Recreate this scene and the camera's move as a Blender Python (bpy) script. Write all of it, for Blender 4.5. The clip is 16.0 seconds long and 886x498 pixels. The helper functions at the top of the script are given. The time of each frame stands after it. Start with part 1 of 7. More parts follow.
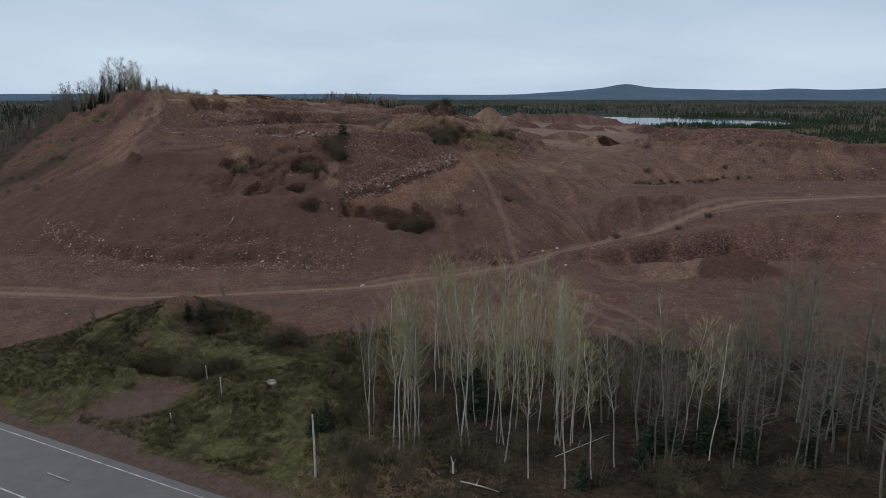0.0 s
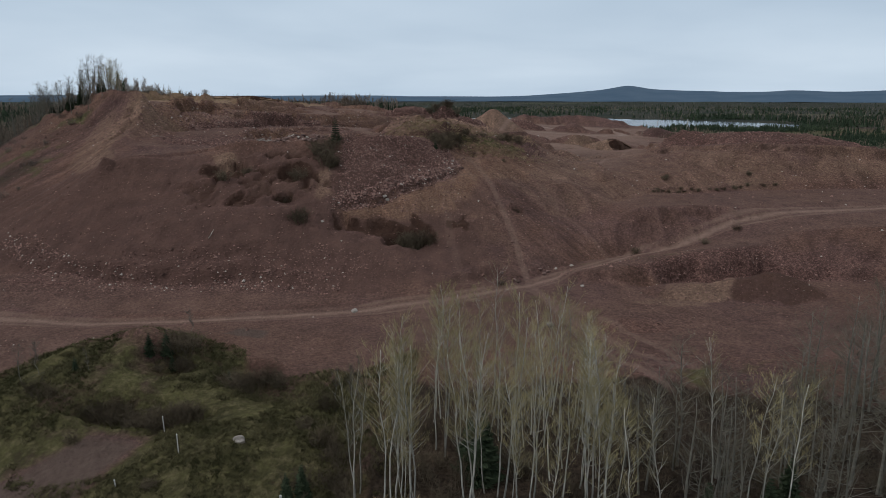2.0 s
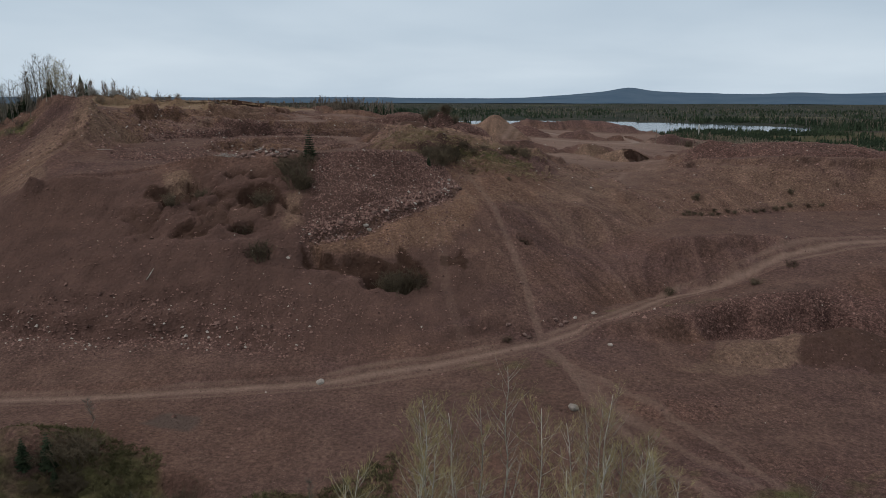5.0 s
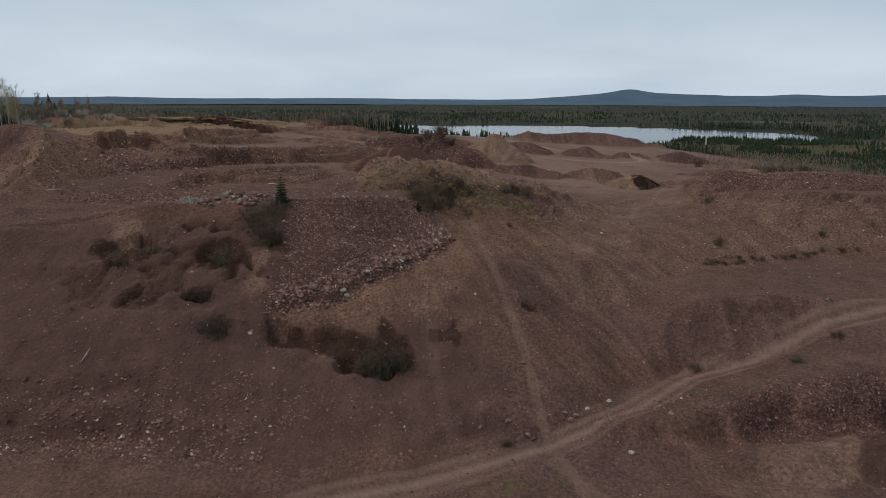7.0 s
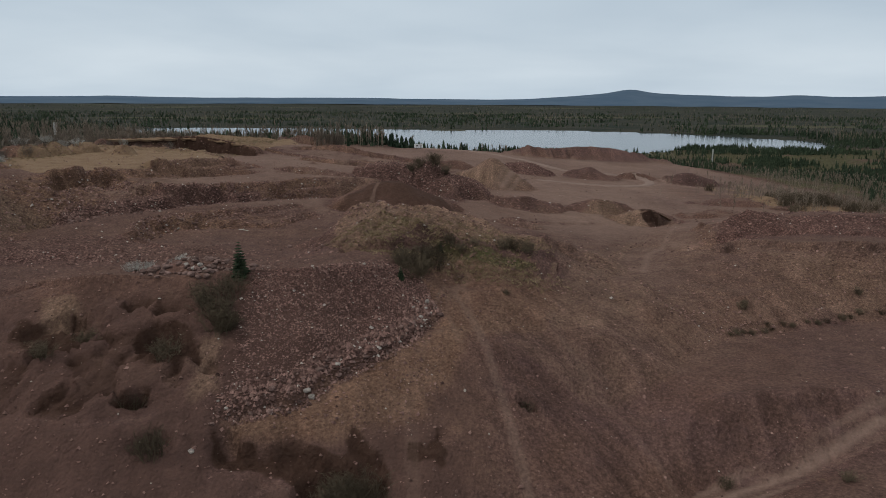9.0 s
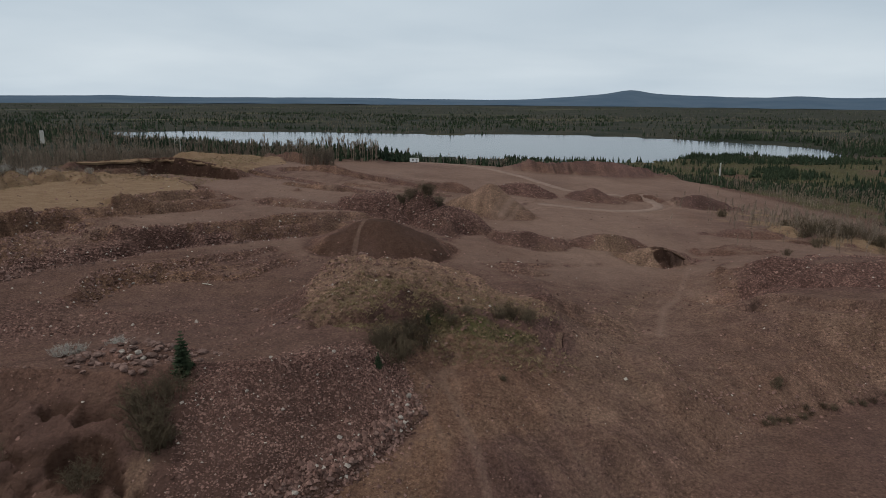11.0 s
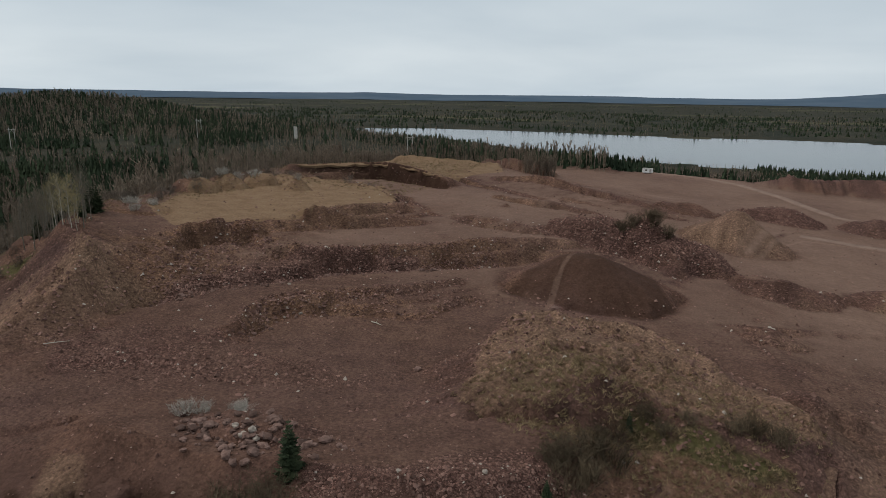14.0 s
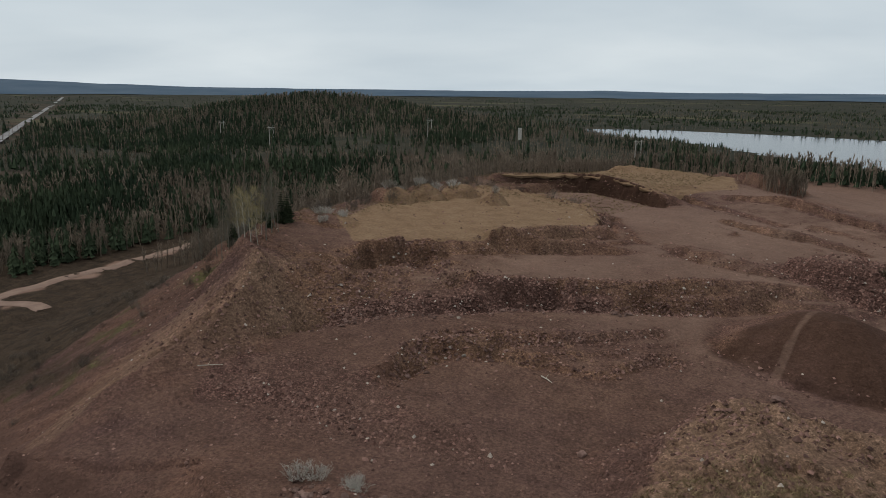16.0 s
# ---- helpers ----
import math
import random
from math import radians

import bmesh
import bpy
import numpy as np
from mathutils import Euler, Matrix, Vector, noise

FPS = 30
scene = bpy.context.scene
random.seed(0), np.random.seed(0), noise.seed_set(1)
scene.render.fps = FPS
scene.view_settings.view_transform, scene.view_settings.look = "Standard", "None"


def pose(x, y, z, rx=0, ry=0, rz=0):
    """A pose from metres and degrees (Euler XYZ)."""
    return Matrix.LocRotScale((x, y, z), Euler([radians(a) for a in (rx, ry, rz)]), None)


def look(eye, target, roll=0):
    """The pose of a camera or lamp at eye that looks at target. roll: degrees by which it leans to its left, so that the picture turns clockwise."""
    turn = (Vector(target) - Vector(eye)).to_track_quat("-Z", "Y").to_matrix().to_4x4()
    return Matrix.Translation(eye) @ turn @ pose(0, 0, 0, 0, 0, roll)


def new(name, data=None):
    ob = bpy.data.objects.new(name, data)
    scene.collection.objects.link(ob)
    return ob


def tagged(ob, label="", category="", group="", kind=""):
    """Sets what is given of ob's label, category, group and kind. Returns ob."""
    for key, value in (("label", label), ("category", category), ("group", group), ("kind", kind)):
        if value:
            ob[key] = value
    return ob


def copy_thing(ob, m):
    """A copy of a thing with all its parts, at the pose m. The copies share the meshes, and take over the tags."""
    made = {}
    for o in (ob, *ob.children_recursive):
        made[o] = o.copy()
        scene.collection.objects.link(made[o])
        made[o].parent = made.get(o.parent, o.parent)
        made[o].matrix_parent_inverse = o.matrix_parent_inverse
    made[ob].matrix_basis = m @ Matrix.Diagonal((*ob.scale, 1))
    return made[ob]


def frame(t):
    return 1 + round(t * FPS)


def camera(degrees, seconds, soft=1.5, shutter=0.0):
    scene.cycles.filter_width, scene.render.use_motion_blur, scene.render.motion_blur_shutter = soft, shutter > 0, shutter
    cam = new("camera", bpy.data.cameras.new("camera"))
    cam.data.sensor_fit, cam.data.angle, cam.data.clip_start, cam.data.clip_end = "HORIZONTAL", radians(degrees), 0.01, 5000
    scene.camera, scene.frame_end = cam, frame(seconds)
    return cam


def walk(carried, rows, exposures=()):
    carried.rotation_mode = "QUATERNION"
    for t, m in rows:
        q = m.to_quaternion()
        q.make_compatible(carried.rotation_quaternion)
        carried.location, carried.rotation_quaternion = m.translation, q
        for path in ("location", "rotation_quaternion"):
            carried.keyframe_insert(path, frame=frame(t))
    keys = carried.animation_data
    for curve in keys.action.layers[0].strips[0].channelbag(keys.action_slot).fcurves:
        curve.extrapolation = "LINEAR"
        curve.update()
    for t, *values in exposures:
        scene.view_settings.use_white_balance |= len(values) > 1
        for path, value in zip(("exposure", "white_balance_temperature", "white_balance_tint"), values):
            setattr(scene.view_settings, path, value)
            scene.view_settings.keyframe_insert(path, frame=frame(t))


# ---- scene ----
cam = camera(65.9, 16.0, soft=0.5)
METRES, EYE, TILT, LEAN, TURN = 125.0, 31.0, -12.65, 0.0, 0.0
ROWS = [
    (0.0, 0.0, 0.0, 0.0, 0.0, 0.0, 0.0),
    (0.5, -0.0005, 0.0227, 0.0048, 0.05, 0.04, -0.02),
    (1.0, -0.0007, 0.0467, 0.0098, 0.09, 0.07, -0.04),
    (1.5, -0.0006, 0.072, 0.0152, 0.12, 0.1, -0.07),
    (2.0, -0.0002, 0.0986, 0.0207, 0.15, 0.13, -0.08),
    (2.5, 0.0003, 0.1261, 0.0263, 0.17, 0.14, -0.09),
    (3.0, 0.0013, 0.1538, 0.0318, 0.2, 0.18, -0.07),
    (3.5, 0.0025, 0.1824, 0.0378, 0.19, 0.19, -0.09),
    (4.0, 0.0039, 0.2114, 0.0439, 0.19, 0.21, -0.09),
    (6.5, 0.0142, 0.353, 0.1197, 0.14, 0.29, -0.23),
    (7.0, 0.0171, 0.3808, 0.137, 0.16, 0.29, -0.25),
    (7.5, 0.0204, 0.4087, 0.1558, 0.16, 0.31, -0.3),
    (8.0, 0.0238, 0.4363, 0.176, 0.17, 0.25, -0.32),
    (8.5, 0.0272, 0.4638, 0.1967, 0.17, 0.22, -0.35),
    (9.0, 0.0304, 0.4921, 0.2174, 0.14, 0.19, -0.39),
    (11.5, 0.0447, 0.6337, 0.3055, 0.15, 0.08, -0.55),
    (12.0, 0.0464, 0.6625, 0.3156, 0.15, 0.01, -0.57),
    (12.5, 0.048, 0.6914, 0.3234, 0.15, -0.06, -0.59),
    (13.0, 0.0481, 0.7218, 0.3305, 4.21, -0.12, -1.61),
    (13.5, 0.0489, 0.7528, 0.3379, 12.42, -0.48, -3.52),
    (14.0, 0.0496, 0.784, 0.3474, 19.11, -0.97, -4.98),
    (14.5, 0.0491, 0.8143, 0.3589, 25.55, -1.63, -6.27),
    (15.0, 0.0473, 0.8449, 0.3697, 30.58, -2.25, -7.16),
    (15.5, 0.0431, 0.8745, 0.3798, 34.49, -2.8, -7.84),
    (16.0, 0.0374, 0.9039, 0.39, 38.06, -3.33, -8.4),
]
EXPOSURES = [(0.0, 0.0, 5980, 10), (4.0, 0.0, 6230, 10), (9.0, 0.0, 6400, 10), (16.0, 0.05, 6720, 10)]
walk(cam, [(t, pose(0, 0, EYE, TILT, LEAN, TURN) @ pose(METRES * x, METRES * y, METRES * z, 90 + pitch, roll, yaw)) for t, x, y, z, yaw, pitch, roll in ROWS], EXPOSURES)

# ---- light: a closed cover of cloud, brighter towards the horizon ----
world = bpy.data.worlds.new("overcast_sky")
scene.world = world
world.use_nodes = True
wn, wl = world.node_tree.nodes, world.node_tree.links
wn.clear()


def wnode(kind, **values):
    n = wn.new(kind)
    for key, value in values.items():
        if isinstance(key, str) and key in n.inputs:
            n.inputs[key].default_value = value
    return n


SUN_UP, SUN_TURN = radians(42), radians(-100)
sky = wnode("ShaderNodeTexSky")
sky.sky_type, sky.sun_disc, sky.sun_elevation, sky.sun_rotation = "NISHITA", False, SUN_UP, SUN_TURN
coord = wnode("ShaderNodeTexCoord")
split = wnode("ShaderNodeSeparateXYZ")
wl.new(coord.outputs["Generated"], split.inputs[0])
# the cloud layer: noise in the plane of the layer, flattened towards the horizon
lift = wnode("ShaderNodeMath"); lift.operation = "MAXIMUM"; lift.inputs[1].default_value = 0.0
wl.new(split.outputs["Z"], lift.inputs[0])
lift2 = wnode("ShaderNodeMath"); lift2.operation = "ADD"; lift2.inputs[1].default_value = 0.16
wl.new(lift.outputs[0], lift2.inputs[0])
px = wnode("ShaderNodeMath"); px.operation = "DIVIDE"
py = wnode("ShaderNodeMath"); py.operation = "DIVIDE"
wl.new(split.outputs["X"], px.inputs[0]); wl.new(lift2.outputs[0], px.inputs[1])
wl.new(split.outputs["Y"], py.inputs[0]); wl.new(lift2.outputs[0], py.inputs[1])
plane = wnode("ShaderNodeCombineXYZ")
wl.new(px.outputs[0], plane.inputs[0]); wl.new(py.outputs[0], plane.inputs[1])
cloud = wnode("ShaderNodeTexNoise", Scale=0.55, Detail=5.0, Roughness=0.46, Distortion=0.2)
wl.new(plane.outputs[0], cloud.inputs["Vector"])
band = wnode("ShaderNodeValToRGB")
band.color_ramp.elements[0].position, band.color_ramp.elements[0].color = 0.32, (0.82, 0.85, 0.885, 1)
band.color_ramp.elements[1].position, band.color_ramp.elements[1].color = 0.70, (1.06, 1.05, 1.045, 1)
wl.new(cloud.outputs["Fac"], band.inputs[0])
high = wnode("ShaderNodeValToRGB")
for at, colour in ((0.0, (0.60, 0.69, 0.76, 1)), (0.05, (0.63, 0.71, 0.77, 1)), (0.16, (0.56, 0.645, 0.71, 1)), (0.36, (0.51, 0.59, 0.66, 1)), (0.6, (0.88, 0.97, 1.05, 1)), (1.0, (1.45, 1.54, 1.63, 1))):
    e = high.color_ramp.elements.new(at)
    e.color = colour
high.color_ramp.elements.remove(high.color_ramp.elements[0])
high.color_ramp.elements.remove(high.color_ramp.elements[-1])
wl.new(split.outputs["Z"], high.inputs[0])
mult = wnode("ShaderNodeMix"); mult.data_type, mult.blend_type = "RGBA", "MULTIPLY"
mult.inputs[0].default_value = 1.0
wl.new(high.outputs[0], mult.inputs[6]); wl.new(band.outputs[0], mult.inputs[7])
clouds = wnode("ShaderNodeBackground", Strength=1.0)
wl.new(mult.outputs[2], clouds.inputs["Color"])
clear = wnode("ShaderNodeBackground", Strength=0.06)
wl.new(sky.outputs[0], clear.inputs["Color"])
cover = wnode("ShaderNodeMixShader"); cover.inputs[0].default_value = 0.94
wl.new(clear.outputs[0], cover.inputs[1]); wl.new(clouds.outputs[0], cover.inputs[2])
wout = wnode("ShaderNodeOutputWorld")
wl.new(cover.outputs[0], wout.inputs[0])

sun_data = bpy.data.lights.new("sun", "SUN")
sun_data.energy, sun_data.angle, sun_data.color = 1.3, radians(16), (1.0, 0.97, 0.93)
sun = new("sun", sun_data)
sun.matrix_world = look((math.sin(SUN_TURN) * math.cos(SUN_UP) * 60, math.cos(SUN_TURN) * math.cos(SUN_UP) * 60, math.sin(SUN_UP) * 60), (0, 0, 0))

# ---- materials ----
class Nodes:
    """A small writer of node materials."""

    def __init__(self, name):
        self.m = bpy.data.materials.new(name)
        self.m.use_nodes = True
        self.n, self.l = self.m.node_tree.nodes, self.m.node_tree.links
        self.n.clear()
        self.out = self.n.new("ShaderNodeOutputMaterial")
        self.b = self.n.new("ShaderNodeBsdfPrincipled")
        self.l.new(self.b.outputs[0], self.out.inputs[0])
        self.b.inputs["Specular IOR Level"].default_value = 0.04

    def put(self, socket, value):
        if isinstance(value, bpy.types.NodeSocket):
            self.l.new(value, socket)
        elif isinstance(value, tuple) and len(value) == 3 and socket.type == "RGBA":
            socket.default_value = (*value, 1)
        else:
            socket.default_value = value

    def place(self):
        return self.n.new("ShaderNodeNewGeometry").outputs["Position"]

    def local(self):
        return self.n.new("ShaderNodeTexCoord").outputs["Object"]

    def noise(self, scale, detail=4.0, rough=0.55, at=None, stretch=None, distort=0.0):
        t = self.n.new("ShaderNodeTexNoise")
        v = at if at is not None else self.place()
        if stretch:
            mp = self.n.new("ShaderNodeMapping")
            mp.inputs["Scale"].default_value = stretch
            self.l.new(v, mp.inputs[0])
            v = mp.outputs[0]
        self.l.new(v, t.inputs["Vector"])
        t.inputs["Scale"].default_value, t.inputs["Detail"].default_value, t.inputs["Roughness"].default_value, t.inputs["Distortion"].default_value = scale, detail, rough, distort
        return t.outputs["Fac"]

    def cells(self, scale, at=None, out="Distance"):
        t = self.n.new("ShaderNodeTexVoronoi")
        self.l.new(at if at is not None else self.place(), t.inputs["Vector"])
        t.inputs["Scale"].default_value = scale
        return t.outputs[out]

    def ramp(self, value, *stops):
        r = self.n.new("ShaderNodeValToRGB")
        self.l.new(value, r.inputs[0])
        while len(r.color_ramp.elements) < len(stops):
            r.color_ramp.elements.new(0.5)
        for e, (at, c) in zip(r.color_ramp.elements, stops):
            e.position = at
            e.color = (c, c, c, 1) if isinstance(c, (int, float)) else (*c, 1)
        return r.outputs[0]

    def mix(self, fac, a, b, blend="MIX"):
        x = self.n.new("ShaderNodeMix")
        x.data_type, x.blend_type = "RGBA", blend
        self.put(x.inputs[0], fac)
        self.put(x.inputs[6], a)
        self.put(x.inputs[7], b)
        return x.outputs[2]

    def math(self, kind, a, b=0.0, clamp=False):
        x = self.n.new("ShaderNodeMath")
        x.operation, x.use_clamp = kind, clamp
        self.put(x.inputs[0], a)
        self.put(x.inputs[1], b)
        return x.outputs[0]

    def mask(self, name):
        a = self.n.new("ShaderNodeAttribute")
        a.attribute_name = name
        return a.outputs["Fac"]

    def island(self):
        return self.n.new("ShaderNodeNewGeometry").outputs["Random Per Island"]

    def each(self):
        return self.n.new("ShaderNodeObjectInfo").outputs["Random"]

    def bump(self, value, strength, distance):
        x = self.n.new("ShaderNodeBump")
        x.inputs["Strength"].default_value, x.inputs["Distance"].default_value = strength, distance
        self.l.new(value, x.inputs["Height"])
        self.l.new(x.outputs[0], self.b.inputs["Normal"])

    def done(self, colour, rough=0.9, metal=0.0):
        self.put(self.b.inputs["Base Color"], colour)
        self.put(self.b.inputs["Roughness"], rough)
        self.b.inputs["Metallic"].default_value = metal
        return self.m


def simple(name, low, high, scale=3.0, rough=0.85, bump=0.0, each=0.0, island=0.0, local=True):
    """Two tones by noise, with a little difference from thing to thing or piece to piece."""
    k = Nodes(name)
    at = k.local() if local else k.place()
    c = k.mix(k.ramp(k.noise(scale, 5.0, 0.6, at), (0.32, 0.0), (0.68, 1.0)), low, high)
    if each:
        c = k.mix(1.0, c, k.ramp(k.each(), (0.0, 1 - each), (1.0, 1 + each)), "MULTIPLY")
    if island:
        c = k.mix(1.0, c, k.ramp(k.island(), (0.0, 1 - island), (1.0, 1 + island)), "MULTIPLY")
    if bump:
        k.bump(k.noise(scale * 3, 4.0, 0.6, at), 0.6, bump)
    return k.done(c, rough)


def ground_material():
    k = Nodes("ground")
    grain, fine, mid, wide = k.noise(2.4, 6.0, 0.66), k.noise(1.1, 6.0, 0.66), k.noise(0.30, 6.0, 0.63), k.noise(0.05, 5.0, 0.6)

    def zone(name, colour, under, wobble=0.7, low=0.34, high=0.66, most=1.0, by=None):
        edge = k.math("ADD", k.mask(name), k.math("MULTIPLY", k.math("SUBTRACT", by or mid, 0.5), wobble))
        return k.mix(k.ramp(edge, (low, 0.0), (high, most)), under, colour)

    # loose red gravel in the pit, from dull brown to purple; packed dusty ground where it lies level
    red = k.mix(k.ramp(wide, (0.40, 0.0), (0.60, 1.0)), (0.106, 0.062, 0.047), (0.094, 0.057, 0.050))
    red = k.mix(k.ramp(mid, (0.38, 0.0), (0.68, 0.35)), red, (0.124, 0.074, 0.053))
    sand = k.mix(k.ramp(mid, (0.35, 0.0), (0.65, 1.0)), (0.142, 0.092, 0.064), (0.186, 0.124, 0.088))
    c = zone("sand", sand, red, 0.35, 0.15, 0.95, 0.95)
    ochre = k.mix(k.ramp(mid, (0.35, 0.0), (0.65, 1.0)), (0.120, 0.070, 0.047), (0.158, 0.098, 0.067))
    c = zone("ochre", ochre, c, 0.4, 0.10, 0.95, 0.95)
    purple = k.mix(k.ramp(fine, (0.3, 0.0), (0.7, 1.0)), (0.076, 0.043, 0.036), (0.122, 0.072, 0.060))
    c = zone("rubble", purple, c, 0.6, 0.35, 0.65, 0.9, fine)
    rough_tone = k.mix(1.0, c, k.ramp(grain, (0.32, 0.66), (0.50, 1.0), (0.70, 1.36)), "MULTIPLY")
    rough_tone = k.mix(k.mask("streak"), rough_tone, k.mix(1.0, rough_tone, k.ramp(k.mask("runs"), (0.05, 0.68), (0.50, 1.0), (0.95, 1.38)), "MULTIPLY"))
    dust = k.mix(k.ramp(mid, (0.35, 0.0), (0.65, 1.0)), (0.088, 0.054, 0.043), (0.120, 0.076, 0.060))
    dust = k.mix(0.35, dust, c)
    dust = k.mix(1.0, dust, k.ramp(grain, (0.32, 0.70), (0.50, 1.0), (0.70, 1.32)), "MULTIPLY")
    edge = k.math("ADD", k.mask("packed"), k.math("MULTIPLY", k.math("SUBTRACT", fine, 0.5), 0.5))
    c = k.mix(k.ramp(edge, (0.25, 0.0), (0.75, 1.0)), rough_tone, dust)
    # stony grain: every pebble has its own tone, coarser where the gravel lies loose
    loose = k.math("MULTIPLY", k.ramp(edge, (0.25, 1.0), (0.75, 0.6)), k.math("ADD", k.math("MULTIPLY", k.mask("rubble"), 0.7), k.math("SUBTRACT", 0.62, k.math("MULTIPLY", k.mask("talus"), 0.25))), True)
    for scale in (4.6, 10.0):
        tone = k.n.new("ShaderNodeSeparateColor")
        k.l.new(k.cells(scale, None, "Color"), tone.inputs[0])
        c = k.mix(loose, c, k.mix(1.0, c, k.ramp(tone.outputs[0], (0.0, 0.64), (0.6, 0.97), (1.0, 1.44)), "MULTIPLY"))
    # damp patches, pale stones, and dark spots painted for the small shadows of clods
    c = k.mix(1.0, c, k.ramp(k.noise(0.22, 6.0, 0.62), (0.36, 0.86), (0.52, 1.0), (0.66, 1.12)), "MULTIPLY")
    for scale, share, tone in ((1.3, 0.80, (0.040, 0.026, 0.020)), (2.7, 0.78, (0.044, 0.029, 0.023)), (1.5, 0.88, (0.23, 0.172, 0.152)), (3.3, 0.80, (0.20, 0.143, 0.125))):
        stone = k.ramp(k.cells(scale), (0.13, 1.0), (0.22, 0.0))
        keep = k.ramp(k.cells(scale, None, "Color"), (share, 0.0), (share + 0.05, 1.0))
        c = k.mix(k.math("MULTIPLY", k.math("MULTIPLY", stone, keep), k.math("MULTIPLY", k.mask("bare"), 0.75)), c, tone)
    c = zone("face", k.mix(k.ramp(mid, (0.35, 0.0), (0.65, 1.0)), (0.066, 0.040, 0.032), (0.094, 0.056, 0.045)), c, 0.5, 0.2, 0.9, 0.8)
    # dark soil, and shade painted into hollows, undercuts and the steepest walls
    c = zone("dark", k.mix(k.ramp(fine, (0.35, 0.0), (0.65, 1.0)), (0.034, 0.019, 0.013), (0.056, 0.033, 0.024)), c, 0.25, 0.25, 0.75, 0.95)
    track = k.mix(k.ramp(fine, (0.3, 0.0), (0.7, 1.0)), (0.172, 0.116, 0.090), (0.236, 0.166, 0.130))
    c = zone("track", track, c, 0.25, 0.15, 0.80, 0.9)
    grit = k.mix(k.ramp(fine, (0.3, 0.0), (0.7, 1.0)), (0.070, 0.049, 0.040), (0.100, 0.073, 0.060))
    c = zone("grit", grit, c, 0.7, 0.2, 0.8)
    c = k.mix(1.0, c, (0.97, 0.92, 0.885), "MULTIPLY")
    # growth: moss green, winter straw, brown litter under the trees
    moss = k.mix(k.ramp(mid, (0.38, 0.0), (0.62, 1.0)), (0.034, 0.030, 0.014), (0.070, 0.062, 0.026))
    moss = k.mix(k.ramp(fine, (0.48, 0.0), (0.72, 0.8)), moss, (0.118, 0.094, 0.050))
    moss = k.mix(1.0, moss, k.ramp(grain, (0.30, 0.72), (0.50, 1.0), (0.72, 1.28)), "MULTIPLY")
    c = zone("grass", moss, c, 1.0, 0.35, 0.65)
    straw = k.mix(k.ramp(mid, (0.35, 0.0), (0.65, 1.0)), (0.152, 0.096, 0.057), (0.196, 0.130, 0.080))
    straw = k.mix(1.0, straw, k.ramp(grain, (0.30, 0.82), (0.50, 1.0), (0.72, 1.2)), "MULTIPLY")
    c = zone("straw", straw, c, 0.9, 0.35, 0.65)
    litter = k.mix(k.ramp(mid, (0.35, 0.0), (0.65, 1.0)), (0.024, 0.017, 0.012), (0.052, 0.036, 0.024))
    litter = k.mix(1.0, litter, k.ramp(grain, (0.30, 0.5), (0.50, 0.95), (0.72, 1.5)), "MULTIPLY")
    c = zone("litter", litter, c, 0.6, 0.4, 0.6)
    # far country: conifer green, brown birch woods and pale bogs
    f1, f2 = k.noise(0.013, 8.0, 0.75), k.noise(0.0030, 6.0, 0.55, None, (0.40, 1.6, 1.0))
    wood = k.mix(k.ramp(f1, (0.40, 0.0), (0.60, 1.0)), (0.017, 0.021, 0.015), (0.040, 0.036, 0.025))
    wood = k.mix(k.ramp(f2, (0.58, 0.0), (0.64, 0.7)), wood, (0.085, 0.076, 0.042))
    c = k.mix(k.mask("far"), c, wood)
    pebbles = k.math("MULTIPLY", k.cells(2.6), -0.5)
    k.bump(k.math("ADD", k.math("ADD", k.math("MULTIPLY", fine, 1.4), grain), pebbles), 0.9, 0.27)
    return k.done(c, 0.95)


GROUND = ground_material()


def asphalt_material():
    k = Nodes("asphalt")
    c = k.mix(k.ramp(k.noise(0.5, 5.0, 0.6), (0.3, 0.0), (0.7, 1.0)), (0.066, 0.057, 0.054), (0.094, 0.082, 0.077))
    c = k.mix(k.ramp(k.noise(14.0, 3.0, 0.6), (0.4, 0.0), (0.7, 0.4)), c, (0.10, 0.085, 0.085))
    k.b.inputs["Specular IOR Level"].default_value = 0.3
    return k.done(c, 0.5)


def water_material():
    k = Nodes("water")
    k.b.inputs["IOR"].default_value = 1.33
    k.b.inputs["Specular IOR Level"].default_value = 0.5
    k.bump(k.noise(0.9, 3.0, 0.5, None, (0.4, 1.0, 1.0)), 0.12, 0.05)
    return k.done((0.020, 0.026, 0.030), 0.16)


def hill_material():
    k = Nodes("haze_tinted_hills")
    # the blue tones put the haze of distance into the hills' base colour
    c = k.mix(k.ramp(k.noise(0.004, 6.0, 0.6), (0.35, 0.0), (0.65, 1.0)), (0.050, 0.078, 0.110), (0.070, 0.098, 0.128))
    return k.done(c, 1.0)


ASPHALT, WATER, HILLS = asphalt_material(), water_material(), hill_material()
DIRT = simple("pale_dirt", (0.150, 0.102, 0.080), (0.205, 0.142, 0.112), 0.3, 0.95, local=False)
PAINT = simple("road_paint", (0.17, 0.165, 0.16), (0.42, 0.41, 0.39), 1.2, 0.7, local=False)
SPRUCE = simple("spruce_needles", (0.020, 0.028, 0.016), (0.042, 0.052, 0.027), 0.8, 0.8, island=0.5)
FAR_SPRUCE = simple("far_spruce_needles", (0.022, 0.034, 0.021), (0.048, 0.062, 0.034), 0.02, 0.85, island=0.5, local=False)
FAR_BARE = simple("far_bare_wood", (0.118, 0.092, 0.070), (0.200, 0.158, 0.120), 0.012, 0.9, island=0.45, local=False)
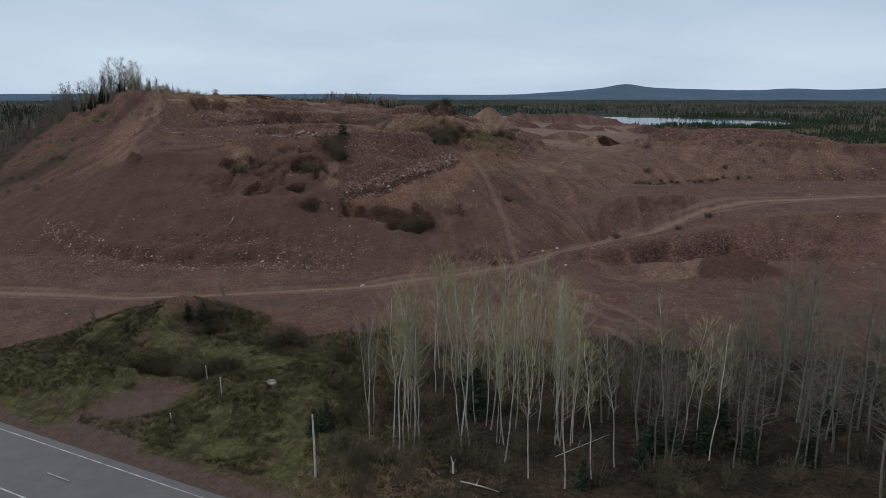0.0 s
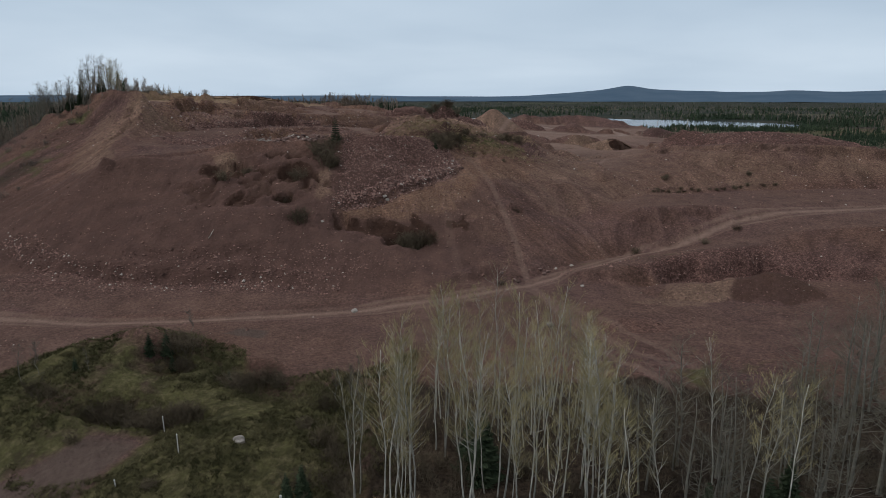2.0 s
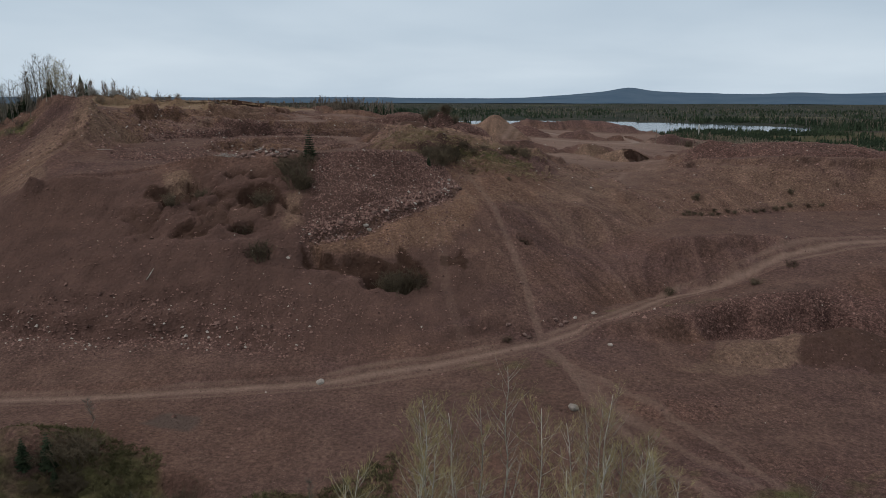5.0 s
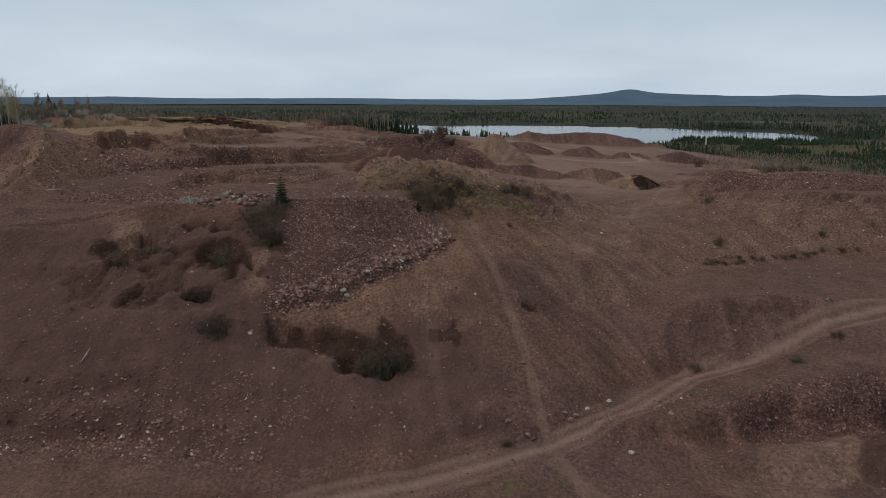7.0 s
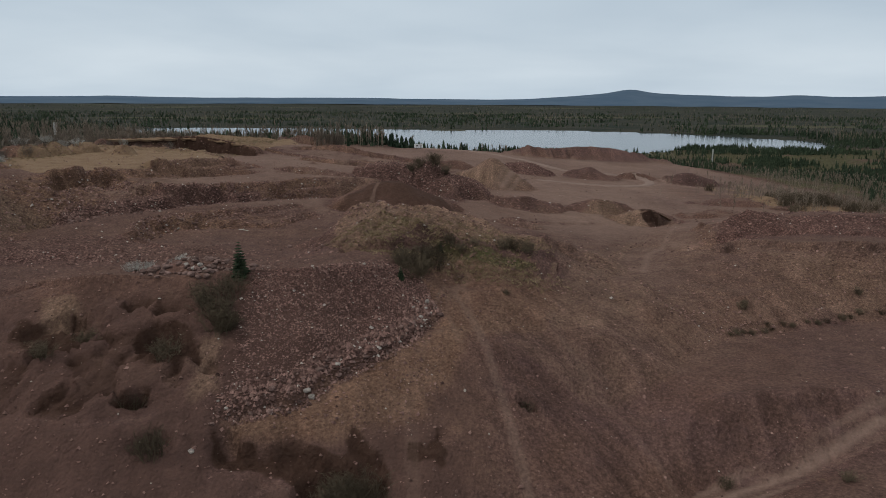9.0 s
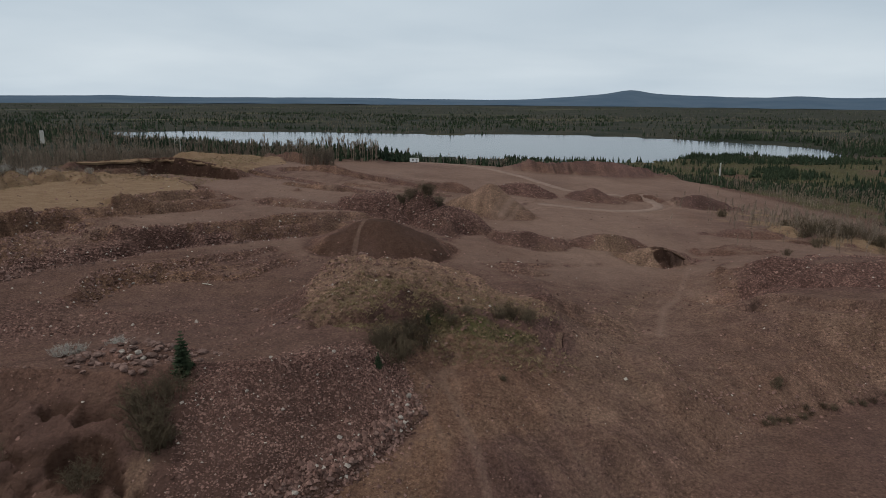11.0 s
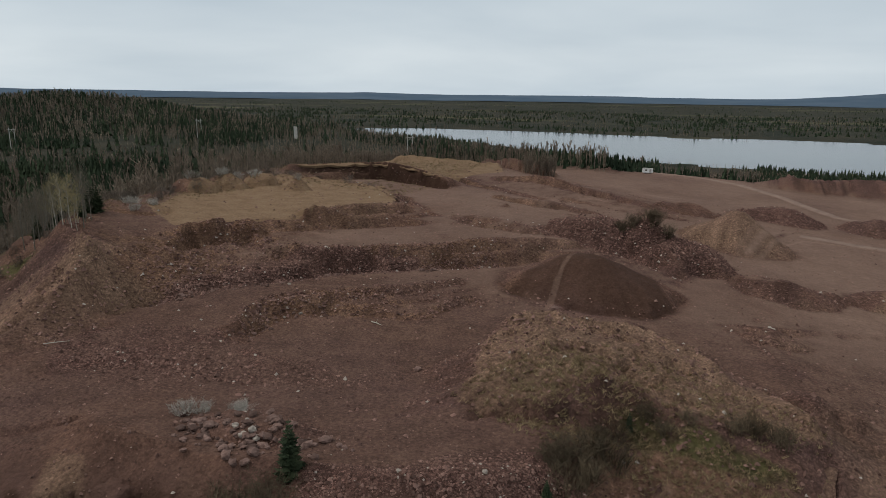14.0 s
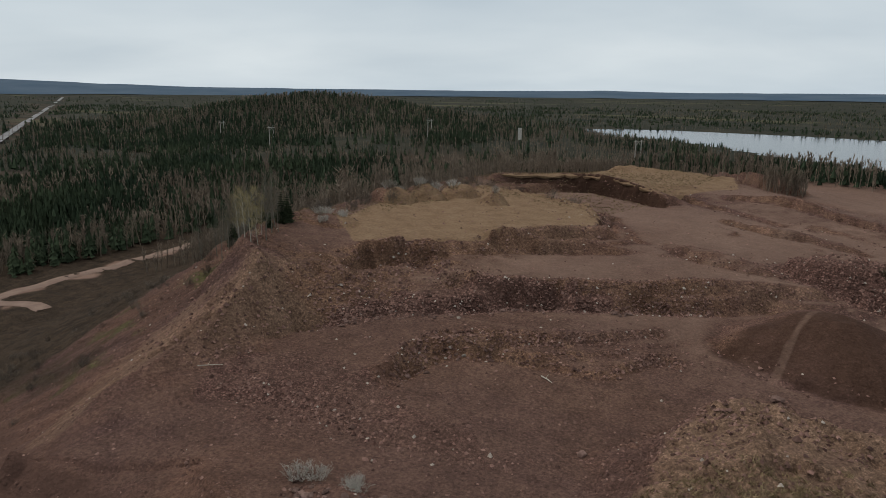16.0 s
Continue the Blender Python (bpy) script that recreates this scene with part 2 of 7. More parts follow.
BARK = simple("spruce_bark", (0.06, 0.045, 0.035), (0.11, 0.085, 0.065), 4.0)
BIRCH = simple("pale_aspen_bark", (0.17, 0.158, 0.128), (0.42, 0.39, 0.33), 0.9, 0.8, each=0.35)
GREYBARK = simple("grey_branch_bark", (0.085, 0.078, 0.062), (0.170, 0.154, 0.124), 2.0, 0.85, each=0.2)
TWIG = simple("budding_twigs", (0.190, 0.158, 0.076), (0.310, 0.255, 0.130), 1.0, 0.85, each=0.25)
GREYTWIG = simple("grey_brown_twigs", (0.080, 0.070, 0.050), (0.140, 0.122, 0.088), 1.0, 0.85, each=0.25)
DARKTWIG = simple("dark_twigs", (0.075, 0.062, 0.050), (0.13, 0.105, 0.085), 1.0, 0.85, each=0.25)
BUSHTWIG = simple("shrub_twigs", (0.058, 0.044, 0.029), (0.106, 0.082, 0.053), 1.5, 0.85, each=0.25)
STONE = simple("red_stone", (0.115, 0.062, 0.049), (0.255, 0.155, 0.125), 1.3, 0.85, 0.02, island=0.55, each=0.3)
ROCK = simple("dull_red_rock", (0.080, 0.048, 0.039), (0.180, 0.118, 0.098), 1.6, 0.85, 0.03, each=0.45)
PALE_STONE = simple("pale_stone", (0.19, 0.160, 0.135), (0.33, 0.285, 0.24), 1.3, 0.8, 0.02, each=0.25)
POST = simple("weathered_post", (0.30, 0.28, 0.25), (0.46, 0.44, 0.40), 2.5, 0.8, 0.01)
STRAW = simple("dry_grass", (0.040, 0.038, 0.016), (0.100, 0.084, 0.042), 0.25, 0.9, island=0.45, local=False)
DEADWOOD = simple("silver_dead_brush", (0.24, 0.22, 0.19), (0.38, 0.355, 0.31), 1.5, 0.9, island=0.3)
WHITE = simple("white_paint", (0.62, 0.62, 0.60), (0.78, 0.78, 0.76), 2.0, 0.6)
RUST = simple("dark_weathered_metal", (0.07, 0.06, 0.055), (0.13, 0.11, 0.10), 3.0, 0.6)
DRY = simple("bleached_grass", (0.120, 0.085, 0.048), (0.240, 0.180, 0.105), 0.5, 0.9, island=0.35, local=False)
# ---- landform ----
# Height of the ground: a stretched sheet between break lines (crests, toes, edges), with heaps, hollows and erosion on it.
X0, Y0, STEP, NX, NY = -260.0, -40.0, 1.0, 481, 497


def line_points(points, step=1.0):
    out = []
    for a, b in zip(points, points[1:]):
        a, b = np.array(a, float), np.array(b, float)
        n = max(1, int(np.hypot(*(b - a)[:2]) / step))
        out += [a + (b - a) * i / n for i in range(n)]
    return np.array(out + [np.array(points[-1], float)])


def smooth(a, turns=1):
    for _ in range(turns):
        p = np.pad(a, 1, mode="edge")
        a = (p[:-2, 1:-1] + p[2:, 1:-1] + p[1:-1, :-2] + p[1:-1, 2:] + 4 * p[1:-1, 1:-1]) / 8
    return a


def relax(lines):
    """The sheet on a coarse grid: fixed along the lines, stretched evenly between them."""
    a, known = np.zeros((NY, NX)), np.zeros((NY, NX), bool)
    hits, total = np.zeros((NY, NX)), np.zeros((NY, NX))
    for points in lines:
        p = line_points(points)
        i = np.clip(((p[:, 0] - X0) / STEP).round().astype(int), 0, NX - 1)
        j = np.clip(((p[:, 1] - Y0) / STEP).round().astype(int), 0, NY - 1)
        np.add.at(hits, (j, i), 1)
        np.add.at(total, (j, i), p[:, 2])
    known = hits > 0
    fixed = np.where(known, total / np.maximum(hits, 1), 0)
    for level in (16, 8, 4, 2, 1):
        n, m = (NY - 1) // level + 1, (NX - 1) // level + 1
        h, s = np.zeros((n, m)), np.zeros((n, m))
        jj, ii = np.nonzero(known)
        jl, il = np.minimum((jj + level // 2) // level, n - 1), np.minimum((ii + level // 2) // level, m - 1)
        np.add.at(h, (jl, il), 1)
        np.add.at(s, (jl, il), fixed[jj, ii])
        k, f = h > 0, s / np.maximum(h, 1)
        if level == 16:
            a = np.full((n, m), f[k].mean())
        else:
            y, x = np.linspace(0, a.shape[0] - 1, n), np.linspace(0, a.shape[1] - 1, m)
            a = bilinear(a, *np.meshgrid(x, y))
        for _ in range(160):
            p = np.pad(a, 1, mode="edge")
            a = np.where(k, f, (p[:-2, 1:-1] + p[2:, 1:-1] + p[1:-1, :-2] + p[1:-1, 2:]) / 4)
    return a


def bilinear(a, x, y):
    x, y = np.clip(x, 0, a.shape[1] - 1.001), np.clip(y, 0, a.shape[0] - 1.001)
    i, j = x.astype(int), y.astype(int)
    u, v = x - i, y - j
    return (a[j, i] * (1 - u) + a[j, i + 1] * u) * (1 - v) + (a[j + 1, i] * (1 - u) + a[j + 1, i + 1] * u) * v


def away(x, y, points):
    """Distance from the polyline, and how far along it the nearest place lies (metres)."""
    best, along, run = np.full(np.shape(x), 1e9), np.zeros(np.shape(x)), 0.0
    for (ax, ay, *_), (bx, by, *_) in zip(points, points[1:]):
        dx, dy = bx - ax, by - ay
        size = math.hypot(dx, dy)
        s = np.clip(((x - ax) * dx + (y - ay) * dy) / size ** 2, 0, 1)
        d = np.hypot(x - ax - s * dx, y - ay - s * dy)
        near = d < best
        best, along = np.where(near, d, best), np.where(near, run + s * size, along)
        run += size
    return best, along


NOISE_TABLE = np.random.RandomState(7).rand(512, 512) - 0.5


def signed(x, y, points):
    """Distance from the polyline, positive on its right, and how far the nearest place is from its ends."""
    best, side, along, run = np.full(np.shape(x), 1e9), np.ones(np.shape(x)), np.zeros(np.shape(x)), 0.0
    for (ax, ay), (bx, by) in zip(points, points[1:]):
        dx, dy = bx - ax, by - ay
        size = math.hypot(dx, dy)
        s = np.clip(((x - ax) * dx + (y - ay) * dy) / size ** 2, 0, 1)
        d = np.hypot(x - ax - s * dx, y - ay - s * dy)
        near = d < best
        best, along = np.where(near, d, best), np.where(near, run + s * size, along)
        side = np.where(near, np.sign(dy * (x - ax) - dx * (y - ay)), side)
        run += size
    return best * side, np.minimum(along, run - along)


def value_noise(x, y, seed=0):
    x, y = x + seed * 37.31 + 4096.0, y + seed * 17.77 + 4096.0
    i, j = np.floor(x).astype(np.int64), np.floor(y).astype(np.int64)
    u, v = x - i, y - j
    u, v = u * u * (3 - 2 * u), v * v * (3 - 2 * v)
    i0, j0, i1, j1 = i & 511, j & 511, (i + 1) & 511, (j + 1) & 511
    t = NOISE_TABLE
    return (t[j0, i0] * (1 - u) + t[j0, i1] * u) * (1 - v) + (t[j1, i0] * (1 - u) + t[j1, i1] * u) * v


def fractal(x, y, octaves=4, seed=0):
    return sum(value_noise(x * 2.03 ** k, y * 2.03 ** k, seed + k) * 0.5 ** k for k in range(octaves))


def step01(a, b, v):
    s = np.clip((v - a) / (b - a), 0, 1)
    return s * s * (3 - 2 * s)


ROAD_LINE = ((900.0, -406.0), (-60.0, 67.8), (-770.0, 385.0), (-3600.0, 1650.0))
TRACK = ((-150, 118), (-90, 108), (-60, 104), (-49, 102), (-35, 102), (-13, 104.5), (0, 108), (13, 114.3), (24, 121), (32, 129.5), (43, 133.5), (54, 138.5), (67, 142), (95, 146), (140, 148))
TRAIL = ((26, 84), (18.5, 96), (13, 114), (12.2, 126), (10.5, 137), (8.5, 147), (5, 156), (7, 161))
LINES = [
    # outer country
    [(-260, -40, -3.5), (220, -40, -4)], [(220, -40, -4), (220, 460, 5)], [(-260, -40, -3.5), (-260, 460, 1)], [(-260, 460, 2), (-120, 460, 13), (-20, 460, 11), (60, 460, 8), (120, 460, 6), (220, 460, 4)],
    # highway, verge and wood
    [(-260, 157, -1.8), (-48, 63, -2.4), (120, -12, -2.8)], [(-260, 150, -1.8), (-49.6, 57, -2.4), (110, -14, -2.8)],
    [(-60, 74, -2.4), (-46, 70, -2.0), (-36, 68, -1.8), (-31, 71, -1.2), (-28, 74, -.4)], [(-27, 63, -1.9), (-17, 62, -2.0), (-12, 59, -3.0), (0, 57, -1.6), (12, 54, -1.6), (40, 54, -1.6), (80, 50, -2)],
    [(-23, 68, 0.2), (-18, 68.5, 1.2), (-12, 70, 0.6), (-8, 73, 0)], [(-6, 68, -1.2), (6, 69, -1), (25, 70, -1), (45, 74, -1), (80, 78, -1)],
    [(-52, 78, -0.6), (-44, 79, 1.5), (-37.5, 79.5, 3.0), (-31, 79, 1.4), (-24, 79, .8), (-17, 79, .8)],
    [(-47, 86, 1.0), (-40, 86.5, 3.6), (-34, 87, 4.6), (-27, 88, 2.7), (-21, 85, 2), (-17, 83, 1.6)],
    [(-60, 92, .6), (-51, 93.5, .8), (-40, 93.5, 1.6), (-30, 94.5, 2.0), (-18.4, 93, 1.3), (-8, 84, 1.6), (8, 81, 1.8), (22, 80, 1.6), (36, 84, 1.4), (60, 90, 1.2), (100, 92, 1)],
    # quarry floor
    [(-130, 112, -.5), (-60, 103, .4), (-49, 102.7, .5), (-30, 103, 1.1), (-13, 105.5, 1.6), (0, 102, 1.7), (12.7, 96, 1.8), (26.5, 100, 1.5), (36, 94, 1.3), (60, 98, 1.6), (110, 100, 2)],
    [(16, 110, 2.6), (26, 113.5, 2.8), (35, 115.5, 1.6), (37, 118.2, .9), (47.8, 119.8, 1.5), (56, 118, 2.0), (80, 116, 3), (120, 112, 3)],
    [(20, 117, 4.2), (25.8, 117.5, 4.8), (34, 121.5, 5.0), (44.3, 123.6, 6.2), (53.7, 125, 6.4), (62, 131, 8.0), (80, 128, 9.4), (120, 124, 9)],
    # main face: foot, middle and crest
    [(-190, 245, 1.8), (-178, 215, 1), (-165, 186, .5), (-150, 165, .3), (-130, 143, 0.3), (-95, 126, 1.5), (-62, 119, 3.2), (-53, 117, 2), (-44, 115.5, 1.7), (-32, 114.6, 2.6), (-20, 111, 2.3), (-4, 108.5, 2.5), (8, 115.5, 2.8), (13, 114.3, 2.9), (20.7, 123, 3.3), (31, 131.5, 3.4), (43, 133, 5), (54, 138, 8.2), (66, 139.5, 9.2), (90, 142, 10), (140, 146, 10)],
    [(-70, 136, 13.2), (-55, 128, 9.5), (-42, 126.5, 10.8), (-28, 126.7, 12.4), (-20.8, 126.8, 10.4), (-14, 126.3, 9.7), (-5, 124.5, 7.0), (3, 128, 9.8), (13.3, 138.9, 11.4), (19.5, 142.3, 9.1), (28, 141, 7.6)],
    [(-41.5, 143.1, 18.9), (-32, 140.5, 19), (-22, 140, 18.6), (-13.7, 137, 16.9), (-11.8, 138.5, 18), (-6.2, 145.5, 18), (1.4, 147.6, 16.9), (10, 144, 14.4), (17, 149, 13.4), (24.7, 150.6, 13.8), (30, 151.5, 12.2)],
    [(-64, 141, 19.8), (-55.3, 144, 19.8), (-49.3, 151.4, 20.5), (-38, 147, 22.5), (-30, 147, 22.4), (-21, 148, 22.9), (-12, 148.5, 23.3), (-5.5, 152.6, 22.7), (-1, 157.5, 20.8), (5.7, 159.5, 18.5), (8, 155.5, 18.1), (14, 163, 19), (20.2, 171.6, 20.4)],
    # ridge at the end of the face and its outer slope
    [(-62, 141, 18), (-66, 152, 22), (-67, 164, 25), (-69, 172, 29), (-71, 176, 31.5), (-79, 178, 31.8), (-88, 190, 31), (-98, 212, 30), (-104, 250, 30), (-118, 300, 28), (-120, 340, 24)],
    [(-76, 147, 14.6), (-79, 161.7, 20.7), (-79.5, 170.6, 24.6), (-90, 178, 25.5), (-101, 190, 26), (-114, 215, 24), (-134, 262, 18), (-150, 310, 14)], [(-200, 190, 0), (-196, 212, 0.4), (-200, 241, 1), (-206, 300, 2)],
    # working floor on the right, its back wall and top
    [(36.5, 139, 10.6), (47.3, 142, 10.7), (58, 141.5, 10.2), (75, 146, 10.2), (120, 150, 10.4)],
    [(34.6, 150.5, 9.9), (38, 154, 10.2), (45.3, 160, 10.7), (55, 164.5, 9.9), (70, 169, 10), (95, 172, 10.2), (140, 172, 10)],
    [(50, 168.7, 13.7), (61, 177, 14), (72, 176.5, 13.4), (90, 178, 14)],
    [(33.8, 159, 14.4), (38, 166, 14.3), (45, 179, 15.6), (49.5, 186, 16.4), (55.5, 189.5, 18.4), (60, 191.4, 18.6), (66, 187, 18.8), (77, 183.4, 19.6), (95, 183, 19.2), (130, 184, 17)],
    [(57, 196, 15.2), (59, 207, 16.4), (65, 205, 19), (79, 202, 19.4), (100, 203, 18.4), (128, 205, 15.5)], [(62.6, 222.7, 15.6), (77.6, 222, 17.6), (100, 222, 15.5), (124, 225, 13)],
    # gully floor and the flats behind
    [(24, 158, 15.6), (26.2, 170.4, 17.2), (34, 176, 14.9), (36, 186, 15), (42.6, 200, 14.6), (44.7, 203.7, 14.2), (56, 198.3, 13.9)],
    [(29.4, 175, 16.4), (26, 186, 18), (19.2, 197, 18.4), (14, 206, 18.8), (24, 215, 16.8), (39.8, 222, 15.4), (56, 226.6, 14.5), (70, 245, 14.6), (72, 291, 14.8), (93, 260, 14.5), (112, 262, 13.5), (138, 300, 11.5)],
    [(8, 228, 19.2), (16, 250, 18.8), (31.5, 293, 17.2), (52, 330, 16.2), (62, 380, 16), (100, 340, 14.2), (124, 380, 12.5)],
    # knoll
    [(-10, 163.5, 23), (-8.6, 167, 24.5), (-5.6, 172.4, 26.3), (-7.6, 180, 26.2), (1, 176.6, 25.0), (6.7, 174.5, 23.8), (15, 181, 21.3), (19.7, 174.4, 21.8), (20.2, 171.6, 20.6)], [(0.3, 167.8, 25.2), (8, 167.5, 22.3), (14.3, 169, 20.9)],
    [(-14, 179.5, 23.8), (-12.3, 183, 25.2), (-5.6, 184, 26.1), (0, 184.6, 25.4), (7.2, 184.4, 23.9), (11, 179.5, 23.0)], [(-24, 187, 19.9), (-17, 189, 20), (-6, 190.5, 20.2), (3, 191, 19.8), (12, 190, 19), (19, 186, 18.4)],
    # upper terraces on the left
    [(-62, 150, 21.4), (-56, 153, 21.0), (-48.4, 155, 20.7), (-40, 158, 20.6), (-29, 161, 20.8), (-19, 163, 21.0), (-18.3, 171, 20.6), (-21.7, 175.3, 20.0), (-13, 190, 20)],
    [(-63, 159, 22.4), (-61.9, 163.5, 22.5), (-60.6, 167.3, 22.5), (-57.9, 170.3, 22.5), (-53.3, 172.5, 22.5), (-48.1, 173.2, 22.4), (-46.6, 175, 22.4), (-49, 180.8, 22.7), (-48.1, 186.6, 22.9), (-43.9, 190.7, 22.9), (-38.8, 195.1, 22.9), (-33.4, 200.5, 22.7), (-28.4, 207.1, 22.3)],
    [(-57.5, 156.5, 20.9), (-55.5, 160.5, 20.7), (-51, 162.6, 20.5), (-44.5, 163.4, 20.4), (-39, 164.3, 20.3), (-34.8, 164.6, 20.3), (-29.8, 165.3, 20.3), (-26, 167, 20.3)],
    [(-43.5, 172.8, 21.0), (-45.5, 177.5, 20.9), (-45.8, 182.6, 20.7), (-40.5, 186.2, 20.7), (-34.7, 188.5, 20.5), (-26.5, 190, 20.2), (-23, 200, 20.4)], [(-36.5, 174.1, 20.9), (-31.1, 176.9, 20.4), (-26.9, 181.3, 20.1)], [(-42.4, 170.4, 21.6), (-38.6, 170.1, 21.4), (-34.1, 171, 21.2), (-30.8, 171.3, 20.9)],
    [(-64, 176, 22.4), (-58, 181, 22.8), (-54, 178, 22.6)], [(-64, 171, 22.8), (-61, 176, 22.9), (-59.2, 183, 23), (-51.6, 191.5, 23), (-46.3, 199.7, 23), (-39.9, 204.5, 23), (-33.7, 209.8, 22.8), (-24.8, 219.1, 22), (-18, 226, 21)],
    [(-69.2, 180.3, 27.6), (-66.6, 202.6, 27), (-61.3, 198.8, 26), (-56.5, 200.2, 26.8), (-51.1, 202, 26.4), (-45, 207.5, 26), (-35.4, 216.5, 25.2), (-26, 226, 25.2), (-21.5, 230.5, 25.3), (-14, 236, 24.4)],
    [(-65, 205.5, 26.8), (-58, 217, 26.4), (-48.8, 226, 25.9), (-40, 231, 26), (-38, 236, 26.2), (-48, 246, 26.7), (-56, 256, 26.6)],
    [(-70, 195.3, 29.9), (-63, 208.8, 29.7), (-60.4, 213, 29.6), (-60.5, 221.5, 29.6), (-56.5, 228.5, 29.3), (-50, 236, 28.6), (-57, 247, 29), (-62.3, 254, 29.2), (-76, 257, 29.8), (-92, 256, 30.4)],
    [(-64.5, 258.5, 26.6), (-76, 262, 26.8), (-90, 262, 27.2)], [(-35.2, 264, 25.6), (-50, 279, 25.8), (-62, 285, 26), (-72, 287.5, 26.4), (-80, 287.5, 26.8), (-85, 282, 27.2), (-90, 270, 27.4)],
    [(-57, 287.5, 27.6), (-63.5, 290, 28.6), (-71, 293, 29.8), (-80, 293.5, 30.6), (-87, 290.5, 30.8), (-92, 283, 30.8), (-101, 276, 30.8)], [(-62, 304, 28.4), (-53.7, 322.5, 27), (-57.5, 345, 26.4), (-90, 330, 28.6)],
    [(-14, 243, 23), (-20, 262, 24), (-24, 280, 23.6), (-30.3, 288.9, 23.4), (-44, 293, 24.8), (-56, 296, 25.6)], [(-48, 306, 27), (-37, 311, 26.8), (-20, 306, 25), (-8, 300, 23.6), (2, 297, 21.6)], [(-24, 292, 23), (-6, 287, 21.6), (8, 290, 20)],
    [(-40, 345, 23.4), (-20, 330, 22.2), (0, 335, 20.3), (20, 350, 18.8), (45, 372, 17.2)], [(-110, 405, 19), (-50, 410, 20), (10, 412, 18.5), (60, 408, 16), (110, 405, 13.5), (140, 360, 11)],
]
# heaps: x, y, radius along x, radius along y, height, sharpness
HEAPS = [
    (18.4, 273, 12.5, 12.5, 8.6, 1.0), (-7.5, 216.5, 14.5, 12.5, 5.7, 1.1), (-9, 246, 13, 9, 5.2, 1.8), (6, 244, 12, 8, 4.6, 1.8), (24.5, 236, 10, 6.5, 2.6, 1.2), (44.5, 240.5, 11, 6, 3.0, 1.1),
    (52.5, 230, 8.5, 5.5, 3.2, 1.3), (33, 318, 12, 7, 3.4, 1.5), (57, 318, 10, 8, 3.8, 1.0), (93, 316, 13, 9, 4.0, 1.0), (75, 323, 9, 4, 2.0, 1.4), (80, 411, 40, 9, 6.2, 1.6), (48, 405, 17, 8, 4.2, 1.5), (90, 207, 33, 14, 3.0, 1.7), (64, 203, 8, 7, 1.2, 1.3), (29, 181, 6, 4, 1.0, 1.3), (33, 167, 4, 9, 1.1, 1.4), (74, 240, 9, 6, 1.6, 1.2), (86, 262, 10, 6, 1.8, 1.2), (8, 305, 9, 6, 2.2, 1.4),
    (49.5, 113.5, 8.5, 6.0, 3.4, 1.0), (38.5, 113.5, 9, 4.5, 1.8, 1.3), (24.5, 98.5, 5.5, 3.2, 1.1, 1.2), (-29, 153, 7, 3.2, 1.1, 1.6), (19, 209, 6, 3, 1.0, 1.5), (-30, 240, 12, 4, 1.0, 1.6), (-24, 276, 16, 2.5, 0.9, 1.6), (-52, 352, 14, 6, 2.4, 1.6), (-97, 230, 6, 4, 1.9, 1.6), (-95, 238, 6, 4, 1.9, 1.6), (-91, 246, 5, 4, 1.6, 1.6), (-79, 243, 4, 3, 1.2, 1.6), (-90, 203, 8, 5, 1.0, 1.6), (100, 268, 9, 6, 2.0, 1.3),
    (-34, 86, 5, 4, 0.8, 1.6), (-44, 86, 5, 3, 0.6, 1.6), (22, 182, 4.5, 3, 1.4, 1.5), (116, 258, 20, 12, 1.6, 1.6),
]
# hollows: x, y, radius along x, radius along y, depth
HOLLOWS = [(-31, 83, 4.2, 2.6, 1.5), (-22, 82.5, 4, 2.5, 1.2), (-33, 75.5, 5.5, 2.2, 1.3), (-6.6, 124.2, 4.2, 2.6, 1.3), (56.5, 226.5, 3.4, 2.6, 1.6), (13.2, 137, 1.3, 1.1, 0.6)]
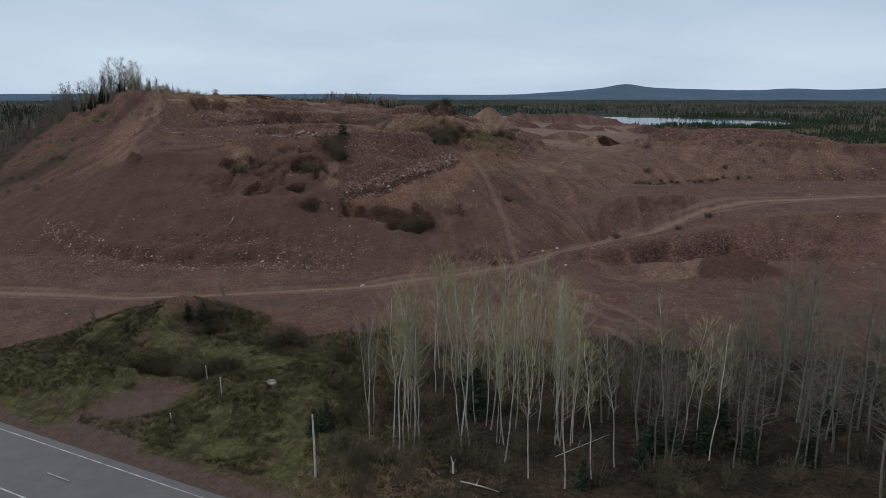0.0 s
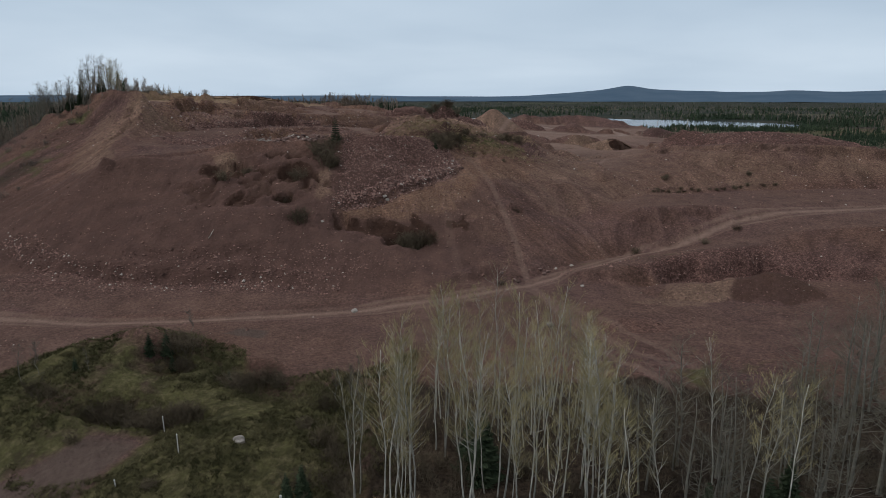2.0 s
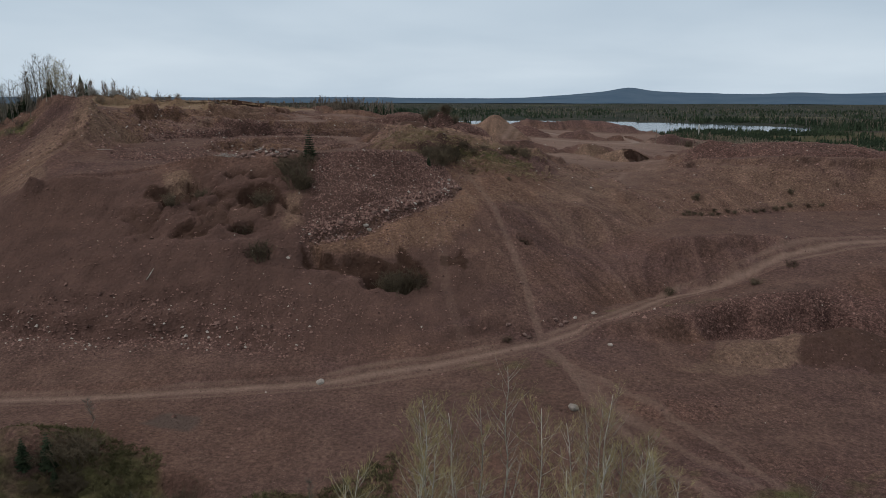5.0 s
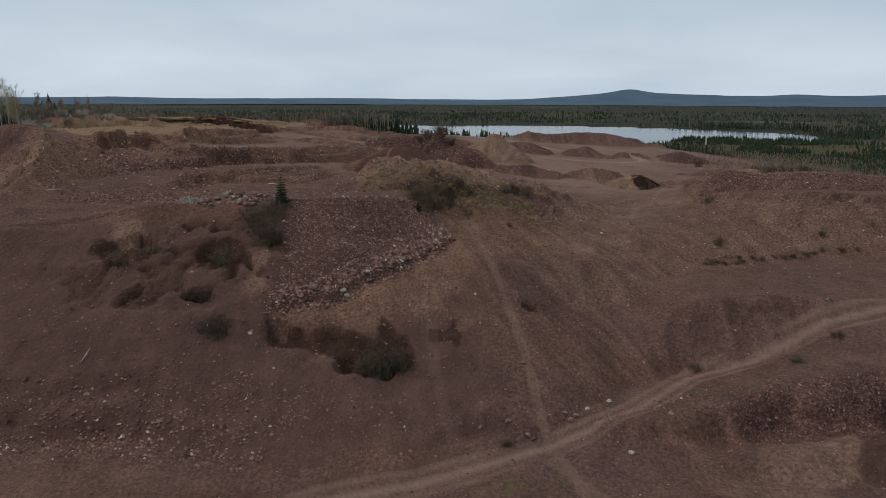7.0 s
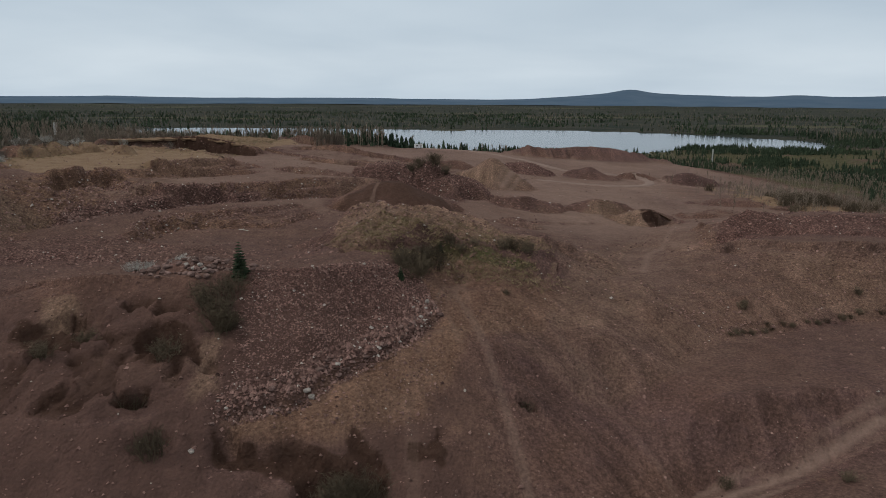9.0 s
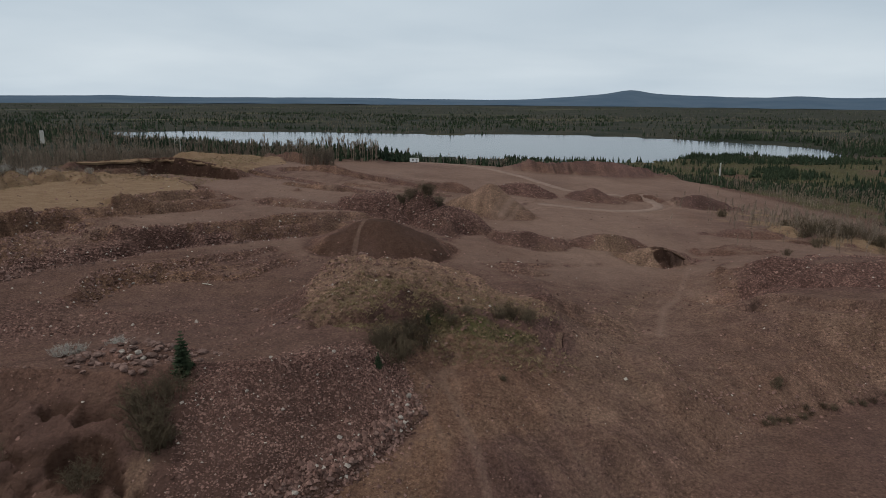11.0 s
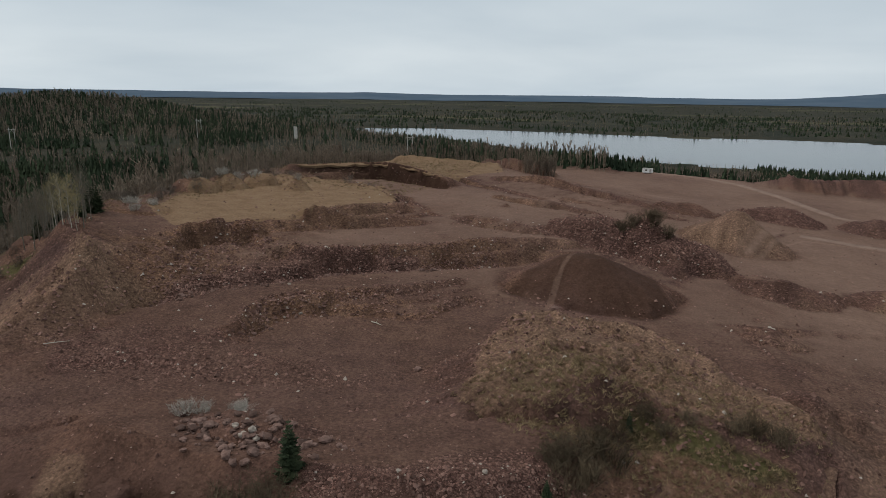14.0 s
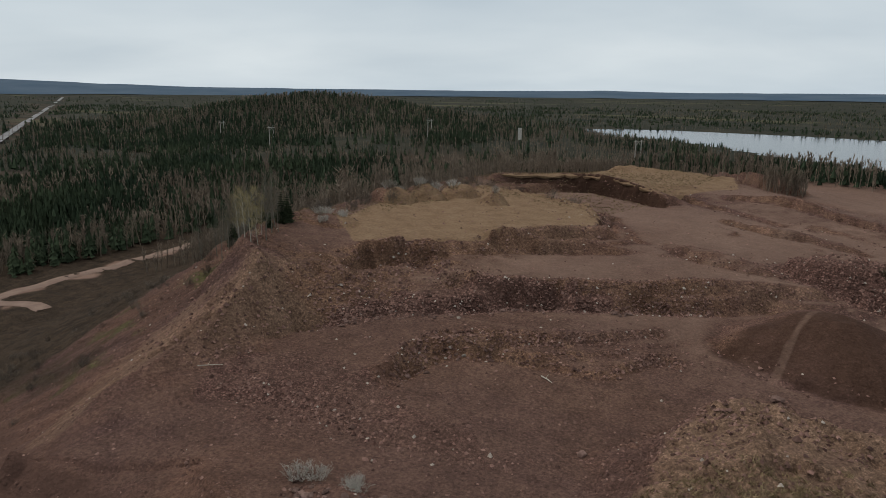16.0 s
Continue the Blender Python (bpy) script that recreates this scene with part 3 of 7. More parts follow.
# scarps: the ground breaks off on the right of the line; drop, reach of the slipped ground
SCARPS = [
    (((-46, 138.5), (-43.5, 141.5), (-40, 143), (-36.5, 142), (-34, 139.5)), 1.6, 3.4), (((-32.5, 136), (-30, 138.8), (-27, 139.2), (-24.5, 136.5)), 1.6, 3.2), (((-31, 130.5), (-28, 132.5), (-24.5, 131.5)), 2.0, 3.0), (((-27, 126), (-24.5, 128), (-22, 126.5)), 1.6, 3.0),
    (((-19.5, 129.6), (-16.4, 127.5), (-13.4, 127.6), (-11, 127.9), (-8.5, 127.8), (-6.6, 126.2)), 2.0, 3.6), (((-6.2, 131), (-4.6, 129.4), (-2.6, 127.3), (-1.9, 125), (-2.2, 122.6)), 1.4, 2.6), (((-20, 130.5), (-12, 132.8), (-6, 138.3), (-1, 143.6), (2.6, 150)), 0.9, 2.6), (((0.4, 128.4), (1.9, 129.8), (3.2, 131), (3.9, 128.2)), 0.7, 1.6),
    (((-12, 164), (-5, 164.6), (1, 166), (8, 167)), 1.5, 3.0), (((-7, 176.5), (-1, 175), (5, 174), (11, 173.4)), 1.0, 2.6), (((-15.5, 180), (-14.6, 172), (-12.5, 167)), 0.8, 2.4), (((-3, 184.8), (3, 180), (9, 179), (12, 177)), 0.6, 2.0), (((54, 187), (57, 190.3), (62, 190.6), (67, 186.8), (78, 183), (95, 182.5), (128, 183.5)), 1.3, 3.5), (((22, 171), (20.5, 166), (18, 160)), 0.9, 2.5), (((57, 196), (59.5, 205), (66, 203)), 0.8, 2.5),
    (((-71, 193), (-66, 202), (-62, 208.5), (-59.2, 213), (-59.4, 221.5), (-55, 228.5), (-50, 236)), 0.4, 2.6), (((-50, 237), (-57, 247.5), (-62.3, 254.5), (-76, 257.5), (-90, 257)), 2.2, 3.0), (((-101, 274.5), (-93.5, 281), (-88, 289), (-80, 292), (-71, 291.5), (-63.5, 288.5), (-58, 286)), 2.4, 3.4),
    (((-50, 306), (-37, 310.5), (-20, 305), (-6, 299)), 1.6, 4.0), (((-47, 172.5), (-46.6, 175.2), (-49, 181), (-48.2, 187), (-44, 190.8), (-39, 195)), 0.7, 2.2), (((-72, 158), (-70, 166), (-73, 173)), 0.9, 3.0), (((-63, 143), (-55, 145.5), (-49, 150.5), (-38, 147.6), (-30, 147.4)), 0.6, 2.5),
    (((50, 227), (54, 229.5), (58, 230), (60, 227)), 2.6, 3.5), (((34, 136.5), (40, 138), (48, 141), (57, 141)), 0.7, 2.5), (((20, 239), (24, 240.5), (29, 239)), 0.9, 2.5), (((-46, 84), (-40, 87.5), (-33, 85.6), (-28, 84.5), (-24, 83.5)), 0.8, 2.4), (((-40, 77), (-34, 77.6), (-28, 76), (-22, 74)), 0.7, 2.4),
]


def crisp(a, turns):
    """Steepens the banks: the upper level reaches out and the lower level reaches in."""
    for _ in range(turns):
        p = np.pad(smooth(a, 1), 1, mode="edge")
        bend = p[:-2, 1:-1] + p[2:, 1:-1] + p[1:-1, :-2] + p[1:-1, 2:] - 4 * p[1:-1, 1:-1]
        q = np.pad(a, 1, mode="edge")
        l, r = a - q[1:-1, :-2], q[1:-1, 2:] - a
        d, u = a - q[:-2, 1:-1], q[2:, 1:-1] - a
        gx = np.where(l * r > 0, np.sign(l) * np.minimum(np.abs(l), np.abs(r)), 0)
        gy = np.where(d * u > 0, np.sign(d) * np.minimum(np.abs(d), np.abs(u)), 0)
        a = a - 0.4 * np.tanh(bend / 0.08) * np.hypot(gx, gy)
    return a


SHEET = smooth(relax(LINES), 2)
ROW_Y, COL_X = Y0 + STEP * np.arange(NY)[:, None], X0 + STEP * np.arange(NX)[None, :]
UPPER = np.clip(step01(180, 190, ROW_Y + 0 * COL_X) * (1 - step01(40, 52, COL_X + 0 * ROW_Y) * step01(230, 215, ROW_Y + 0 * COL_X)) + step01(112, 116, ROW_Y + 0 * COL_X) * step01(124, 120, ROW_Y + 0 * COL_X), 0, 1)
SHEET = SHEET * (1 - UPPER) + smooth(crisp(SHEET, 4), 1) * UPPER


def plain(x, y):
    """The wide country round the pit."""
    z = 3.0 + 1.2 * fractal(x / 190.0, y / 190.0, 3, 5) + 36 * np.exp(-((x + 675) / 175.0) ** 2 - ((y - 711) / 175.0) ** 2) + 10 * np.exp(-((x + 330) / 150.0) ** 2 - ((y - 560) / 160.0) ** 2)
    far = step01(1300, 3600, np.hypot(x, y))
    return z + far * 3 * (1 + fractal(x / 900.0, y / 900.0, 2, 9))


LAKE = ((-420, 925), (-345, 850), (-205, 775), (-120, 705), (-45, 660), (45, 628), (110, 606), (165, 615), (215, 668), (275, 690), (315, 655), (345, 670), (362, 715), (375, 760), (372, 805), (328, 881), (260, 950), (197, 994), (90, 1004), (14, 990), (-100, 1000), (-211, 1030), (-330, 1015), (-400, 985), (-450, 950))


def in_lake(x, y):
    inside = np.zeros(np.shape(x), bool)
    for (ax, ay), (bx, by) in zip(LAKE, LAKE[1:] + LAKE[:1]):
        if ay != by:
            inside ^= ((ay > y) != (by > y)) & (x < (bx - ax) * (y - ay) / (by - ay) + ax)
    return inside


def inside(x, y, points):
    hit = np.zeros(np.shape(x), bool)
    for (ax, ay), (bx, by) in zip(points, points[1:] + points[:1]):
        if ay != by:
            hit ^= ((ay > y) != (by > y)) & (x < (bx - ax) * (y - ay) / (by - ay) + ax)
    return hit


def base(x, y):
    gx, gy = (x - X0) / STEP, (y - Y0) / STEP
    z = bilinear(SHEET, gx, gy)
    margin = np.minimum(np.minimum(gx, NX - 1 - gx), np.minimum(gy, NY - 1 - gy)) * STEP
    w = step01(-40, 30, margin)
    z = z * w + plain(x, y) * (1 - w)
    z = np.array(z)
    for cx, cy, rx, ry, h, k in HEAPS:
        m = (np.abs(x - cx) < rx * 1.5) & (np.abs(y - cy) < ry * 1.5)
        if not m.any():
            continue
        a, b = x[m], y[m]
        d = np.hypot((a - cx) / rx, (b - cy) / ry) * (1 + (0.22 if rx == ry or cy < 220 else 0.45) * fractal(a / 5.0 + cx, b / 5.0 + cy, 4, 3))
        z[m] += h * (np.clip(1 - d ** k, 0, 1) if k <= 1 else np.clip(1 - d ** k, 0, 1) ** 0.9) * np.where(d > 0.12, 1, 1 - (0.12 - d) * 0.8)
    for cx, cy, rx, ry, h in HOLLOWS:
        m = (np.abs(x - cx) < rx * 1.6) & (np.abs(y - cy) < ry * 1.6)
        if not m.any():
            continue
        a, b = x[m], y[m]
        d = np.hypot((a - cx) / rx, (b - cy) / ry) * (1 + 0.3 * fractal(a / 2.0, b / 2.0, 3, 13))
        z[m] -= h * step01(1.05, 0.6, d)
    return z


def pit(x, y):
    """1 in the bare ground of the pit, 0 in the country round it."""
    d = np.minimum(np.minimum((x + 95 + 0.12 * (y - 150)), 148 - x - 0.3 * np.maximum(0, y - 316)), np.minimum(y - 86 + 9 * step01(-43, -54, x) + 8 * step01(-25, -17, x) * step01(-3, -9, x), 428 - y))
    return step01(-4, 8, d + 6 * fractal(x / 14.0, y / 14.0, 3, 21))


def streams(z, seed, steps=22, grain=1):
    """Noise drawn out along the fall of the ground, as water and sliding gravel mark a slope."""
    n = smooth(np.random.RandomState(seed).rand(*z.shape) - 0.5, grain)
    dy, dx = np.gradient(smooth(z, 5))
    size = np.hypot(dx, dy) + 1e-6
    dx, dy = dx / size, dy / size
    i, j = np.meshgrid(np.arange(z.shape[1], dtype=float), np.arange(z.shape[0], dtype=float))
    total = n.copy()
    for sign in (-0.8, 0.8):
        a, b = i.copy(), j.copy()
        for k in range(steps):
            u, v = bilinear(dx, a, b), bilinear(dy, a, b)
            a, b = a + sign * u, b + sign * v
            total += bilinear(n, a, b) * (1 - k / steps)
    return total / total.std()


def height(x, y, gx, gy):
    z = base(x, y)
    p = pit(x, y)
    # rims stand out and toes cut in more sharply than the stretched sheet has them
    soft, near = smooth(z, 40), smooth(z, 10)
    z = z + p * (1 - 0.35 * step01(20, 28, x) * step01(215, 195, y)) * (1 - 0.85 * step01(218, 226, y) * step01(-28, -20, x)) * (0.25 + 0.75 * step01(120, 132, y)) * (np.clip(1.1 * (z - soft), -1.1, 1.1) * step01(0.05, 0.2, np.abs(z - soft)) + np.clip(1.9 * (z - near), -0.6, 0.6) * (0.25 + 0.75 * step01(150, 172, y)))
    sy, sx = np.gradient(z, gy, gx)
    slope = np.hypot(sx, sy)
    steep = smooth(step01(0.22, 0.5, slope), 2) * p
    heaped = np.maximum(step01(1.25, 0.85, np.hypot((x - 18.4) / 13.0, (y - 273) / 13.0)), step01(1.25, 0.85, np.hypot((x + 7.5) / 14.5, (y - 216.5) / 12.5)))
    # broken ledges and bites in the steep ground
    ledge = fractal(x / 4.2, y / 4.2, 5, 41)
    bite = step01(0.15, 0.20, fractal(x / 9.0, y / 9.0, 4, 43))
    broken = np.clip(0.6 * step01(-60, -45, x) * step01(-18, -24, x) * step01(124, 132, y) + step01(160, 176, y) * (1 - 0.7 * step01(20, 28, x)), 0, 1)
    z = z - steep * broken * (0.30 * bite - 0.30 * np.abs(ledge))
    # the crumbling upper part of the face
    crumble = step01(1.2, 0.7, np.hypot((x + 34) / 15.0, (y - 137) / 8.5))
    gaps = step01(0.05, 0.10, fractal(x / 3.6, y / 2.6, 4, 48))
    z = z - crumble * (1.2 * gaps * (0.6 + fractal(x / 2.0, y / 2.0, 2, 49)) - 1.0 * np.abs(fractal(x / 2.2, y / 2.2, 4, 44)) + 0.3 * fractal(x / 1.1, y / 1.1, 2, 42))
    for line, drop, reach in SCARPS:
        xs, ys = [q[0] for q in line], [q[1] for q in line]
        m = (x > min(xs) - 8) & (x < max(xs) + 8) & (y > min(ys) - 8) & (y < max(ys) + 8)
        if not m.any():
            continue
        a, b = x[m], y[m]
        wob = 1.2 * fractal(a / 3.0, b / 3.0, 3, 45) + 1.4 * fractal(a / 1.6, b / 1.6, 3, 47)
        s, ends = signed(a + wob, b + wob, line)
        z[m] -= drop * step01(-0.05, 0.4, s) * np.clip(1.15 - s / reach, 0, 1) ** 0.8 * step01(0.0, 2.5, ends) * (0.85 + 0.5 * fractal(a / 5.0, b / 5.0, 2, 46))
    z = z * (1 - heaped) + base(x, y) * heaped
    # rills: fine ones on every slope, deeper ones on the old banks behind
    wide, fine = streams(z, 5, 26, 3), streams(z, 6, 16, 1)
    z = z + steep * (0.10 * wide + 0.035 * fine + 0.10 * step01(160, 176, y) * np.minimum(wide, 0.4)) * (1 - 0.6 * heaped)
    rough = p * (1 - heaped) * (0.10 + 0.34 * step01(0.10, 0.32, slope) * (0.35 + 0.65 * step01(150, 172, y)))
    z = z + rough * (0.7 * fractal(x / 12.0, y / 12.0, 3, 50) + 0.8 * fractal(x / 4.5, y / 4.5, 4, 51) + 0.5 * fractal(x / 1.3, y / 1.3, 3, 55))
    knob = smooth(inside(x, y, ((-15, 164), (-16, 180), (-12, 184), (-5, 185), (7, 186), (12, 180), (20, 181), (22, 172), (14, 168), (4, 166), (-6, 162))).astype(float), 4)
    z = z + knob * (0.9 * np.abs(fractal(x / 3.4, y / 3.4, 4, 68)) - 0.5 * step01(0.08, 0.14, fractal(x / 4.0, y / 3.0, 3, 69)) + 0.25 * fractal(x / 1.2, y / 1.2, 2, 70))
    # the straw terrace lies level up to its broken edge
    edge = np.interp(y, (196, 204, 211, 218, 226, 232, 238, 246, 255), (-73, -67, -62, -59.5, -58.5, -55, -52.5, -57, -61))
    terrace = np.clip((edge - x + 4.2) / 4.8, 0, 1) * step01(196, 201, y) * step01(258, 255, y) * step01(-101, -95, x)
    z = z + terrace * (np.maximum(z, 29.4 - 0.02 * (y - 205) + 0.25 * fractal(x / 5.0, y / 5.0, 3, 66)) - z)
    road, _ = away(x, y, ROAD_LINE)
    z = z + (1 - p) * (0.7 * fractal(x / 6.0, y / 6.0, 4, 61) + 0.4 * fractal(x / 1.5, y / 1.5, 2, 63)) * step01(9, 16, road)
    for path, width, deep in ((TRACK, 2.2, 0.3), (TRAIL, 1.1, 0.2)):
        d, _ = away(x, y, path)
        z = z - deep * step01(width + 1.2, width * 0.4, d)
    flat = step01(12, 6.5, road)
    level = -2.4 + 2.4 * step01(-60, -770, x)
    z = z * (1 - flat) + (level - 0.12 * step01(5.2, 8, road)) * flat
    return np.where(in_lake(x, y), np.minimum(z, 0.5), z), wide, fine


# ---- the ground, one sheet out to the horizon ----
def spaced(stretches, reach_low, reach_high, growth=1.08):
    """Grid lines: even steps within the stretches (start, end, step), widening out to the horizon beyond them."""
    core = [stretches[0][0]]
    for low, high, step in stretches:
        n = int(round((high - low) / step))
        core += [low + (high - low) * (i + 1) / n for i in range(n)]
    for sign, reach in ((-1, reach_low), (1, reach_high)):
        d, at, side = stretches[0][2] if sign < 0 else stretches[-1][2], core[0] if sign < 0 else core[-1], []
        while (at - reach) * sign < 0:
            d = min(d * growth, 190)
            at += sign * d
            side.append(at)
        core = side[::-1] + core if sign < 0 else core + side
    return np.array(core)


def grid_mesh(name, x, y, z, material):
    ny, nx = x.shape
    me = bpy.data.meshes.new(name)
    v = np.stack([x.ravel(), y.ravel(), z.ravel()], 1).astype(np.float32)
    i = (np.arange(ny - 1)[:, None] * nx + np.arange(nx - 1)[None, :]).ravel()
    f = np.stack([i, i + 1, i + nx + 1, i + nx], 1).astype(np.int32)
    me.vertices.add(len(v))
    me.vertices.foreach_set("co", v.ravel())
    me.loops.add(f.size)
    me.loops.foreach_set("vertex_index", f.ravel())
    me.polygons.add(len(f))
    me.polygons.foreach_set("loop_start", np.arange(0, f.size, 4, dtype=np.int32))
    me.polygons.foreach_set("use_smooth", np.ones(len(f), bool))
    me.update(calc_edges=True)
    me.materials.append(material)
    return me


def spot(x, y, cx, cy, rx, ry, soft=0.35):
    d = np.hypot((x - cx) / rx, (y - cy) / ry)
    return step01(1 + soft, 1 - soft, d)


RUBBLE_SLOPE = ((-20, 141), (-18.5, 132), (-12, 133), (-6, 138.5), (0, 144), (2.2, 148.5), (2, 153), (0.7, 156), (-4.6, 157.8), (-9.6, 154.7), (-13.6, 149.9), (-20, 148))
# patches of soil and of painted shade with an outline of their own: kind, amount, softness of the edge, outline
PATCHES = [
    ("sand", 0.95, 4, ((-13, 164), (-15, 178), (-12, 183), (-5, 185), (7, 186), (12, 179), (20, 180), (21, 172), (12, 170), (0, 169), (-8, 163))),
    ("ochre", 0.65, 8, ((-1, 156), (3, 163), (10, 165), (18, 165), (20, 160), (16, 150), (8, 147), (3, 148), (2.6, 153))),
    ("ochre", 0.9, 7, ((-19, 130.6), (-12, 132.6), (-6, 137.6), (0, 143.2), (3, 149), (7, 149), (5, 140), (1, 132), (-4, 130.5), (-8, 128.4), (-16, 127.8))),
    ("sand", 0.42, 16, ((6, 150), (22, 140), (40, 150), (60, 168), (110, 176), (110, 188), (62, 193), (60, 232), (20, 230), (22, 186), (21, 166))),
    ("sand", 0.62, 12, ((14, 150), (24, 152), (32, 160), (40, 172), (50, 184), (56, 190), (54, 206), (42, 206), (30, 190), (24, 172), (19, 160))),
    ("sand", 0.9, 4, ((38, 234), (41, 240), (47, 241), (51, 234), (52, 227), (51, 223), (41, 223))),
    ("sand", 0.75, 2, ((-45, 146), (-41, 145.6), (-38, 140.6), (-39, 139.4), (-43.6, 141.2))), ("sand", 0.8, 2, ((-24, 138), (-21, 138.5), (-19.5, 132.4), (-22.5, 131))),
    ("sand", 0.8, 4, ((27, 106), (33, 112), (42, 118), (46, 117), (43, 110), (34, 106))),
    ("sand", 0.55, 5, ((60, 189), (68, 184), (80, 181), (110, 181), (110, 175), (72, 176), (62, 180))),
    ("sand", 0.5, 3, ((-80, 172), (-76, 174), (-71, 162), (-67, 150), (-63, 144), (-70, 143), (-77, 152), (-79, 163))),
    ("ochre", 0.5, 6, ((-94, 202), (-78, 182), (-66, 184), (-60, 205), (-74, 197), (-88, 206))), ("ochre", 0.75, 5, ((-70, 178), (-62, 181), (-57, 190), (-60, 200), (-52, 205), (-56, 226), (-62, 212), (-70, 196))),
    ("ochre", 0.5, 8, ((-47, 176), (-49, 187), (-40, 194), (-26, 197), (-18, 190), (-26, 182), (-38, 178))), ("ochre", 0.45, 6, ((-56, 200), (-44, 208), (-26, 228), (-22, 224), (-34, 204), (-46, 197))),
    ("dark", 0.36, 10, ((-110, 200), (-86, 184), (-80, 172), (-80, 152), (-74, 138), (-112, 138), (-130, 180))),
    # washout: dark brown soil with the shade of its cavity painted in
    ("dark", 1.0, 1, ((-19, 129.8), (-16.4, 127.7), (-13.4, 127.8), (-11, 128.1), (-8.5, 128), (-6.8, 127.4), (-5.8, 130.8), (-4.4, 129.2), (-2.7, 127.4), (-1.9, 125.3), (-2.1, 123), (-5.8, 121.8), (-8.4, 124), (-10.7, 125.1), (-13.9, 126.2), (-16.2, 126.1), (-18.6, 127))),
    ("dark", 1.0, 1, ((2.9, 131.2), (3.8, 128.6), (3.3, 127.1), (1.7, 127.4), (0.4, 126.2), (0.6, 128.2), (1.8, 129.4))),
    # shade painted in the next two outlines: a hollow, and below the block
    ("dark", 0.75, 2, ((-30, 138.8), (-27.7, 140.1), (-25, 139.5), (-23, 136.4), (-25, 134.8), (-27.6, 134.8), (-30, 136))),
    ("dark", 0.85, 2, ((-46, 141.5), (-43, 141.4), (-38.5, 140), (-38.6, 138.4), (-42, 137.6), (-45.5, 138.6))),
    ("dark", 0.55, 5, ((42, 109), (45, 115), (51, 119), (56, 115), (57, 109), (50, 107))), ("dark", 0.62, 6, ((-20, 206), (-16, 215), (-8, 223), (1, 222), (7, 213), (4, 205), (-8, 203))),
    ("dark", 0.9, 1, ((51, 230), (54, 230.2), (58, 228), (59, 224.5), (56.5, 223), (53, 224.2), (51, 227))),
    ("rubble", 0.8, 6, ((57, 195), (60, 208), (70, 217), (90, 222), (120, 220), (128, 200), (100, 192), (74, 190), (64, 195))),
    ("rubble", 0.85, 4, ((-62, 160), (-60.6, 167.3), (-57.9, 170.3), (-53.3, 172.3), (-48.1, 173), (-42.4, 170.2), (-34.1, 170.6), (-29, 170), (-26, 167.4), (-34.8, 164.8), (-44.5, 163.6), (-51, 162.8), (-55.5, 160.6), (-58, 157))),
    ("rubble", 0.7, 3, ((-62, 176), (-59.6, 183), (-52, 191), (-46.5, 199), (-40, 204), (-34, 209), (-36, 212), (-43, 207.5), (-50, 202), (-56, 195), (-62, 186))),
    ("rubble", 0.5, 8, ((18, 96), (30, 94), (46, 98), (48, 106), (36, 104), (24, 103))),
]
RUTS = [
    (TRACK, 2.1, 0.72), (TRAIL, 0.7, 0.40), (((6, 161), (7.2, 152.5), (9, 142.5), (10.6, 134.5), (11.9, 130.7), (12.6, 122)), 0.5, 0.30), (((13.4, 113.9), (15.1, 106.1), (16.3, 97.5), (18, 91), (21, 84), (24, 78)), 0.7, 0.45), (((11, 113), (18, 104), (24, 94), (28, 84)), 0.7, 0.4), (((12, 113.5), (16.6, 104), (20, 95), (24.5, 84)), 0.6, 0.3),
    (((19, 150), (21.8, 143.3), (24.5, 138.6), (27.2, 133), (29.7, 125)), 0.7, 0.25), (((3, 150), (0, 136), (1, 124), (3, 114)), 0.9, 0.25),
    (((-23, 282), (-8, 262), (8, 232), (20, 222), (45, 208), (44, 196)), 3.0, 0.22), (((-40, 420), (0, 412), (26, 395), (43, 352), (50, 337), (62, 332)), 3.0, 0.8), (((20, 262), (35, 292), (58, 291), (74, 299), (83, 311), (84, 322), (70, 330)), 2.6, 0.75),
    (((71, 291), (65, 262), (59, 236), (57, 222), (50, 206), (43, 194), (38, 180)), 2.6, 0.5), (((66, 288), (62, 264), (56, 240), (60, 226)), 0.8, 0.35), (((62, 242), (60, 222), (52, 206), (40, 200), (28, 206)), 0.7, 0.3), (((47, 212), (42, 203), (36, 190), (33, 176)), 0.7, 0.25), (((11, 228), (21, 247), (36, 262)), 1.0, 0.3),
    (((-40, 187), (-35, 190), (-27, 197), (-21, 209)), 0.9, 0.25), (((-63, 182), (-53, 191), (-40, 195)), 1.6, 0.3), (((-60, 196), (-52, 203), (-44, 219), (-28, 238), (-19, 266)), 4.5, 0.5), (((-42, 274), (-30, 270), (-20, 285), (-24, 293)), 5, 0.4),
    (((4, 157), (2.6, 151), (3.4, 146)), 0.5, 0.3), (((8, 160), (4.5, 156), (4.2, 150), (6, 143)), 0.5, 0.3), (((-45, 101), (-20, 100), (2, 103), (12, 112)), 0.6, 0.22), (((-10, 103), (2, 99), (10, 92), (16, 84)), 0.6, 0.18), (((-16, 207), (-11, 203), (-6, 200)), 0.6, 0.3), (((-10, 223), (-11.5, 212), (-11.6, 203)), 0.6, 0.4),
]

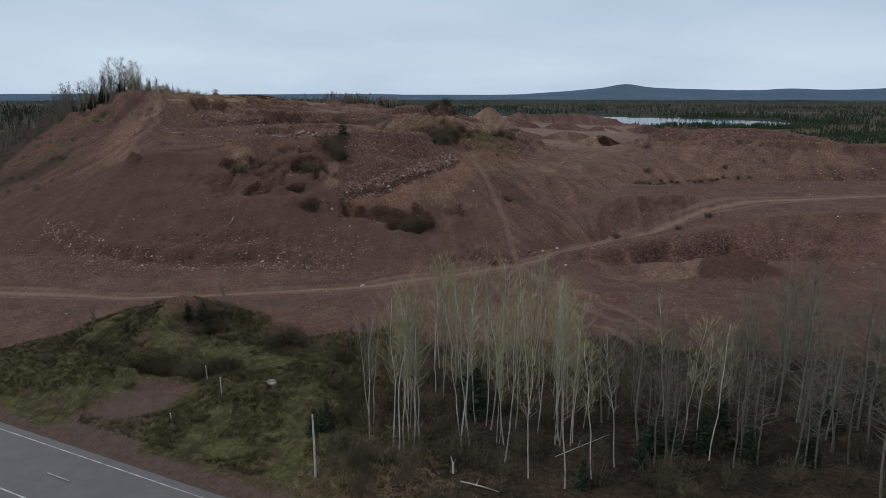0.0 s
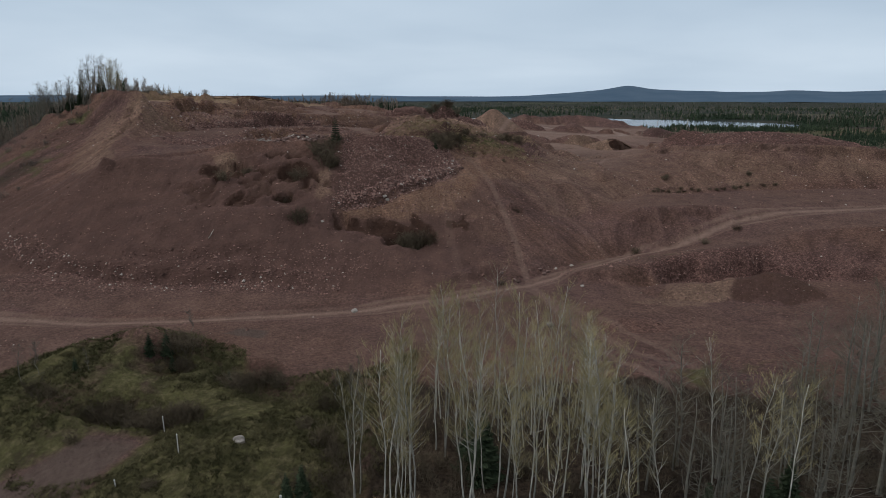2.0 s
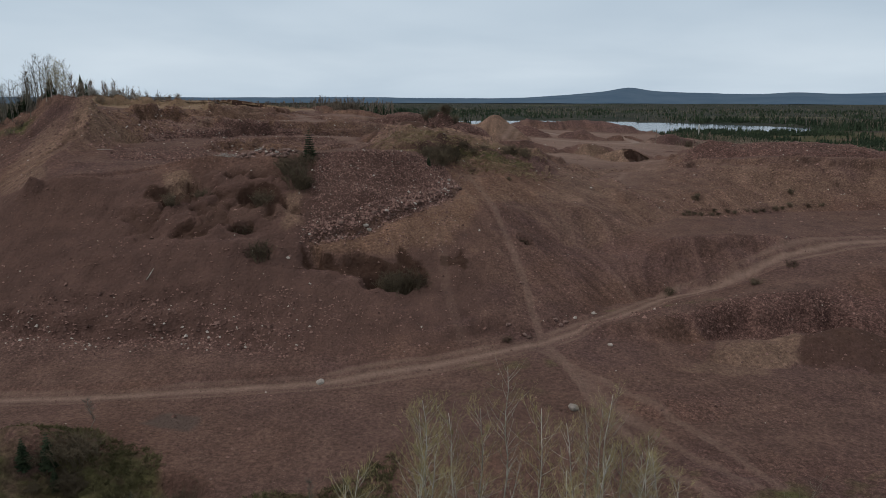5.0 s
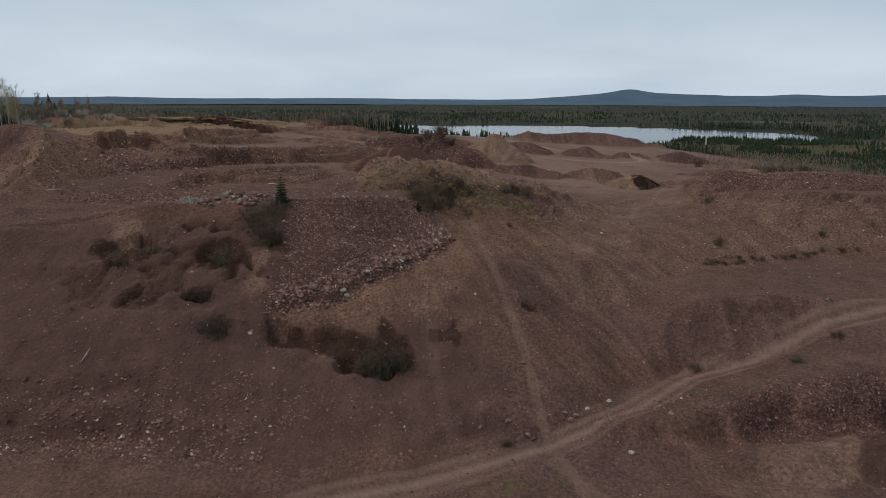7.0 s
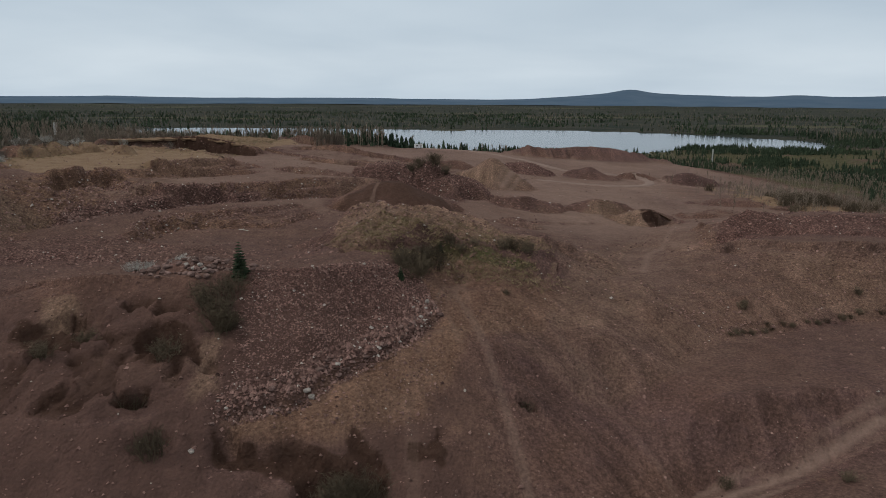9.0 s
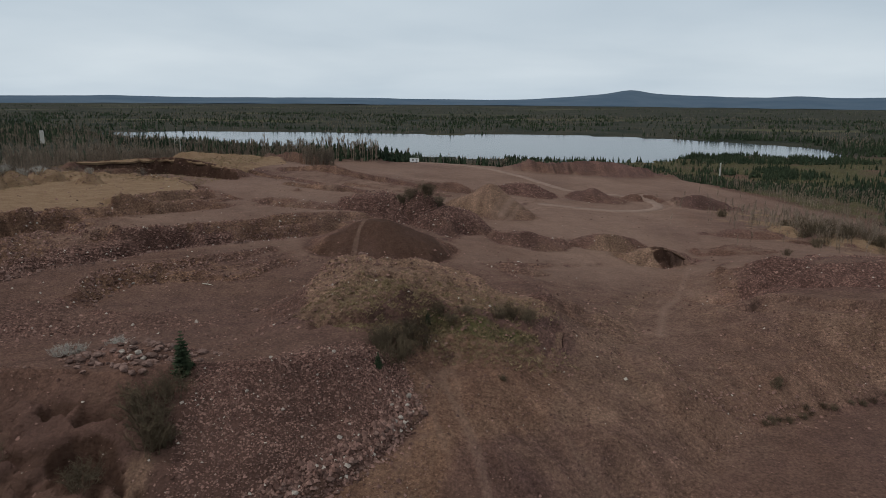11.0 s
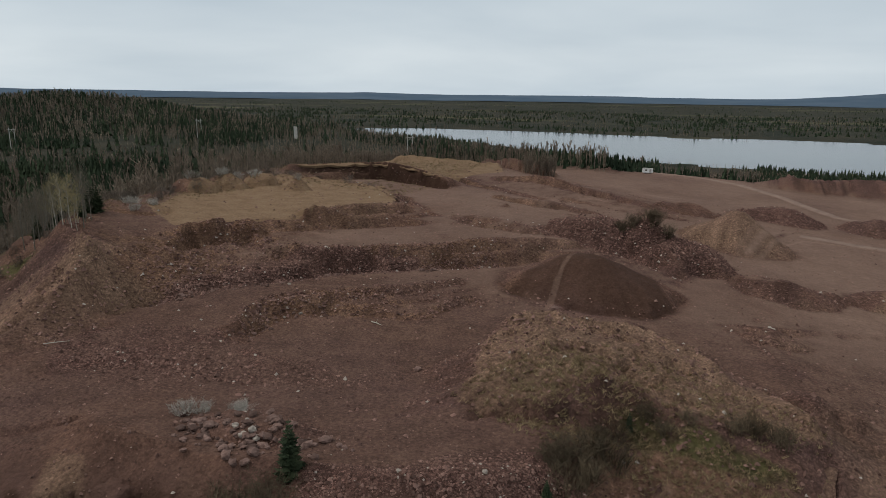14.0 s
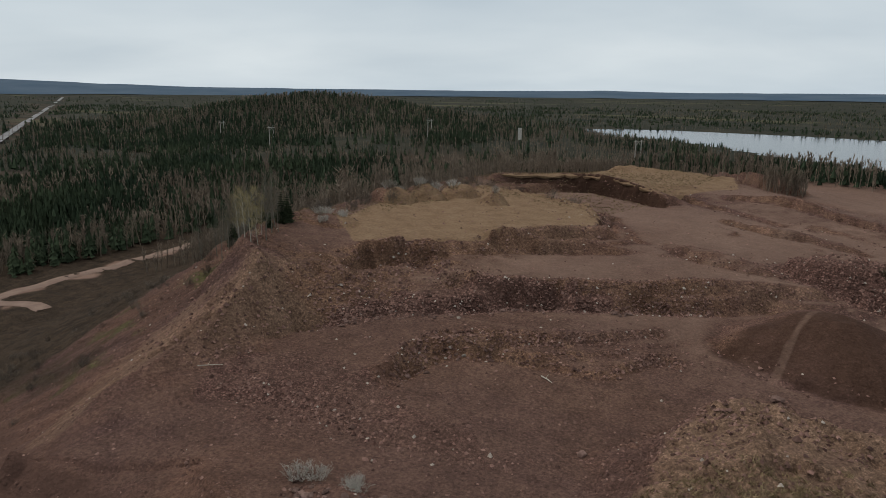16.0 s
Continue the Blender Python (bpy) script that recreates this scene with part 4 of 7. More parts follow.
turns = random.Random(61)
for _ in range(22):
    cx, cy, reach, start = turns.uniform(28, 58), turns.uniform(172, 214), turns.uniform(6, 16), turns.uniform(0, 6.28)
    RUTS.append((tuple((cx + reach * math.cos(start + 0.35 * i), cy + 0.7 * reach * math.sin(start + 0.35 * i)) for i in range(5)), 0.45, turns.uniform(0.16, 0.34)))
for _ in range(14):
    cx, cy, lean = turns.uniform(4, 20), turns.uniform(128, 158), turns.uniform(-0.16, 0.1)
    RUTS.append((((cx, cy), (cx + lean * 6, cy - 6), (cx + lean * 16, cy - 14)), 0.35, turns.uniform(0.10, 0.22)))


def zones(x, y, z):
    """Which soil, growth and painted shade cover the ground, each from 0 to 1."""
    sy, sx = np.gradient(z, gy, gx)
    slope, p = np.hypot(sx, sy), pit(x, y)
    n1, n2 = fractal(x / 17.0, y / 17.0, 3, 71), fractal(x / 6.0, y / 6.0, 3, 72)
    road, _ = away(x, y, ROAD_LINE)
    cones = np.maximum(spot(x, y, 18.4, 273, 13, 13, 0.15), spot(x, y, -7.5, 216, 15, 13, 0.15))
    out = {"bare": p * (1 - cones)}
    laid = {key: np.zeros(np.shape(x)) for key in ("sand", "ochre", "dark", "rubble")}
    for key, amount, turns, outline in PATCHES:
        xs, ys = [q[0] for q in outline], [q[1] for q in outline]
        i0, i1 = np.searchsorted(gx, (min(xs) - 9, max(xs) + 9))
        j0, j1 = np.searchsorted(gy, (min(ys) - 9, max(ys) + 9))
        w = (slice(j0, j1), slice(i0, i1))
        f = fractal(x[w] / 1.6, y[w] / 1.6, 3, 73)
        laid[key][w] = np.maximum(laid[key][w], amount * smooth(inside(x[w] + 0.9 * n2[w] + 1.1 * f, y[w] + 0.9 * n2[w] - 1.1 * f, outline).astype(float), turns))
    # sandy soil on the banks under the straw, the ridge and the small heaps
    sand = laid["sand"] + 0.45 * spot(x, y, -68, 178, 5, 16, 0.6) + 0.65 * spot(x, y, -57, 222, 7, 26, 0.5) + 0.75 * spot(x, y, 18.4, 273, 13, 13) + 0.2 * spot(x, y, 6, 124, 12, 10, 0.6)
    banks = step01(0.22, 0.45, slope) * step01(170, 182, y) * p
    sand = sand + banks * (0.22 + 0.5 * n1) * step01(30, 10, x) + 0.3 * spot(x, y, -66, 176, 7, 26, 0.4) * step01(0.2, 0.45, slope) + 0.22 * n1 * (1 - 0.5 * step01(170, 150, y))
    sand = sand + 0.5 * step01(1.2, 0.7, np.hypot((x + 32) / 15.0, (y - 137) / 8.5)) * step01(0.02, 0.16, -n2)
    out["sand"] = np.clip(sand, 0, 1) * p * (1 - spot(x, y, -7.5, 216, 15, 13, 0.15))
    out["ochre"] = np.clip(laid["ochre"] + 0.5 * spot(x, y, 2, 134, 9, 10, 0.8) + banks * (0.45 + 0.6 * n2) * step01(-5, -30, x) + 0.4 * spot(x, y, -10, 142, 6, 9, 0.7), 0, 1) * p
    heap = smooth_mask(inside(x + 1.2 * n2, y + 1.2 * n2, RUBBLE_SLOPE))
    rubble = np.maximum(heap, laid["rubble"]) + 0.6 * spot(x, y, -50, 163, 13, 6, 0.5) + 0.8 * spot(x, y, -45, 116, 38, 6, 0.5) + 0.9 * spot(x, y, -4, 245, 22, 9) + 0.8 * spot(x, y, 33, 318, 13, 8) + 0.8 * spot(x, y, 46, 121, 26, 4.5, 0.5) + 0.3 * spot(x, y, -45, 195, 30, 7, 0.5) + 0.7 * spot(x, y, 82, 412, 42, 10)
    out["rubble"] = np.clip(rubble + 0.12 * n2, 0, 1) * p
    # undercut shade painted along the straw edges, over a dark soil layer
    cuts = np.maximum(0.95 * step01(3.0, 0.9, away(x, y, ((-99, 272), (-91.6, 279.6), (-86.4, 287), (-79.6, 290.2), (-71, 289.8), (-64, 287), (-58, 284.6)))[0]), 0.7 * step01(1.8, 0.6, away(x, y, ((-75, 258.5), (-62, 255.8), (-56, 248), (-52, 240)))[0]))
    # the steepest walls get painted shade too
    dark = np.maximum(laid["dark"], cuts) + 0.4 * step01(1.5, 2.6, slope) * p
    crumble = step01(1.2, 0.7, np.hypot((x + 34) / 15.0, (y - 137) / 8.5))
    # shade painted into the gaps of the crumbling face, plus uneven dark tone
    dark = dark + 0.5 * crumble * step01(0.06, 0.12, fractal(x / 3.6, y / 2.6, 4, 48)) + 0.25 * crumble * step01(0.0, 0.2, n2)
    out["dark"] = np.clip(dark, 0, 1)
    track = np.zeros(np.shape(x))
    for path, width, amount in RUTS:
        d, s = away(x, y, path)
        ruts = 0.66 + 0.34 * np.cos(d / width * 6.0) if width > 1.5 else 0.9
        track = np.maximum(track, amount * step01(width * 1.3, width * 0.6, d + np.minimum(0.9, 0.35 * width) * n2) * ruts)
    # trodden floors are paler than the banks
    track = np.maximum(track, 0.55 * smooth(step01(0.28, 0.12, slope), 3) * step01(180, 225, y) * p * (0.9 + 0.5 * n1) * (1 - cones))
    track = np.maximum(track, 0.62 * spot(x, y, 51, 208, 10, 9, 0.7) * (0.8 + n1 + 0.8 * n2))
    out["track"] = track
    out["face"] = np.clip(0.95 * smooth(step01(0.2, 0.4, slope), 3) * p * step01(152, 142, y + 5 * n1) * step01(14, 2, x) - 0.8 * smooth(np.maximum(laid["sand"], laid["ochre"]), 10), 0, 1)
    out["talus"] = p * step01(172, 164, y) * (1 - heap)
    turnout = smooth_mask(inside(x + 0.8 * n2, y + 0.8 * n2, ((-42, 63.5), (-37, 69), (-33, 72.5), (-28, 72), (-29.5, 68.5), (-31, 64), (-29, 60.5), (-33, 56))))
    turnout = smooth(turnout, 12)
    pad = smooth_mask(inside(x, y, ((-27.8, 93.5), (-26.6, 96.6), (-22.4, 96.2), (-22.8, 92.6))))
    out["grit"] = np.clip(turnout * (1 - p) + step01(8.2, 6.4, road + 1.5 * n2) * (1 - p) + 0.9 * pad, 0, 1)
    verge = step01(5.6, 7.0, road + n2 * 2) * (1 - p) * (1 - 0.75 * step01(-12, -2, x + 6 * n1) * step01(30, 48, y + 0.45 * x + 8 * n1)) * step01(112, 96, y + 6 * n1) * (1 - 0.95 * turnout) * (np.hypot(x, y - 150) < 700)
    knoll = 0.62 * spot(x, y, 10, 166, 9, 2.2) + 0.2 * spot(x, y, -8, 166, 5, 4) + 0.3 * spot(x, y, 2, 162, 5, 3) + 0.40 * spot(x, y, 8, 108, 8, 2.5) + 0.4 * spot(x, y, 31, 124, 10, 2.0) + 0.35 * spot(x, y, 38, 131, 12, 1.6) + 0.4 * spot(x, y, 7, 101, 6, 1.6)
    knoll = knoll + 0.35 * smooth(inside(x, y, ((-112, 205), (-86, 186), (-80, 172), (-81, 152), (-78, 138), (-112, 138), (-130, 180))).astype(float), 6) * (0.5 + 2.0 * n2)
    knoll = knoll + 0.22 * spot(x, y, 34, 80, 16, 7, 0.5) * (0.6 + 1.4 * n2)
    out["grass"] = np.clip(verge * (0.85 + 0.5 * n1) + knoll, 0, 1)
    grassy = inside(x, y, ((-74, 196), (-61, 211), (-58, 226), (-52, 238), (-60, 255), (-78, 258), (-96, 256), (-96, 225), (-88, 205))) | inside(x, y, ((-60, 288.6), (-70, 292.4), (-80, 293), (-88, 290), (-94, 281.6), (-102, 275), (-110, 300), (-96, 335), (-58, 345), (-50, 322)))
    out["straw"] = np.clip(smooth_mask(grassy) * (0.9 + 0.3 * n2) + 0.5 * (1 - p) * step01(110, 140, x) * spot(x, y, 122, 270, 14, 60), 0, 1)
    under = (1 - p) * step01(-9, -3, x + 5 * n1) * step01(84, 76, y + 8 * n1) * step01(30, 48, y + 0.45 * x + 8 * n1) + (1 - p) * np.maximum(step01(104, 116, -x), step01(140, 152, x) + step01(395, 410, y)) * (np.abs(road) > 10)
    west = 1.5 * step01(-80, -90, x) * step01(260, 200, y) * step01(-215, -190, x) * step01(100, 120, y)
    out["litter"] = np.clip(under + 0.2 * west * (1 + 1.5 * n1), 0, 1) * (np.abs(road) > 9)
    dirt, _ = away(x, y, ((-190, 160), (-192, 182), (-197, 212), (-203, 245), (-212, 300)))
    out["track"] = np.maximum(out["track"], 0.95 * step01(4.5, 2.6, dirt) * (0.7 + 0.3 * np.cos(dirt * 2.2)) + 0.6 * spot(x, y, -180, 181, 6, 4))
    out["grass"] = out["grass"] * (1 - out["track"])
    out["litter"] = out["litter"] * (1 - out["track"])
    out["streak"] = smooth(step01(0.14, 0.4, slope), 3) * p
    out["runs"] = np.clip(0.5 + 0.16 * RUNS + 0.07 * FINE_RUNS, 0, 1)
    level = smooth(step01(0.36, 0.14, slope), 2)
    out["packed"] = np.clip(level * (0.75 + 0.5 * n1), 0, 1) * p
    out["far"] = np.clip(step01(380, 520, np.hypot(x - 0, y - 100)), 0, 1) * (road > 6)
    moor = step01(118, 150, x) * step01(290, 335, y) * step01(720, 620, y) * step01(430, 370, x)
    out["far"] = out["far"] * (1 - 0.85 * moor)
    out["litter"] = out["litter"] * (1 - out["far"]) * (1 - moor)
    out["grass"] = np.maximum(out["grass"], moor * (0.75 + 0.8 * n1))
    out["straw"] = np.maximum(out["straw"], 0.8 * spot(x, y, 108, 278, 20, 40, 0.6) * step01(-0.12, 0.12, n2))
    return out


def smooth_mask(a):
    return smooth(a.astype(float), 3)


gx = spaced(((-106, -72, 0.6), (-72, 62, 0.4), (62, 130, 0.8)), -4700, 4700)
gy = spaced(((62, 212, 0.4), (212, 300, 0.6)), -1500, 4700, 1.06)
GXX, GYY = np.meshgrid(gx, gy)
GZZ, RUNS, FINE_RUNS = height(GXX, GYY, gx, gy)
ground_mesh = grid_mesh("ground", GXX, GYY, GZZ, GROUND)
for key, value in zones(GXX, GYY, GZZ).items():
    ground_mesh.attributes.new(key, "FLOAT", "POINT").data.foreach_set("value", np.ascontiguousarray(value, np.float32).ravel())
ground = tagged(new("ground", ground_mesh), "red gravel pit floor and slopes with mossy verges and woodland", "ground", kind="structure")


def floor_at(x, y):
    """The height of the built ground sheet."""
    i = min(max(int(np.searchsorted(gx, x)) - 1, 0), len(gx) - 2)
    j = min(max(int(np.searchsorted(gy, y)) - 1, 0), len(gy) - 2)
    u, v = (x - gx[i]) / (gx[i + 1] - gx[i]), (y - gy[j]) / (gy[j + 1] - gy[j])
    return float((GZZ[j, i] * (1 - u) + GZZ[j, i + 1] * u) * (1 - v) + (GZZ[j + 1, i] * (1 - u) + GZZ[j + 1, i + 1] * u) * v)


def floors(x, y):
    i = np.clip(np.searchsorted(gx, x) - 1, 0, len(gx) - 2)
    j = np.clip(np.searchsorted(gy, y) - 1, 0, len(gy) - 2)
    u, v = (x - gx[i]) / (gx[i + 1] - gx[i]), (y - gy[j]) / (gy[j + 1] - gy[j])
    return (GZZ[j, i] * (1 - u) + GZZ[j, i + 1] * u) * (1 - v) + (GZZ[j + 1, i] * (1 - u) + GZZ[j + 1, i + 1] * u) * v


def flat_mesh(name, verts, faces, material, smooth_faces=False):
    me = bpy.data.meshes.new(name)
    me.from_pydata([tuple(v) for v in verts], [], faces)
    me.materials.append(material)
    if smooth_faces:
        me.polygons.foreach_set("use_smooth", np.ones(len(me.polygons), bool))
    me.update()
    return me


# undercut sod and soil lips over the broken faces
def ledge(points, out, thick, mask, amount, seed, label):
    r = random.Random(seed)
    p = line_points(points)[::2]
    verts, faces = [], []
    for k, (x, y) in enumerate(p[:, :2]):
        a, b = p[max(k - 1, 0)], p[min(k + 1, len(p) - 1)]
        d = Vector((b[0] - a[0], b[1] - a[1], 0)).normalized()
        n = Vector((d.y, -d.x, 0))
        if floor_at(x + n.x * 2, y + n.y * 2) > floor_at(x - n.x * 2, y - n.y * 2):
            n = -n
        end = min(1.0, k / 2.5, (len(p) - 1 - k) / 2.5)
        w, h = out * end * r.uniform(0.45, 1.25), thick * r.uniform(0.6, 1.3)
        back, front = Vector((x, y, 0)) - n * 1.6, Vector((x, y, 0)) + n * (w - 0.5)
        zb, zt = floor_at(back.x, back.y), floor_at(x - n.x * 0.9, y - n.y * 0.9)
        verts += [(back.x, back.y, zb - 0.25), (x - n.x * 0.7, y - n.y * 0.7, zt + 0.08), (front.x, front.y, zt - 0.05 - 0.25 * w), (front.x - n.x * 0.1, front.y - n.y * 0.1, zt - h - 0.2 * w), (x - n.x * 1.0, y - n.y * 1.0, zt - h - 0.5)]
        if k:
            i = 5 * k
            for j in range(5):
                u = (j + 1) % 5
                faces.append((i + j, i + u, i + u - 5, i + j - 5))
    me = flat_mesh("soil_ledge", verts, faces, GROUND)
    me.attributes.new(mask, "FLOAT", "POINT").data.foreach_set("value", np.full(len(verts), amount, np.float32))
    return tagged(new("soil_ledge", me), label, "ledge", kind="structure")


for k, (points, out, thick, mask, amount) in enumerate((
    (((-52, 240), (-57, 247.5), (-62.3, 254.5), (-76, 257.5), (-88, 257)), 1.3, 0.45, "straw", 0.9), (((-100, 275), (-93, 281.4), (-87.6, 289.4), (-80, 292.4), (-71, 292), (-63.5, 289), (-58, 286.6)), 1.8, 0.6, "straw", 0.9), (((51, 227.8), (54, 229.6), (58, 230), (59.6, 228)), 1.0, 0.35, "sand", 0.7),
    (((22, 170), (20.6, 166), (18.4, 161)), 0.8, 0.35, "sand", 0.6), (((-59.6, 217), (-58.9, 224), (-56.4, 230), (-52.8, 237.5)), 0.9, 0.4, "straw", 0.8))):
    ledge(points, out, thick, mask, amount, 300 + k, "overhanging lip of red soil on the broken face" if mask != "straw" else "undercut lip of dry sod over the red bank")


# lake
lake = tagged(new("lake", flat_mesh("lake", [(x * 1.012, 815 + (y - 815) * 1.03, 2.0) for x, y in LAKE], [list(range(len(LAKE)))], WATER)), "still grey lake reflecting the overcast sky", "lake", kind="structure")


# highway: surface, edge lines and a broken centre line
def ribbon(name, left, right, lift, start, end, material, dash=0.0, gap=0.0):
    a, legs = np.array(ROAD_LINE[1]), []
    for q, sign in ((ROAD_LINE[2], 1), (ROAD_LINE[0], -1)):
        d = (np.array(q) - a) * sign
        d = d / np.hypot(*d)
        legs.append((d, np.array([-d[1], d[0]])))
    verts, faces, s = [], [], start
    while s < end:
        e = min(s + (dash or 12.0 + 0.1 * abs(s)), end)
        k = len(verts)
        for at in (s, e):
            d, n = legs[0] if at >= 0 else legs[1]
            for w in (left, right):
                q = a + d * at + n * w
                z = -2.4 + 2.4 * float(step01(-60, -770, np.array(q[0])))
                if at > 150:
                    z = max(z, max(floor_at(q[0] + u, q[1] + v) for u in (-9, 0, 9) for v in (-9, 0, 9)) + 0.3)
                verts.append((q[0], q[1], z + lift - 0.02 * abs(w)))
        faces.append((k, k + 1, k + 3, k + 2))
        s = e + gap
    return flat_mesh(name, verts, faces, material)


road = tagged(new("road", ribbon("road", -4.3, 4.3, 0.14, -300, 3000, ASPHALT)), "two-lane grey asphalt highway with worn white lines", "road", kind="structure")
for name, w in (("edge_line", 3.35), ("edge_line", -3.35)):
    tagged(new(name, ribbon(name, w - 0.07, w + 0.07, 0.15, -200, 1500, PAINT)), "worn white painted edge line on the asphalt", kind="structure").parent = road
tagged(new("centre_line", ribbon("centre_line", -0.05, 0.05, 0.15, -198, 600, PAINT, 3.0, 9.0)), "broken white centre line on the asphalt", kind="structure").parent = road


# dirt road in the valley west of the pit
def dirt_road(points, wide):
    p = line_points(points, 3.0)
    verts, faces = [], []
    for k, (x, y) in enumerate(p):
        a, b = p[max(k - 1, 0)], p[min(k + 1, len(p) - 1)]
        d = (b - a) / np.hypot(*(b - a))
        top = max(floor_at(x - d[1] * w, y + d[0] * w) for w in (-wide, -wide / 2, 0, wide / 2, wide))
        for w, up in ((-wide, -0.5), (-wide * 0.8, 0.10), (-wide * 0.3, 0.02), (0, 0.10), (wide * 0.3, 0.02), (wide * 0.8, 0.10), (wide, -0.5)):
            verts.append((x - d[1] * w, y + d[0] * w, top + up))
        if k:
            i = 7 * k
            faces += [(i + j, i + j + 1, i + j - 6, i + j - 7) for j in range(6)]
    return flat_mesh("dirt_road", verts, faces, DIRT, True)


tagged(new("dirt_road", dirt_road(((-168, 120), (-184, 150), (-190, 172), (-194, 190), (-198, 214), (-203, 238), (-212, 275), (-222, 320)), 2.6)), "pale rutted dirt road through the valley", "road", kind="structure")
tagged(new("dirt_road", dirt_road(((-191, 178), (-184, 180), (-176, 184), (-170, 184)), 2.2)), "pale dirt turning place beside the valley road", "road", kind="structure")
for path in (((-40, 420), (-20, 417), (0, 412), (14, 405), (26, 395), (36, 372), (43, 352), (50, 337), (62, 332)), ((35, 298), (47, 294), (58, 293), (67, 296), (73, 301), (76, 306), (77.5, 313), (77, 320), (74, 326), (69, 331), (62, 332))):
    tagged(new("dirt_road", dirt_road(path, 1.9)), "pale worn haul road across the pit floor", "road", kind="structure")


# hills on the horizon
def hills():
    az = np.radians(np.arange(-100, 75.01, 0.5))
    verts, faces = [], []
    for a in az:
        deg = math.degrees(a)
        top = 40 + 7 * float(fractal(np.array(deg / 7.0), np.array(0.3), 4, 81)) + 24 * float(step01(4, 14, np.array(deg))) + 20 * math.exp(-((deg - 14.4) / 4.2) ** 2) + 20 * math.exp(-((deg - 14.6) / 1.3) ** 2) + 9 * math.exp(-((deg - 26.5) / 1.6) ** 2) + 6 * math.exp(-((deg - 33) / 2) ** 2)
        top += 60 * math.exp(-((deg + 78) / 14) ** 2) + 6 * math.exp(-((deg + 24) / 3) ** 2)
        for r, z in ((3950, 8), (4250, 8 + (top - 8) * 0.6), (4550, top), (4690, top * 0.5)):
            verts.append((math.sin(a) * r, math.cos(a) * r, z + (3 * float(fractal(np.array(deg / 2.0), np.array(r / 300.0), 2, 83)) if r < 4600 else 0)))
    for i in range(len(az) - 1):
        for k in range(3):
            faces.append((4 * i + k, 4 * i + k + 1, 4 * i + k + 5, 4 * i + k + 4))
    return tagged(new("backdrop", flat_mesh("backdrop", verts, faces, HILLS, True)), "low wooded hills along the horizon, with blue distance haze painted in", "hills", kind="structure")


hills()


# ---- builders for plants, stones and posts ----
def link(mesh, name, parent, label="", kind=""):
    ob = new(name, mesh)
    ob.parent = parent
    return tagged(ob, label, kind=kind)


def anchor(name, x, y, label, category, group="", z=None):
    ob = new(name)
    ob.empty_display_size = 0.3
    ob.location = (x, y, floor_at(x, y) if z is None else z)
    return tagged(ob, label, category, group)


def set_down(x, y, turn=0.0, size=1.0, sink=0.0, tilt=0.0):
    return pose(x, y, floor_at(x, y) - sink, tilt, 0, turn) @ Matrix.Diagonal((size, size, size, 1))


class Shape:
    """Vertices and faces of one mesh, gathered piece by piece."""

    def __init__(self):
        self.v, self.f = [], []

    def tube(self, points, radii, sides=5):
        k = len(self.v)
        points = [Vector(p) for p in points]
        for i, p in enumerate(points):
            d = (points[min(i + 1, len(points) - 1)] - points[max(i - 1, 0)]).normalized()
            a = d.orthogonal().normalized()
            b = d.cross(a)
            for s in range(sides):
                t = 2 * math.pi * s / sides
                self.v.append(p + (a * math.cos(t) + b * math.sin(t)) * radii[i])
        for i in range(len(points) - 1):
            for s in range(sides):
                u = (s + 1) % sides
                self.f.append((k + i * sides + s, k + i * sides + u, k + (i + 1) * sides + u, k + (i + 1) * sides + s))
        self.f.append(tuple(k + (len(points) - 1) * sides + s for s in range(sides)))

    def blade(self, a, b, width):
        a, b = Vector(a), Vector(b)
        side = (b - a).orthogonal().normalized() * width / 2
        k = len(self.v)
        self.v += [a - side, a + side, b]
        self.f.append((k, k + 1, k + 2))

    def sheet(self, *points):
        k = len(self.v)
        self.v += [Vector(p) for p in points]
        self.f.append(tuple(range(k, k + len(points))))

    def mesh(self, name, material, smooth_faces=False):
        return flat_mesh(name, self.v, self.f, material, smooth_faces)


